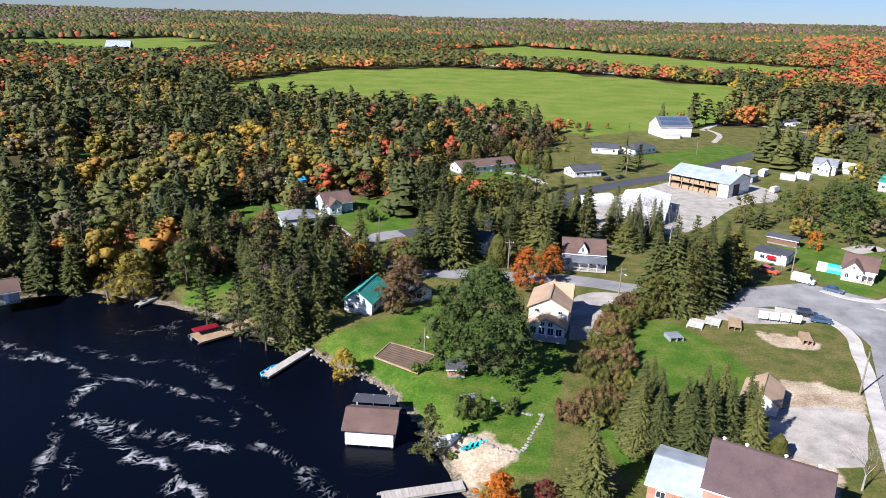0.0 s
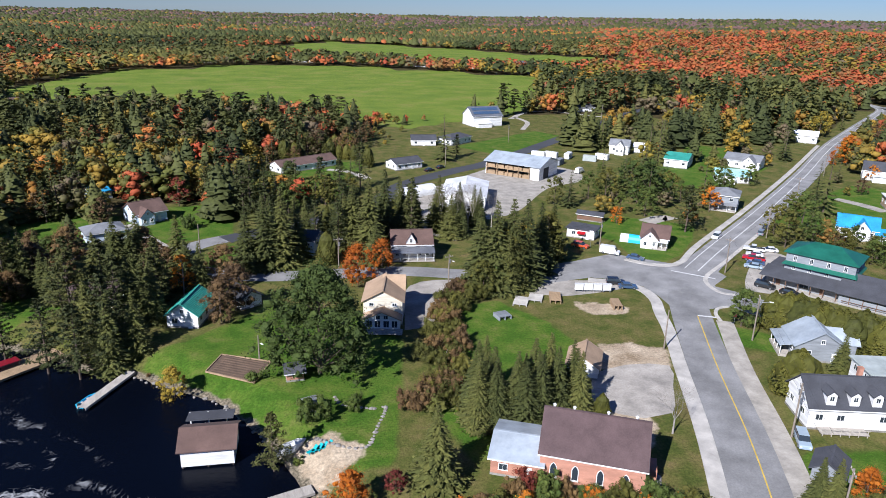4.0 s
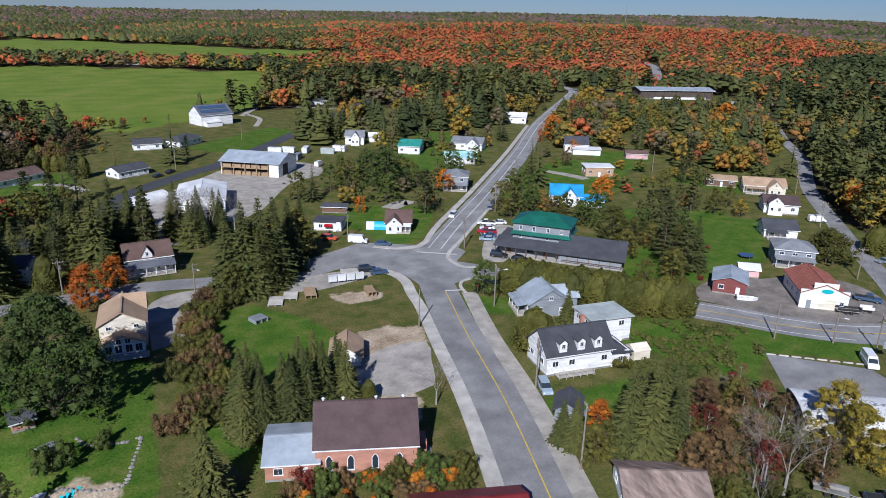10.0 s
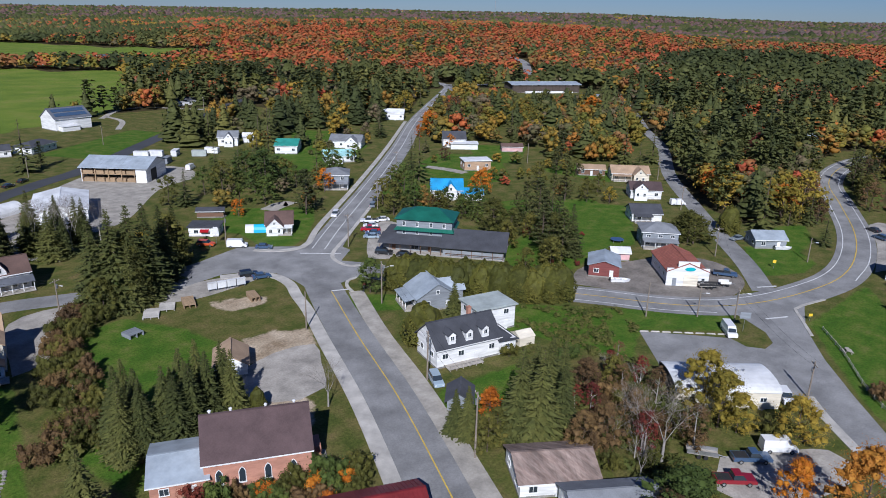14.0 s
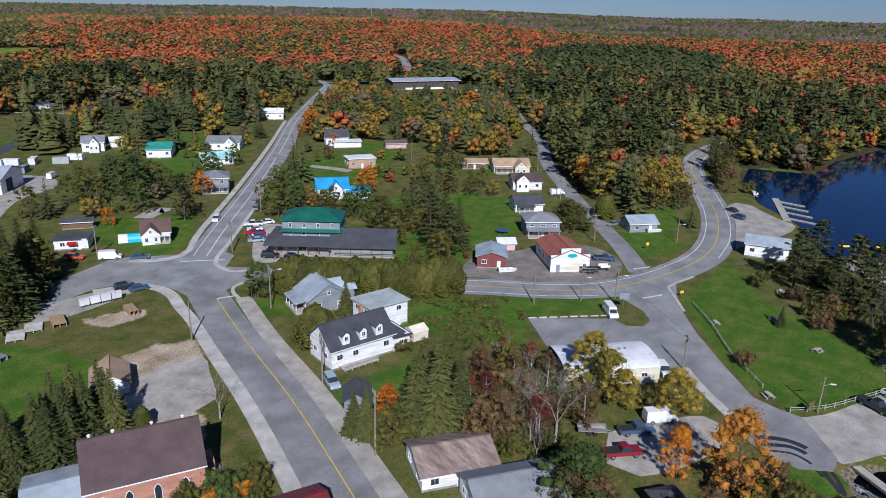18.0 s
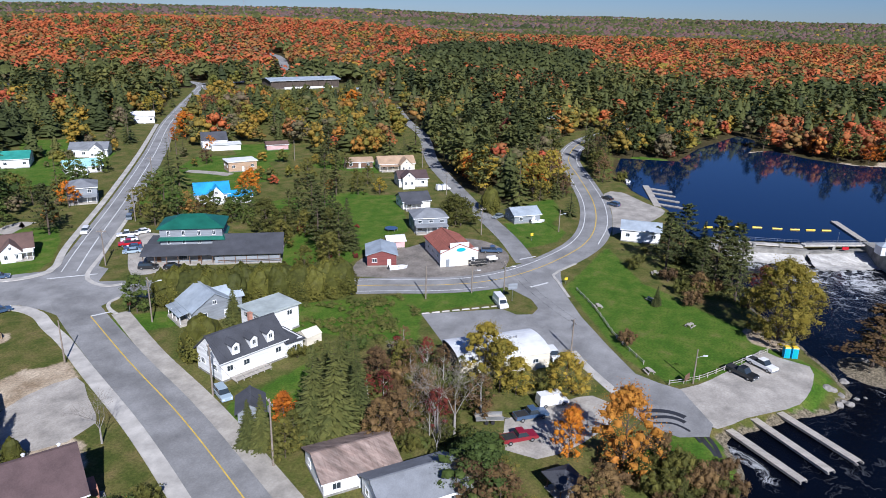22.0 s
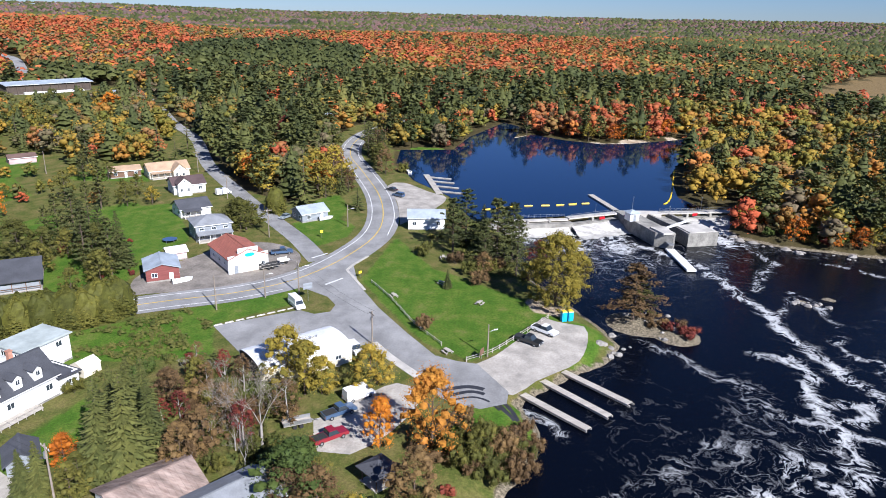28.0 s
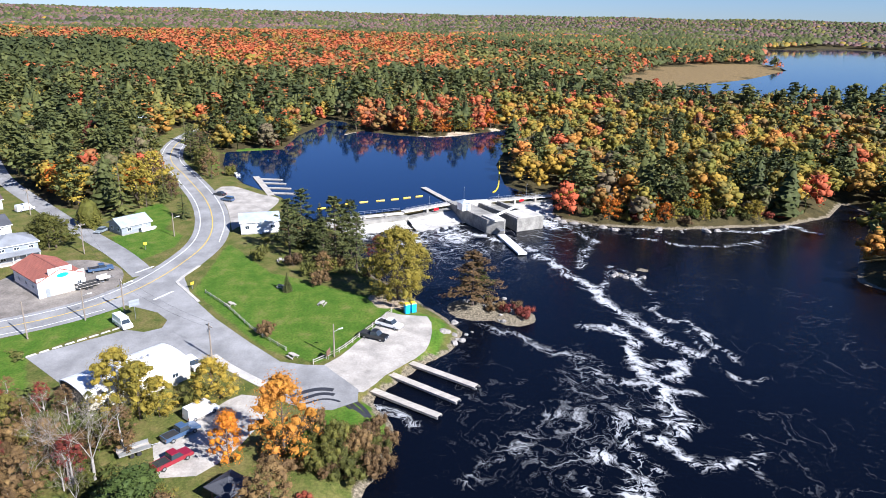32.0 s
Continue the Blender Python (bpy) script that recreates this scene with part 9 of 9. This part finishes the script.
def cascade(a, b, down, z0, z1, label, n=22, m=10, seed=0):
    """Falling water: a rough sheet from the crest a-b down to the river."""
    rnd = random.Random(seed)
    g, ids = Geo(), []
    a, b, down = Vector((*a, 0)), Vector((*b, 0)), Vector((*down, 0))
    for j in range(m + 1):
        f = j / m
        for i in range(n + 1):
            p = a.lerp(b, i / n) + down * f
            z = z0 + (z1 - z0) * min(1, f * 1.6) ** 1.3
            g.v.append((p.x + rnd.uniform(-0.2, 0.2), p.y + rnd.uniform(-0.2, 0.2), z + rnd.uniform(-0.16, 0.2) * (0.3 + f)))
    w = n + 1
    g.f = [(j * w + i, j * w + i + 1, (j + 1) * w + i + 1, (j + 1) * w + i) for j in range(m) for i in range(n)]
    tagged(part("water", g, FOAM_WHITE, smooth=True), label, "waterfall", kind="structure")


cascade((216.5, -16), (227, -32), (-9, -4), -0.2, -2.35, "white water pouring over the weir", seed=1)
cascade((209, 8), (216, -15), (-5, -3), -0.4, -2.35, "white water under the low walkway", seed=2)
cascade((230.5, -48), (237, -69), (-13, -2.5), -0.2, -2.35, "white water rushing through the far sluice", seed=3)

# ---- docks and boats ----
def dock(a, b, w, z, label, mat=WOOD_GREY, plank=0.5, group=""):
    d = Vector((b[0] - a[0], b[1] - a[1], 0))
    L, rot = d.length, math.degrees(math.atan2(d.y, d.x))
    ob = thing("dock", pose(a[0], a[1], z, 0, 0, rot), label, "dock", group)
    me = Geo().box((0, 0, 0), (plank * 0.94, w, 0.1)).mesh("plank", mat)
    n = int(L / plank)
    for i in range(n):
        part("plank", me, None, ob).matrix_local = pose((i + 0.5) * plank, 0, 0)
    for s in (-1, 1):
        part("stringer", Geo().box((L / 2, s * (w / 2 - 0.12), -0.22), (L, 0.16, 0.34)), mat, ob)
    for i in range(max(2, int(L / 4))):
        part("float", Geo().box((1.5 + i * 4, 0, -0.45), (2.2, w * 0.8, 0.35)), DARK, ob)
    return ob


for a, b in (((110.8, -2.3), (101.2, -13.3)), ((116.8, -5.4), (105.7, -17.2)), ((120.6, -9.9), (110.3, -21.4))):
    dock(a, b, 1.5, -1.75, "pale grey floating dock at the boat launch", group="launch docks")
dock((-64.6, 151.6), (-68.3, 143), 1.6, -1.8, "pale wooden dock on the bay")
dock((-26, 124.6), (-32, 113), 1.8, -1.8, "grey wooden dock from the lawn")
dock((4, 83.6), (-8, 80.4), 2.0, -1.8, "grey wooden dock by the beach")
dock((-40.5, 135.5), (-50, 126.8), 5.0, -1.7, "wide brown wooden landing", WOOD)
dock((257.8, -25.5), (236.8, -32.6), 2.2, 0.1, "grey floating walkway above the weir")
dock((278.6, 39.5), (247, 30), 2.4, 0.0, "grey marina dock on the pond")
for i, a in enumerate(((275, 38.5), (268, 36.5), (260, 34), (252, 31.5))):
    dock(a, (a[0] - 2, a[1] - 10), 1.0, 0.0, "narrow finger dock on the pond", group="finger docks")


def boat(x, y, z, rot, L, mat, label, cover=None):
    ob = thing("boat", pose(x, y, z, 0, 0, rot), label, "boat")
    w = L * 0.17
    low = [(-L / 2, -w * 0.8), (L * 0.2, -w * 0.8), (L / 2 - 0.3, 0), (L * 0.2, w * 0.8), (-L / 2, w * 0.8)]
    top = [(-L / 2, -w), (L * 0.22, -w), (L / 2, 0), (L * 0.22, w), (-L / 2, w)]
    g = Geo().add([(a, b, -0.25) for a, b in low] + [(a, b, 0.45) for a, b in top] + [(a * 0.92, b * 0.86, 0.45) for a, b in top] + [(a * 0.88, b * 0.8, 0.1) for a, b in top],
                  [(4, 3, 2, 1, 0)] + [(i, (i + 1) % 5, 5 + (i + 1) % 5, 5 + i) for i in range(5)] + [(5 + i, 5 + (i + 1) % 5, 10 + (i + 1) % 5, 10 + i) for i in range(5)] + [(10 + i, 10 + (i + 1) % 5, 15 + (i + 1) % 5, 15 + i) for i in range(5)] + [(15, 16, 17, 18, 19)])
    part("hull", g, mat, ob)
    for u in (-0.25, 0.05):
        part("seat", Geo().box((u * L, 0, 0.3), (0.35, w * 1.5, 0.08)), METAL_WHITE, ob)
    part("motor", Geo().box((-L / 2 - 0.15, 0, 0.5), (0.3, 0.35, 0.7)), DARK, ob)
    if cover:
        part("canopy", Geo().box((0, 0, 1.6), (L * 0.8, w * 2, 0.12), 0, 0.9), cover, ob)
        for u in (-0.35, 0.35):
            for s in (-1, 1):
                part("canopy_post", Geo().tube((u * L, s * w * 0.9, 0.4), (u * L, s * w * 0.85, 1.6), 0.03), STEEL, ob)


boat(-48.5, 130.2, -2.2, 38, 6.5, CAR_GREY, "pontoon boat with a maroon canopy at the landing", CAR_MAROON)
boat(-31.5, 116.0, -2.3, 62, 4.5, PLASTIC_BLUE, "small blue and yellow boat at the dock")
boat(1.0, 92.6, -1.2, 20, 4.0, METAL_WHITE, "white canoe drawn up on the beach")
boat(2.0, 93.6, -1.0, 25, 4.0, METAL_WHITE, "white rowing boat drawn up on the beach")
boat(147.5, 79.6, 0.4, -45, 5.0, METAL_WHITE, "white boat parked in the dirt yard")
boat(206, 61, 0.5, -45, 5.0, METAL_WHITE, "white boat beside the small grey house")
boat(283, 48, 0.0, 30, 5.5, METAL_WHITE, "white boat moored on the pond")


def boathouse():
    ob = thing("boathouse", pose(-10.4, 96.2, RIVER_LEVEL, 0, 0, -4), "white boathouse on piles with a brown roof and side deck", "boathouse")
    b = part("wall", walls(7.6, 6.6, 2.6, 1.6), WHITE, ob)
    b.matrix_local = pose(0, 0, 0.6)
    r = part("roof", gable_roof(7.6, 6.6, 3.2, 1.6, 0.5), SHINGLE_BROWN, ob)
    part("lean_roof", Geo().box((-0.6, 6.2, 3.0), (7.2, 3.2, 0.15), 0, 1, -6), SHINGLE_DARK, ob)
    part("deck", Geo().box((-1.2, 4.6, 0.7), (8.4, 3.6, 0.16)), WOOD_GREY, ob)
    for x in (-4.0, -1.2, 1.6):
        part("post", Geo().box((x, 7.4, 1.8), (0.16, 0.16, 2.4)), WHITE, ob)
        part("rail_post", Geo().box((x, 4.0, 1.8), (0.14, 0.14, 2.4)), WHITE, ob)
    for x in (-3.6, 0, 3.6):
        for y in (-3.1, 3.1):
            part("pile", Geo().tube((x, y, -1.4), (x, y, 0.7), 0.16), DARK_WOOD_AND_SHADE, ob)
    part("boat_door", Geo().box((-3.83, 0, 1.6), (0.06, 3.0, 2.2)), DARK, ob)


boathouse()

floats = thing("float_boom", pose(0, 0, POND_LEVEL), "yellow safety boom floating across the pond", "float boom")
me_f = Geo().tube((-1.5, 0, 0.08), (1.5, 0, 0.08), 0.3, 0.3, 8).mesh("float", PLASTIC_YELLOW)
line = curve_pts([(228, 14), (236.5, 0.4), (240, -11.4), (246, -25)], 4.2) + curve_pts([(242.7, -47.7), (250, -51), (258, -54.5), (290, -61.5), (312, -66)], 4.2)
for a, b in zip(line[:-1], line[1:]):
    if (b - a).length < 8:
        d = b - a
        part("float", me_f, None, floats).matrix_local = pose((a.x + b.x) / 2, (a.y + b.y) / 2, 0, 0, 0, math.degrees(math.atan2(d.y, d.x)))

for pts, w in (([(106.7, 11.8), (108.6, 7.2), (107.4, 3.1), (104.7, 0.1), (100.6, -1.5)], 0.55), ([(104.9, 10.6), (107.0, 6.6), (105.7, 3.1), (102.7, 0.7), (100.2, -1)], 0.45), ([(103.8, 9.4), (105.2, 6.2), (104.2, 3.4), (102, 1.4)], 0.25)):
    tagged(part("trim", ribbon(pts, w, w, 0.1, 0.6, drape=True), WET_TRACK), "dark wet tyre track at the boat ramp", "tyre track", kind="structure")

# ---- small things outdoors ----
def rock(x, y, z, r, seed, words, group="shore rocks"):
    ob = part("rock", Geo().blob((0, 0, 0), (r, r * 0.85, r * 0.6), seed, 0.22, 5, 8), ROCK)
    ob.matrix_world = pose(x, y, z, 0, 0, seed * 47 % 360)
    tagged(ob, words, "rock", group)


rr = random.Random(9)
for k in range(26):
    f = k / 25
    pts = curve_pts([(-27, 124.6), (-18, 117), (-9.8, 110.6), (-5, 102.4), (-0.3, 93)], 0.8)
    p = pts[int(f * (len(pts) - 1))]
    rock(p.x + rr.uniform(-0.6, 0.6), p.y + rr.uniform(-0.6, 0.6), -2.4, rr.uniform(0.2, 0.5), k, "grey boulder along the river bank")
wall_line = curve_pts([(9.3, 104.6), (10.3, 101.9), (15.3, 99.6), (17.2, 99.7), (15, 94.5), (12.4, 89.3), (8.3, 90.6), (5.4, 93.4)], 0.75)
for k, p in enumerate(wall_line):
    rock(p.x, p.y, -0.05 + float(height(np.array([p.x]), np.array([p.y]))[0]), rr.uniform(0.32, 0.5), 60 + k, "pale stone edging the garden terrace", "garden stones")
for k in range(34):
    x, y, r = rr.choice(((142, -35, 5), (148, -24, 5), (152, -31, 4), (168, -68, 3), (166, -74, 3), (135, -22, 3), (131, -21, 3)))
    x, y = x + rr.gauss(0, r * 0.5), y + rr.gauss(0, r * 0.5)
    rock(x, y, max(RIVER_LEVEL, float(height(np.array([x]), np.array([y]))[0])), rr.uniform(0.4, 1.1), 200 + k, "pale boulder at the rapids", "river rocks")
for k in range(44):
    f = k / 43
    pts = curve_pts([(243, -70), (228, -69), (219.6, -67.5), (212, -79), (206, -104), (209, -145)], 1.0)
    p = pts[int(f * (len(pts) - 1))]
    rock(p.x + rr.uniform(-3.5, 1.5), p.y + rr.uniform(-2.5, 2.5), RIVER_LEVEL - 0.2, rr.choice((0.4, 0.6, 0.8, 1.6)), 300 + k, "grey boulder on the far bank")


def toilet(x, y, rot):
    ob = thing("portable_toilet", pose(x, y, 0.03, 0, 0, rot), "bright blue portable toilet with a yellow roof", "toilet", "portable toilets")
    part("cabin", Geo().box((0, 0, 1.05), (1.1, 1.1, 2.1)), PLASTIC_BLUE, ob)
    part("roof", Geo().box((0, 0, 2.2), (1.2, 1.2, 0.25), 0, 0.8), PLASTIC_YELLOW, ob)
    part("door", Geo().box((0, -0.57, 1.0), (0.7, 0.05, 1.8)), PLASTIC_TEAL, ob)


toilet(140.3, -10.6, -70)
toilet(140.8, -12.0, -70)


def picnic_table(x, y, rot):
    ob = thing("picnic_table", pose(x, y, 0.0, 0, 0, rot), "weathered grey picnic table on the lawn", "table", "picnic tables")
    part("tabletop", Geo().box((0, 0, 0.75), (1.9, 0.75, 0.06)), WOOD_GREY, ob)
    for s in (-1, 1):
        part("bench", Geo().box((0, s * 0.75, 0.45), (1.9, 0.28, 0.05)), WOOD_GREY, ob)
        for u in (-0.7, 0.7):
            part("leg", Geo().box((u, s * 0.45, 0.38), (0.09, 0.09, 0.85), 0, 1, s * 30), WOOD_GREY, ob)


for row in ((147, 28, 30), (146, 8, -20), (121, 12.5, 40), (157, 18, 60), (176, 20, 10)):
    picnic_table(*row)


def rail_fence(pts, label, h=1.0):
    ob = thing("fence", pose(0, 0, 0), label, "fence")
    line = curve_pts(pts, 2.4)
    for p in line:
        part("post", Geo().box((p.x, p.y, h / 2), (0.14, 0.14, h + 0.2)), WOOD_GREY, ob)
    for a, b in zip(line[:-1], line[1:]):
        for z in (h * 0.45, h * 0.9):
            part("rail", Geo().tube((a.x, a.y, z), (b.x, b.y, z), 0.055, None, 5), WOOD_GREY, ob)


rail_fence([(118, 8.5), (122.5, 3.8), (131, -1.5), (140.7, -7.3)], "weathered rail fence between lawn and gravel lot")
rail_fence([(32, 119.3), (31.7, 110.7), (30.7, 103.9), (28.8, 97.8)], "leaning wooden fence in the hedgerow", 1.2)
rail_fence([(155, 35), (145, 28), (133, 21), (124, 14)], "low wire and post fence along the park", 0.8)
for k in range(9):
    b = part("parking_block", Geo().box((0, 0, 0.12), (1.9, 0.25, 0.24), 0, 0.85), CONCRETE)
    b.matrix_world = pose(125.6 + 1.55 * k, 61.0 - 1.72 * k, 0.03, 0, 0, -48)
    tagged(b, "pale concrete parking stop at the lot's edge", "parking stop", "parking stops")

garden = thing("garden_bed", pose(0, 0, 0), "bare tilled garden bed with wooden edging", "garden bed")
part("soil", Geo().prism([(-12.2, 118.0), (-4.0, 112.4), (-1.1, 119.4), (-9.8, 124)], -0.1, 0.12), SOIL, garden)
for a, b in (((-12.4, 118), (-4, 112.2)), ((-4, 112.2), (-0.9, 119.5)), ((-0.9, 119.5), (-9.9, 124.2)), ((-9.9, 124.2), (-12.4, 118))):
    d = Vector((b[0] - a[0], b[1] - a[1], 0))
    e = part("edging", Geo().box((0, 0, 0.12), (d.length, 0.2, 0.3)), WOOD, garden)
    e.matrix_local = pose((a[0] + b[0]) / 2, (a[1] + b[1]) / 2, 0, 0, 0, math.degrees(math.atan2(d.y, d.x)))
for k in range(9):
    f = (k + 0.5) / 9
    part("furrow", Geo().box((-8.2 + 2.9 * f - 3.8 * (0.5 - f) * 0, 115.1 + 0 * f + 6.6 * f, 0.15), (8.6, 0.35, 0.12), -31), SOIL, garden)

for k in range(4):
    ob = thing("beach_lounger", pose(4.3 + 0.75 * k, 90.6 + 0.25 * k, float(height(np.array([5.0]), np.array([90.8]))[0]), 0, 0, -55), "turquoise beach lounger on the sand", "lounger", "beach loungers")
    part("seat", Geo().box((0, 0, 0.35), (0.6, 1.4, 0.08)), PLASTIC_TEAL, ob)
    part("backrest", Geo().box((0, 0.9, 0.6), (0.6, 0.8, 0.08), 0, 1, 40), PLASTIC_TEAL, ob)
    for s in (-1, 1):
        part("leg", Geo().box((s * 0.25, -0.5, 0.17), (0.06, 0.06, 0.34)), PLASTIC_TEAL, ob)
        part("leg", Geo().box((s * 0.25, 0.5, 0.17), (0.06, 0.06, 0.34)), PLASTIC_TEAL, ob)


def pallet_stack(x, y, rot, w, d, h, mat, label):
    ob = thing("pallet_stack", pose(x, y, 0, 0, 0, rot), label, "pallets")
    n = max(2, int(d / 0.55))
    for k in range(3):
        part("runner", Geo().box((-w / 2 + 0.1 + (w - 0.2) * k / 2, 0, h * 0.4), (0.14, d, h * 0.8)), mat, ob)
    me = Geo().box((0, 0, 0), (w, d / n * 0.75, 0.12)).mesh("board", mat)
    for k in range(n):
        part("board", me, None, ob).matrix_local = pose(0, -d / 2 + (k + 0.5) * d / n, h * 0.86)


pallet_stack(55.0, 137.4, -28, 3.2, 5.0, 0.5, CONCRETE, "pale stack of paving slabs on the grass")
pallet_stack(59.0, 138.6, -28, 3.2, 4.2, 0.5, CONCRETE, "stack of white stone slabs on the grass")
pallet_stack(63.4, 137.6, -20, 2.6, 5.4, 0.9, WOOD, "yellow-brown wooden ramp lying on the grass")
pallet_stack(75.5, 131.0, -15, 2.0, 4.6, 1.2, WOOD, "orange-brown wooden frame standing on the grass")
pallet_stack(48, 130.2, 10, 3.0, 3.0, 1.0, GREY_WALL, "grey covered box on the grass")

gz = thing("gazebo", pose(80.5, 17.5, 0, 0, 0, -40), "small open gazebo with a dark shingle roof", "gazebo")
part("roof", hip_roof(3.6, 3.6, 2.3, 1.3, 0.5), SHINGLE_DARK, gz)
for a in (-1.6, 1.6):
    for b in (-1.6, 1.6):
        part("post", Geo().box((a, b, 1.15), (0.15, 0.15, 2.4)), BROWN_WALL, gz)
part("floor", Geo().box((0, 0, 0.08), (3.8, 3.8, 0.16)), WOOD_GREY, gz)

tent = thing("garden_tent", pose(102.9, 75.6, 0, 0, 0, -17), "cream fabric garden tent behind the white house", "tent")
part("cover", walls(3.6, 3.4, 1.8, 0.9), CREAM, tent)
part("tent_roof", gable_roof(3.6, 3.4, 1.8, 0.9, 0.12, thick=0.05), CREAM, tent)
bt = thing("tarp_shelter", pose(103, 174.5, 0, 0, 0, -35), "shelter with a bright blue and white tarpaulin", "shelter")
arc = [(-1.5 * math.cos(math.pi * i / 8), 2.2 * math.sin(math.pi * i / 8)) for i in range(9)]
for u0, u1, mt in ((-3, -0.6, METAL_WHITE), (-0.6, 3, PLASTIC_BLUE)):
    part("tarp", Geo().add([(u0, a, b) for a, b in arc] + [(u1, a, b) for a, b in arc], [(i, i + 1, 10 + i, 9 + i) for i in range(8)] + [tuple(range(9)), tuple(range(17, 8, -1))]), mt, bt)
tr = thing("trampoline", pose(175.9, 97.5, 0), "round trampoline on the lawn", "trampoline")
part("mat", Geo().tube((0, 0, 0.8), (0, 0, 0.86), 2.0, 2.0, 16), CAR_BLUE, tr)
for k in range(6):
    part("leg", Geo().tube((1.9 * math.cos(k * 1.047), 1.9 * math.sin(k * 1.047), -0.05), (1.9 * math.cos(k * 1.047), 1.9 * math.sin(k * 1.047), 0.8), 0.04, None, 5), STEEL, tr)
mast = thing("radio_mast", pose(2290, 1930, float(height(np.array([2290.0]), np.array([1930.0]))[0])), "slender radio mast on the far hill", "mast")
part("tower", Geo().tube((0, 0, 0), (0, 0, 150), 0.9, 0.5, 5), STEEL, mast)
for bx, by in ((87, 87.5), (88.2, 88)):
    bn = thing("rubbish_bin", pose(bx, by, 0.03), "blue rubbish bin by the shoulder" if bx > 88 else "white storage box by the shoulder", "bin")
    part("bin_body", Geo().box((0, 0, 0.5), (0.8, 0.8, 1.0), 0, 1.1), PLASTIC_BLUE if bx > 88 else METAL_WHITE, bn)
    part("lid", Geo().box((0, 0, 1.05), (0.95, 0.95, 0.1)), PLASTIC_BLUE if bx > 88 else METAL_WHITE, bn)
